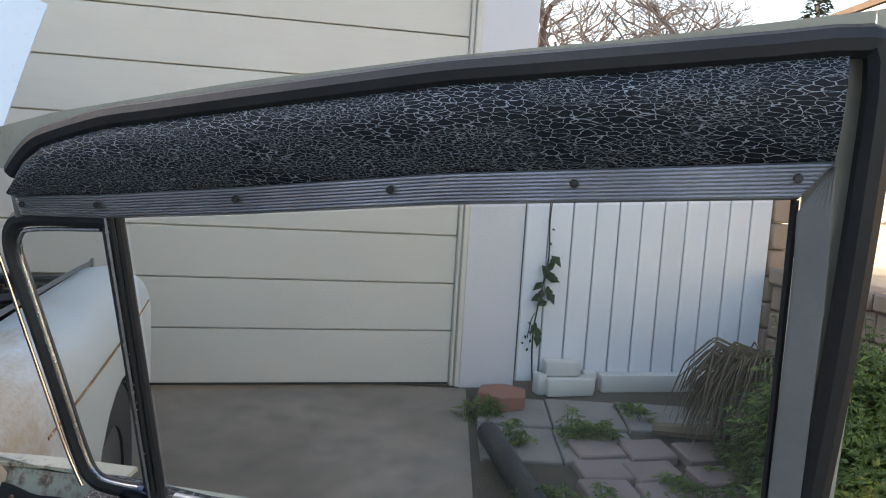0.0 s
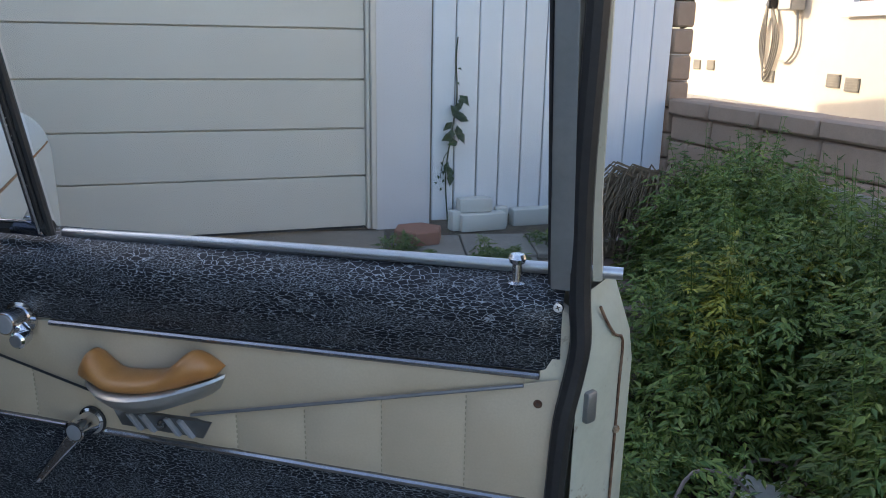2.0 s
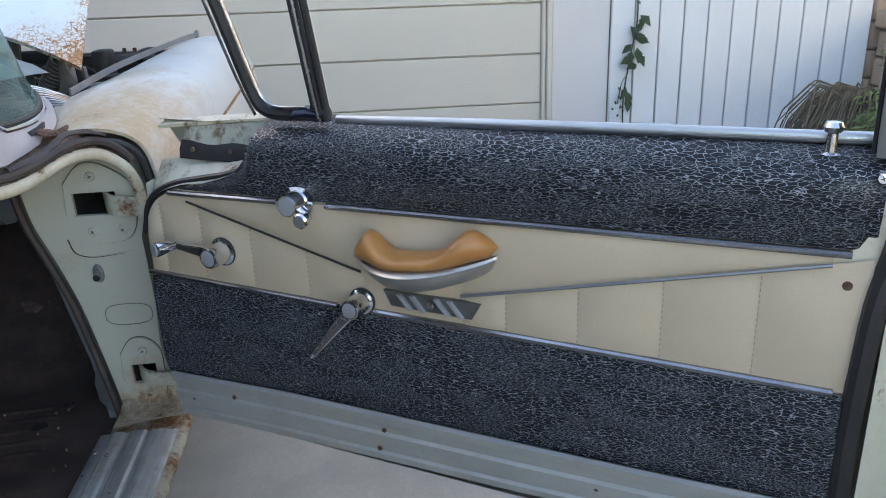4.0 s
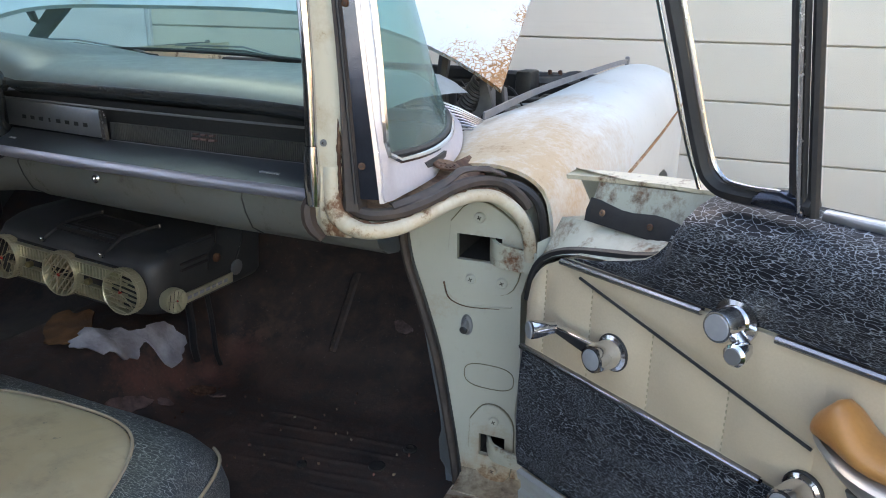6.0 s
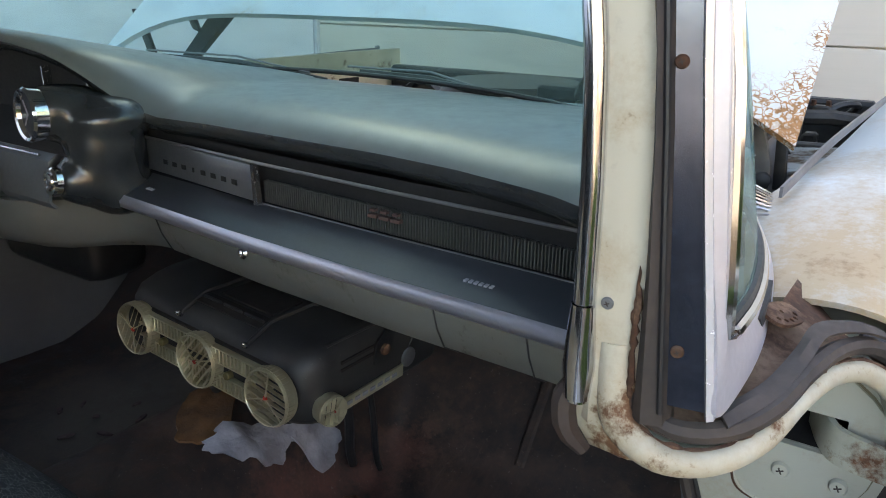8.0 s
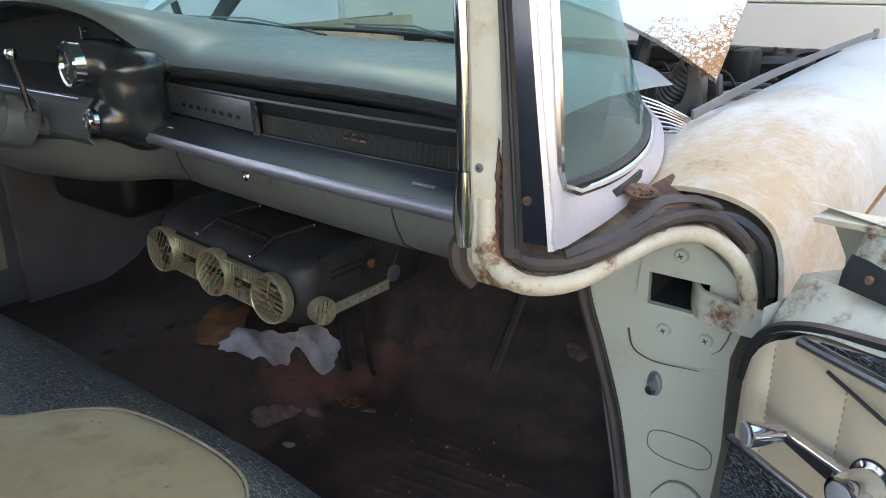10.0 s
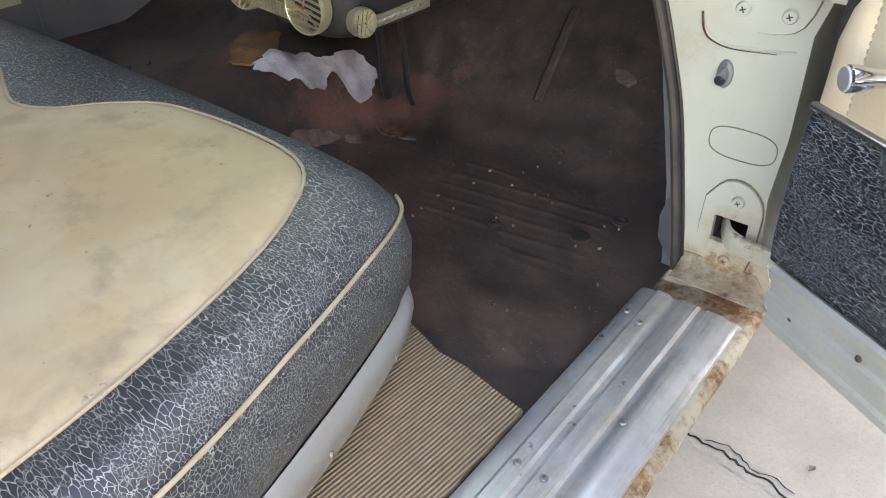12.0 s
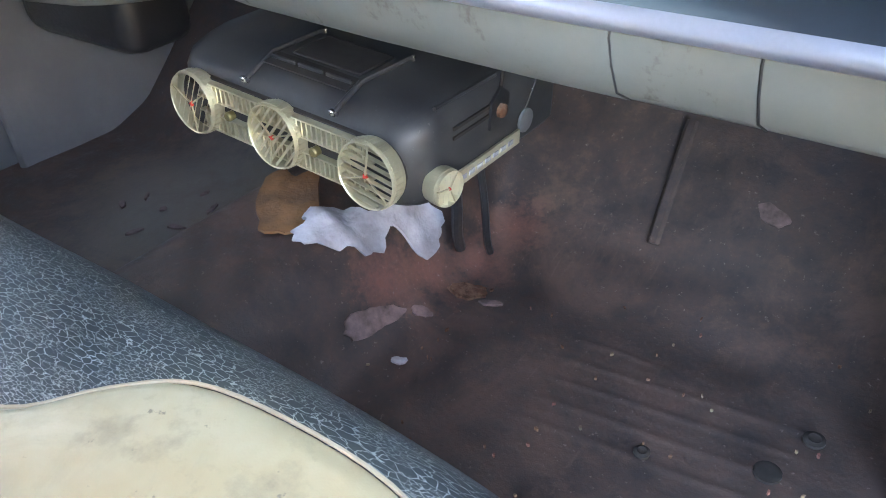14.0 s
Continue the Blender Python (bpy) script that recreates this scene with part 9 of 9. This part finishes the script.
def build_seat():
    seat = thing("bench_seat", (-1.6, 0.5, 0.1), "black crackle vinyl bench seat with a worn cream insert", "seat")
    edge2 = smooth_line([Vector((x, y, 0)) for x, y in SEAT_EDGE], 4)
    edge = edge2 + [Vector((2 * MID - p.x, p.y, 0)) for p in edge2[-2::-1]]
    mid = Vector((MID, -1.15, 0))
    bm = bmesh.new()
    rows = []
    for f, dz, grow in ((1.0, -0.165, -0.030), (1.0, -0.145, -0.002), (1.0, -0.105, 0.016), (1.0, -0.060, 0.018), (1.0, -0.022, 0.008), (0.985, -0.006, 0), (0.96, 0, 0), (0.92, 0, 0), (0.87, 0, 0), (0.8, 0, 0), (0.7, 0, 0), (0.5, 0, 0), (0.25, 0, 0)):
        row = []
        for p in edge:
            d = (p - mid).normalized()
            q = mid + (p - mid) * f + d * grow
            top = seat_top(q.x, q.y) if f < 1 else seat_top(mid.x + (p.x - mid.x) * 0.985, mid.y + (p.y - mid.y) * 0.985) - 0.012
            row.append(Vector((q.x, q.y, top + dz)))
        rows.append(row)
    sheet(bm, rows)
    part("cushion", bm, VINYL_SEAT, seat, "black crackle vinyl border", CAR, angle=80)
    # cream insert, just proud
    c2 = smooth_line([Vector((x, y, 0)) for x, y in CREAM_EDGE], 4)
    ce = c2 + [Vector((2 * MID - p.x, p.y, 0)) for p in c2[-2::-1]]
    bm = bmesh.new()
    rows = []
    for f, lift in ((1.0, -0.002), (0.992, 0.003), (0.97, 0.005), (0.92, 0.006), (0.85, 0.006), (0.7, 0.006), (0.5, 0.006), (0.25, 0.006)):
        rows.append([Vector((q.x, q.y, seat_top(q.x, q.y) + lift)) for q in (mid + (p - mid) * f for p in ce)])
    sheet(bm, rows)
    part("insert", bm, SEAT_CREAM, seat, "stained cream vinyl insert", CAR, angle=80)
    part("insert_welt", tubed([Vector((p.x, p.y, seat_top(p.x, p.y) + 0.002)) for p in ce], 0.0022, 6), PIPING, seat, m=CAR)
    # piping along the side
    pipe = [Vector((p.x, p.y, 0)) for p in edge2[:25]]
    pts = []
    for p in pipe:
        d = (p - mid).normalized()
        q = mid + (p - mid) * 0.985
        pts.append(Vector((p.x, p.y, seat_top(q.x, q.y) - 0.028)) + d * 0.008)
    part("side_piping", tubed(pts, 0.0024, 7), PIPING, seat, "cream piping along the seat side", CAR)
    # painted side shield
    bm = bmesh.new()
    sh = edge2[:24]
    rows = []
    for dz, g in ((0.228, 0.016), (0.222, 0.026), (0.205, 0.029), (0.180, 0.024), (0.150, 0.010)):
        rows.append([Vector((p.x, p.y, dz)) + (p - mid).normalized() * (g - 0.012) for p in sh])
    sheet(bm, rows, 0.003)
    part("side_shield", bm, plain("silver_paint", (0.34, 0.34, 0.33), (0.28, 0.28, 0.27), 120, 8, 0.42, 0.3), seat, "silver painted seat side shield", CAR, angle=60)
    for k in (6, 12, 17):
        p = sh[k]
        d = (p - mid).normalized()
        screw("screw", p + Vector((0, 0, 0.200)) + d * 0.0205, d, seat, 0.004, DULL_METAL, CAR)
    bm = bmesh.new()
    box(bm, 2 * MID + 0.26, -0.26, -1.2, -0.40, 0.105, 0.26)
    part("seat_base", bm, BLACK, seat, m=CAR)
    part("backrest", boxed(2 * MID + 0.14, -0.14, -1.42, -1.22, 0.30, 0.88, 0.06, 3), VINYL_SEAT, seat, "black vinyl backrest", CAR)


FLAKE_PALE = plain("pale_primer", (0.19, 0.125, 0.115), (0.06, 0.042, 0.040), 90, 40, 0.9, 0, 0.5, 0.002)


def build_floor_things():
    r = random.Random(3)
    bm = bmesh.new()
    out = [(-0.30, -0.285), (-0.255, -0.300), (-0.20, -0.312), (-0.15, -0.322), (-0.10, -0.325), (-0.062, -0.335), (-0.060, -0.60), (-0.060, -1.2), (-0.30, -1.2)]
    slab(bm, [(x + r.uniform(-.004, .004), y + r.uniform(-.006, .006), 0.129) for x, y in out], (0, 0, -0.009))
    solo("floor_mat", bm, CARPET, "worn tan ribbed floor mat beside the seat", "floor mat", m=CAR)
    def scrap(name, cx, cy, sx, sy, mat, label, turn=0.0, lift=0.012, seed=1, cat="scrap"):
        q = random.Random(seed)
        bm = bmesh.new()
        pts = []
        for k in range(30):
            a = 2 * math.pi * k / 30
            rr = 0.92 + 0.38 * noise.noise((math.cos(a) * 1.3 + seed * 7.3, math.sin(a) * 1.3, seed)) + q.uniform(-.07, .07)
            u, v = sx * rr * math.cos(a), sy * rr * math.sin(a)
            pts.append(Vector((cx + u * math.cos(turn) - v * math.sin(turn), cy + u * math.sin(turn) + v * math.cos(turn), 0)))
        c = Vector((cx, cy, 0))
        rows = []
        for f in (1.0, 0.85, 0.68, 0.5, 0.32, 0.12, 0.004):
            rows.append([Vector((p.x, p.y, floor_z(p.x, p.y) + lift * (0.5 + 0.8 * noise.noise((p.x * 30, p.y * 30, seed))) + 0.005)) for p in (c + (o - c) * f for o in pts)])
        sheet(bm, [r_ + [r_[0]] for r_ in rows], -0.004)
        solo(name, bm, mat, label, cat, m=CAR)
    scrap("torn_padding", -0.790, -0.012, 0.072, 0.036, PALE_PADDING, "torn grey-white padding hanging over the tunnel edge", radians(58), 0.020, 12, "padding")
    scrap("torn_padding", -0.750, 0.115, 0.054, 0.026, PALE_PADDING, "torn grey-white padding scrap under the unit", radians(75), 0.022, 2, "padding")
    scrap("torn_padding", -0.768, 0.055, 0.026, 0.015, PALE_PADDING, "small torn tab of grey-white padding", radians(80), 0.024, 17, "padding")
    scrap("felt_patch", -0.895, -0.005, 0.105, 0.052, BROWN_FELT, "brown felt underlay patch on the tunnel", radians(-45), 0.006, 4, "felt")
    scrap("primer_flake", -0.665, 0.125, 0.03, 0.018, RUST, "flaking rust on the floor", radians(30), 0.004, 7, "flake")
    scrap("primer_flake", -0.716, -0.035, 0.055, 0.012, FLAKE_PALE, "pale pinkish flake of old paint on the floor", radians(82), 0.003, 31, "flake")
    scrap("primer_flake", -0.690, 0.040, 0.016, 0.009, FLAKE_PALE, "pale pinkish flake of old paint on the floor", radians(40), 0.003, 32, "flake")
    scrap("primer_flake", -0.620, 0.115, 0.020, 0.006, FLAKE_PALE, "pale pinkish flake of old paint on the floor", radians(20), 0.003, 33, "flake")
    scrap("primer_flake", -0.310, 0.385, 0.026, 0.012, FLAKE_PALE, "pale pinkish flake of old paint on the floor", radians(-15), 0.003, 34, "flake")
    scrap("grey_scrap", -0.66, -0.055, 0.012, 0.006, PALE_PADDING, "small grey scrap on the floor", radians(30), 0.008, 8, "scrap")
    for k in range(8):
        scrap("paint_flake", r.gauss(-1.24, 0.07), r.gauss(0.05, 0.05), r.uniform(.008, .020), r.uniform(.003, .006), FLAKE_PALE, "pale flake of old paint on the floor", r.uniform(0, 3), 0.005, 200 + k, "flake")
    for k in range(60):
        x, y = r.uniform(-0.70, -0.09), r.uniform(-0.28, 0.24)
        scrap("debris", x, y, r.uniform(.0012, .0034), r.uniform(.0008, .0020), r.choice((RUST, RUST, RUST, PINK_DUST, DRY)), "small crumb of debris on the car floor", r.uniform(0, 3), 0.002, 20 + k, "debris")


build_dash()
build_top()
build_ac()
build_seat()
build_floor_things()
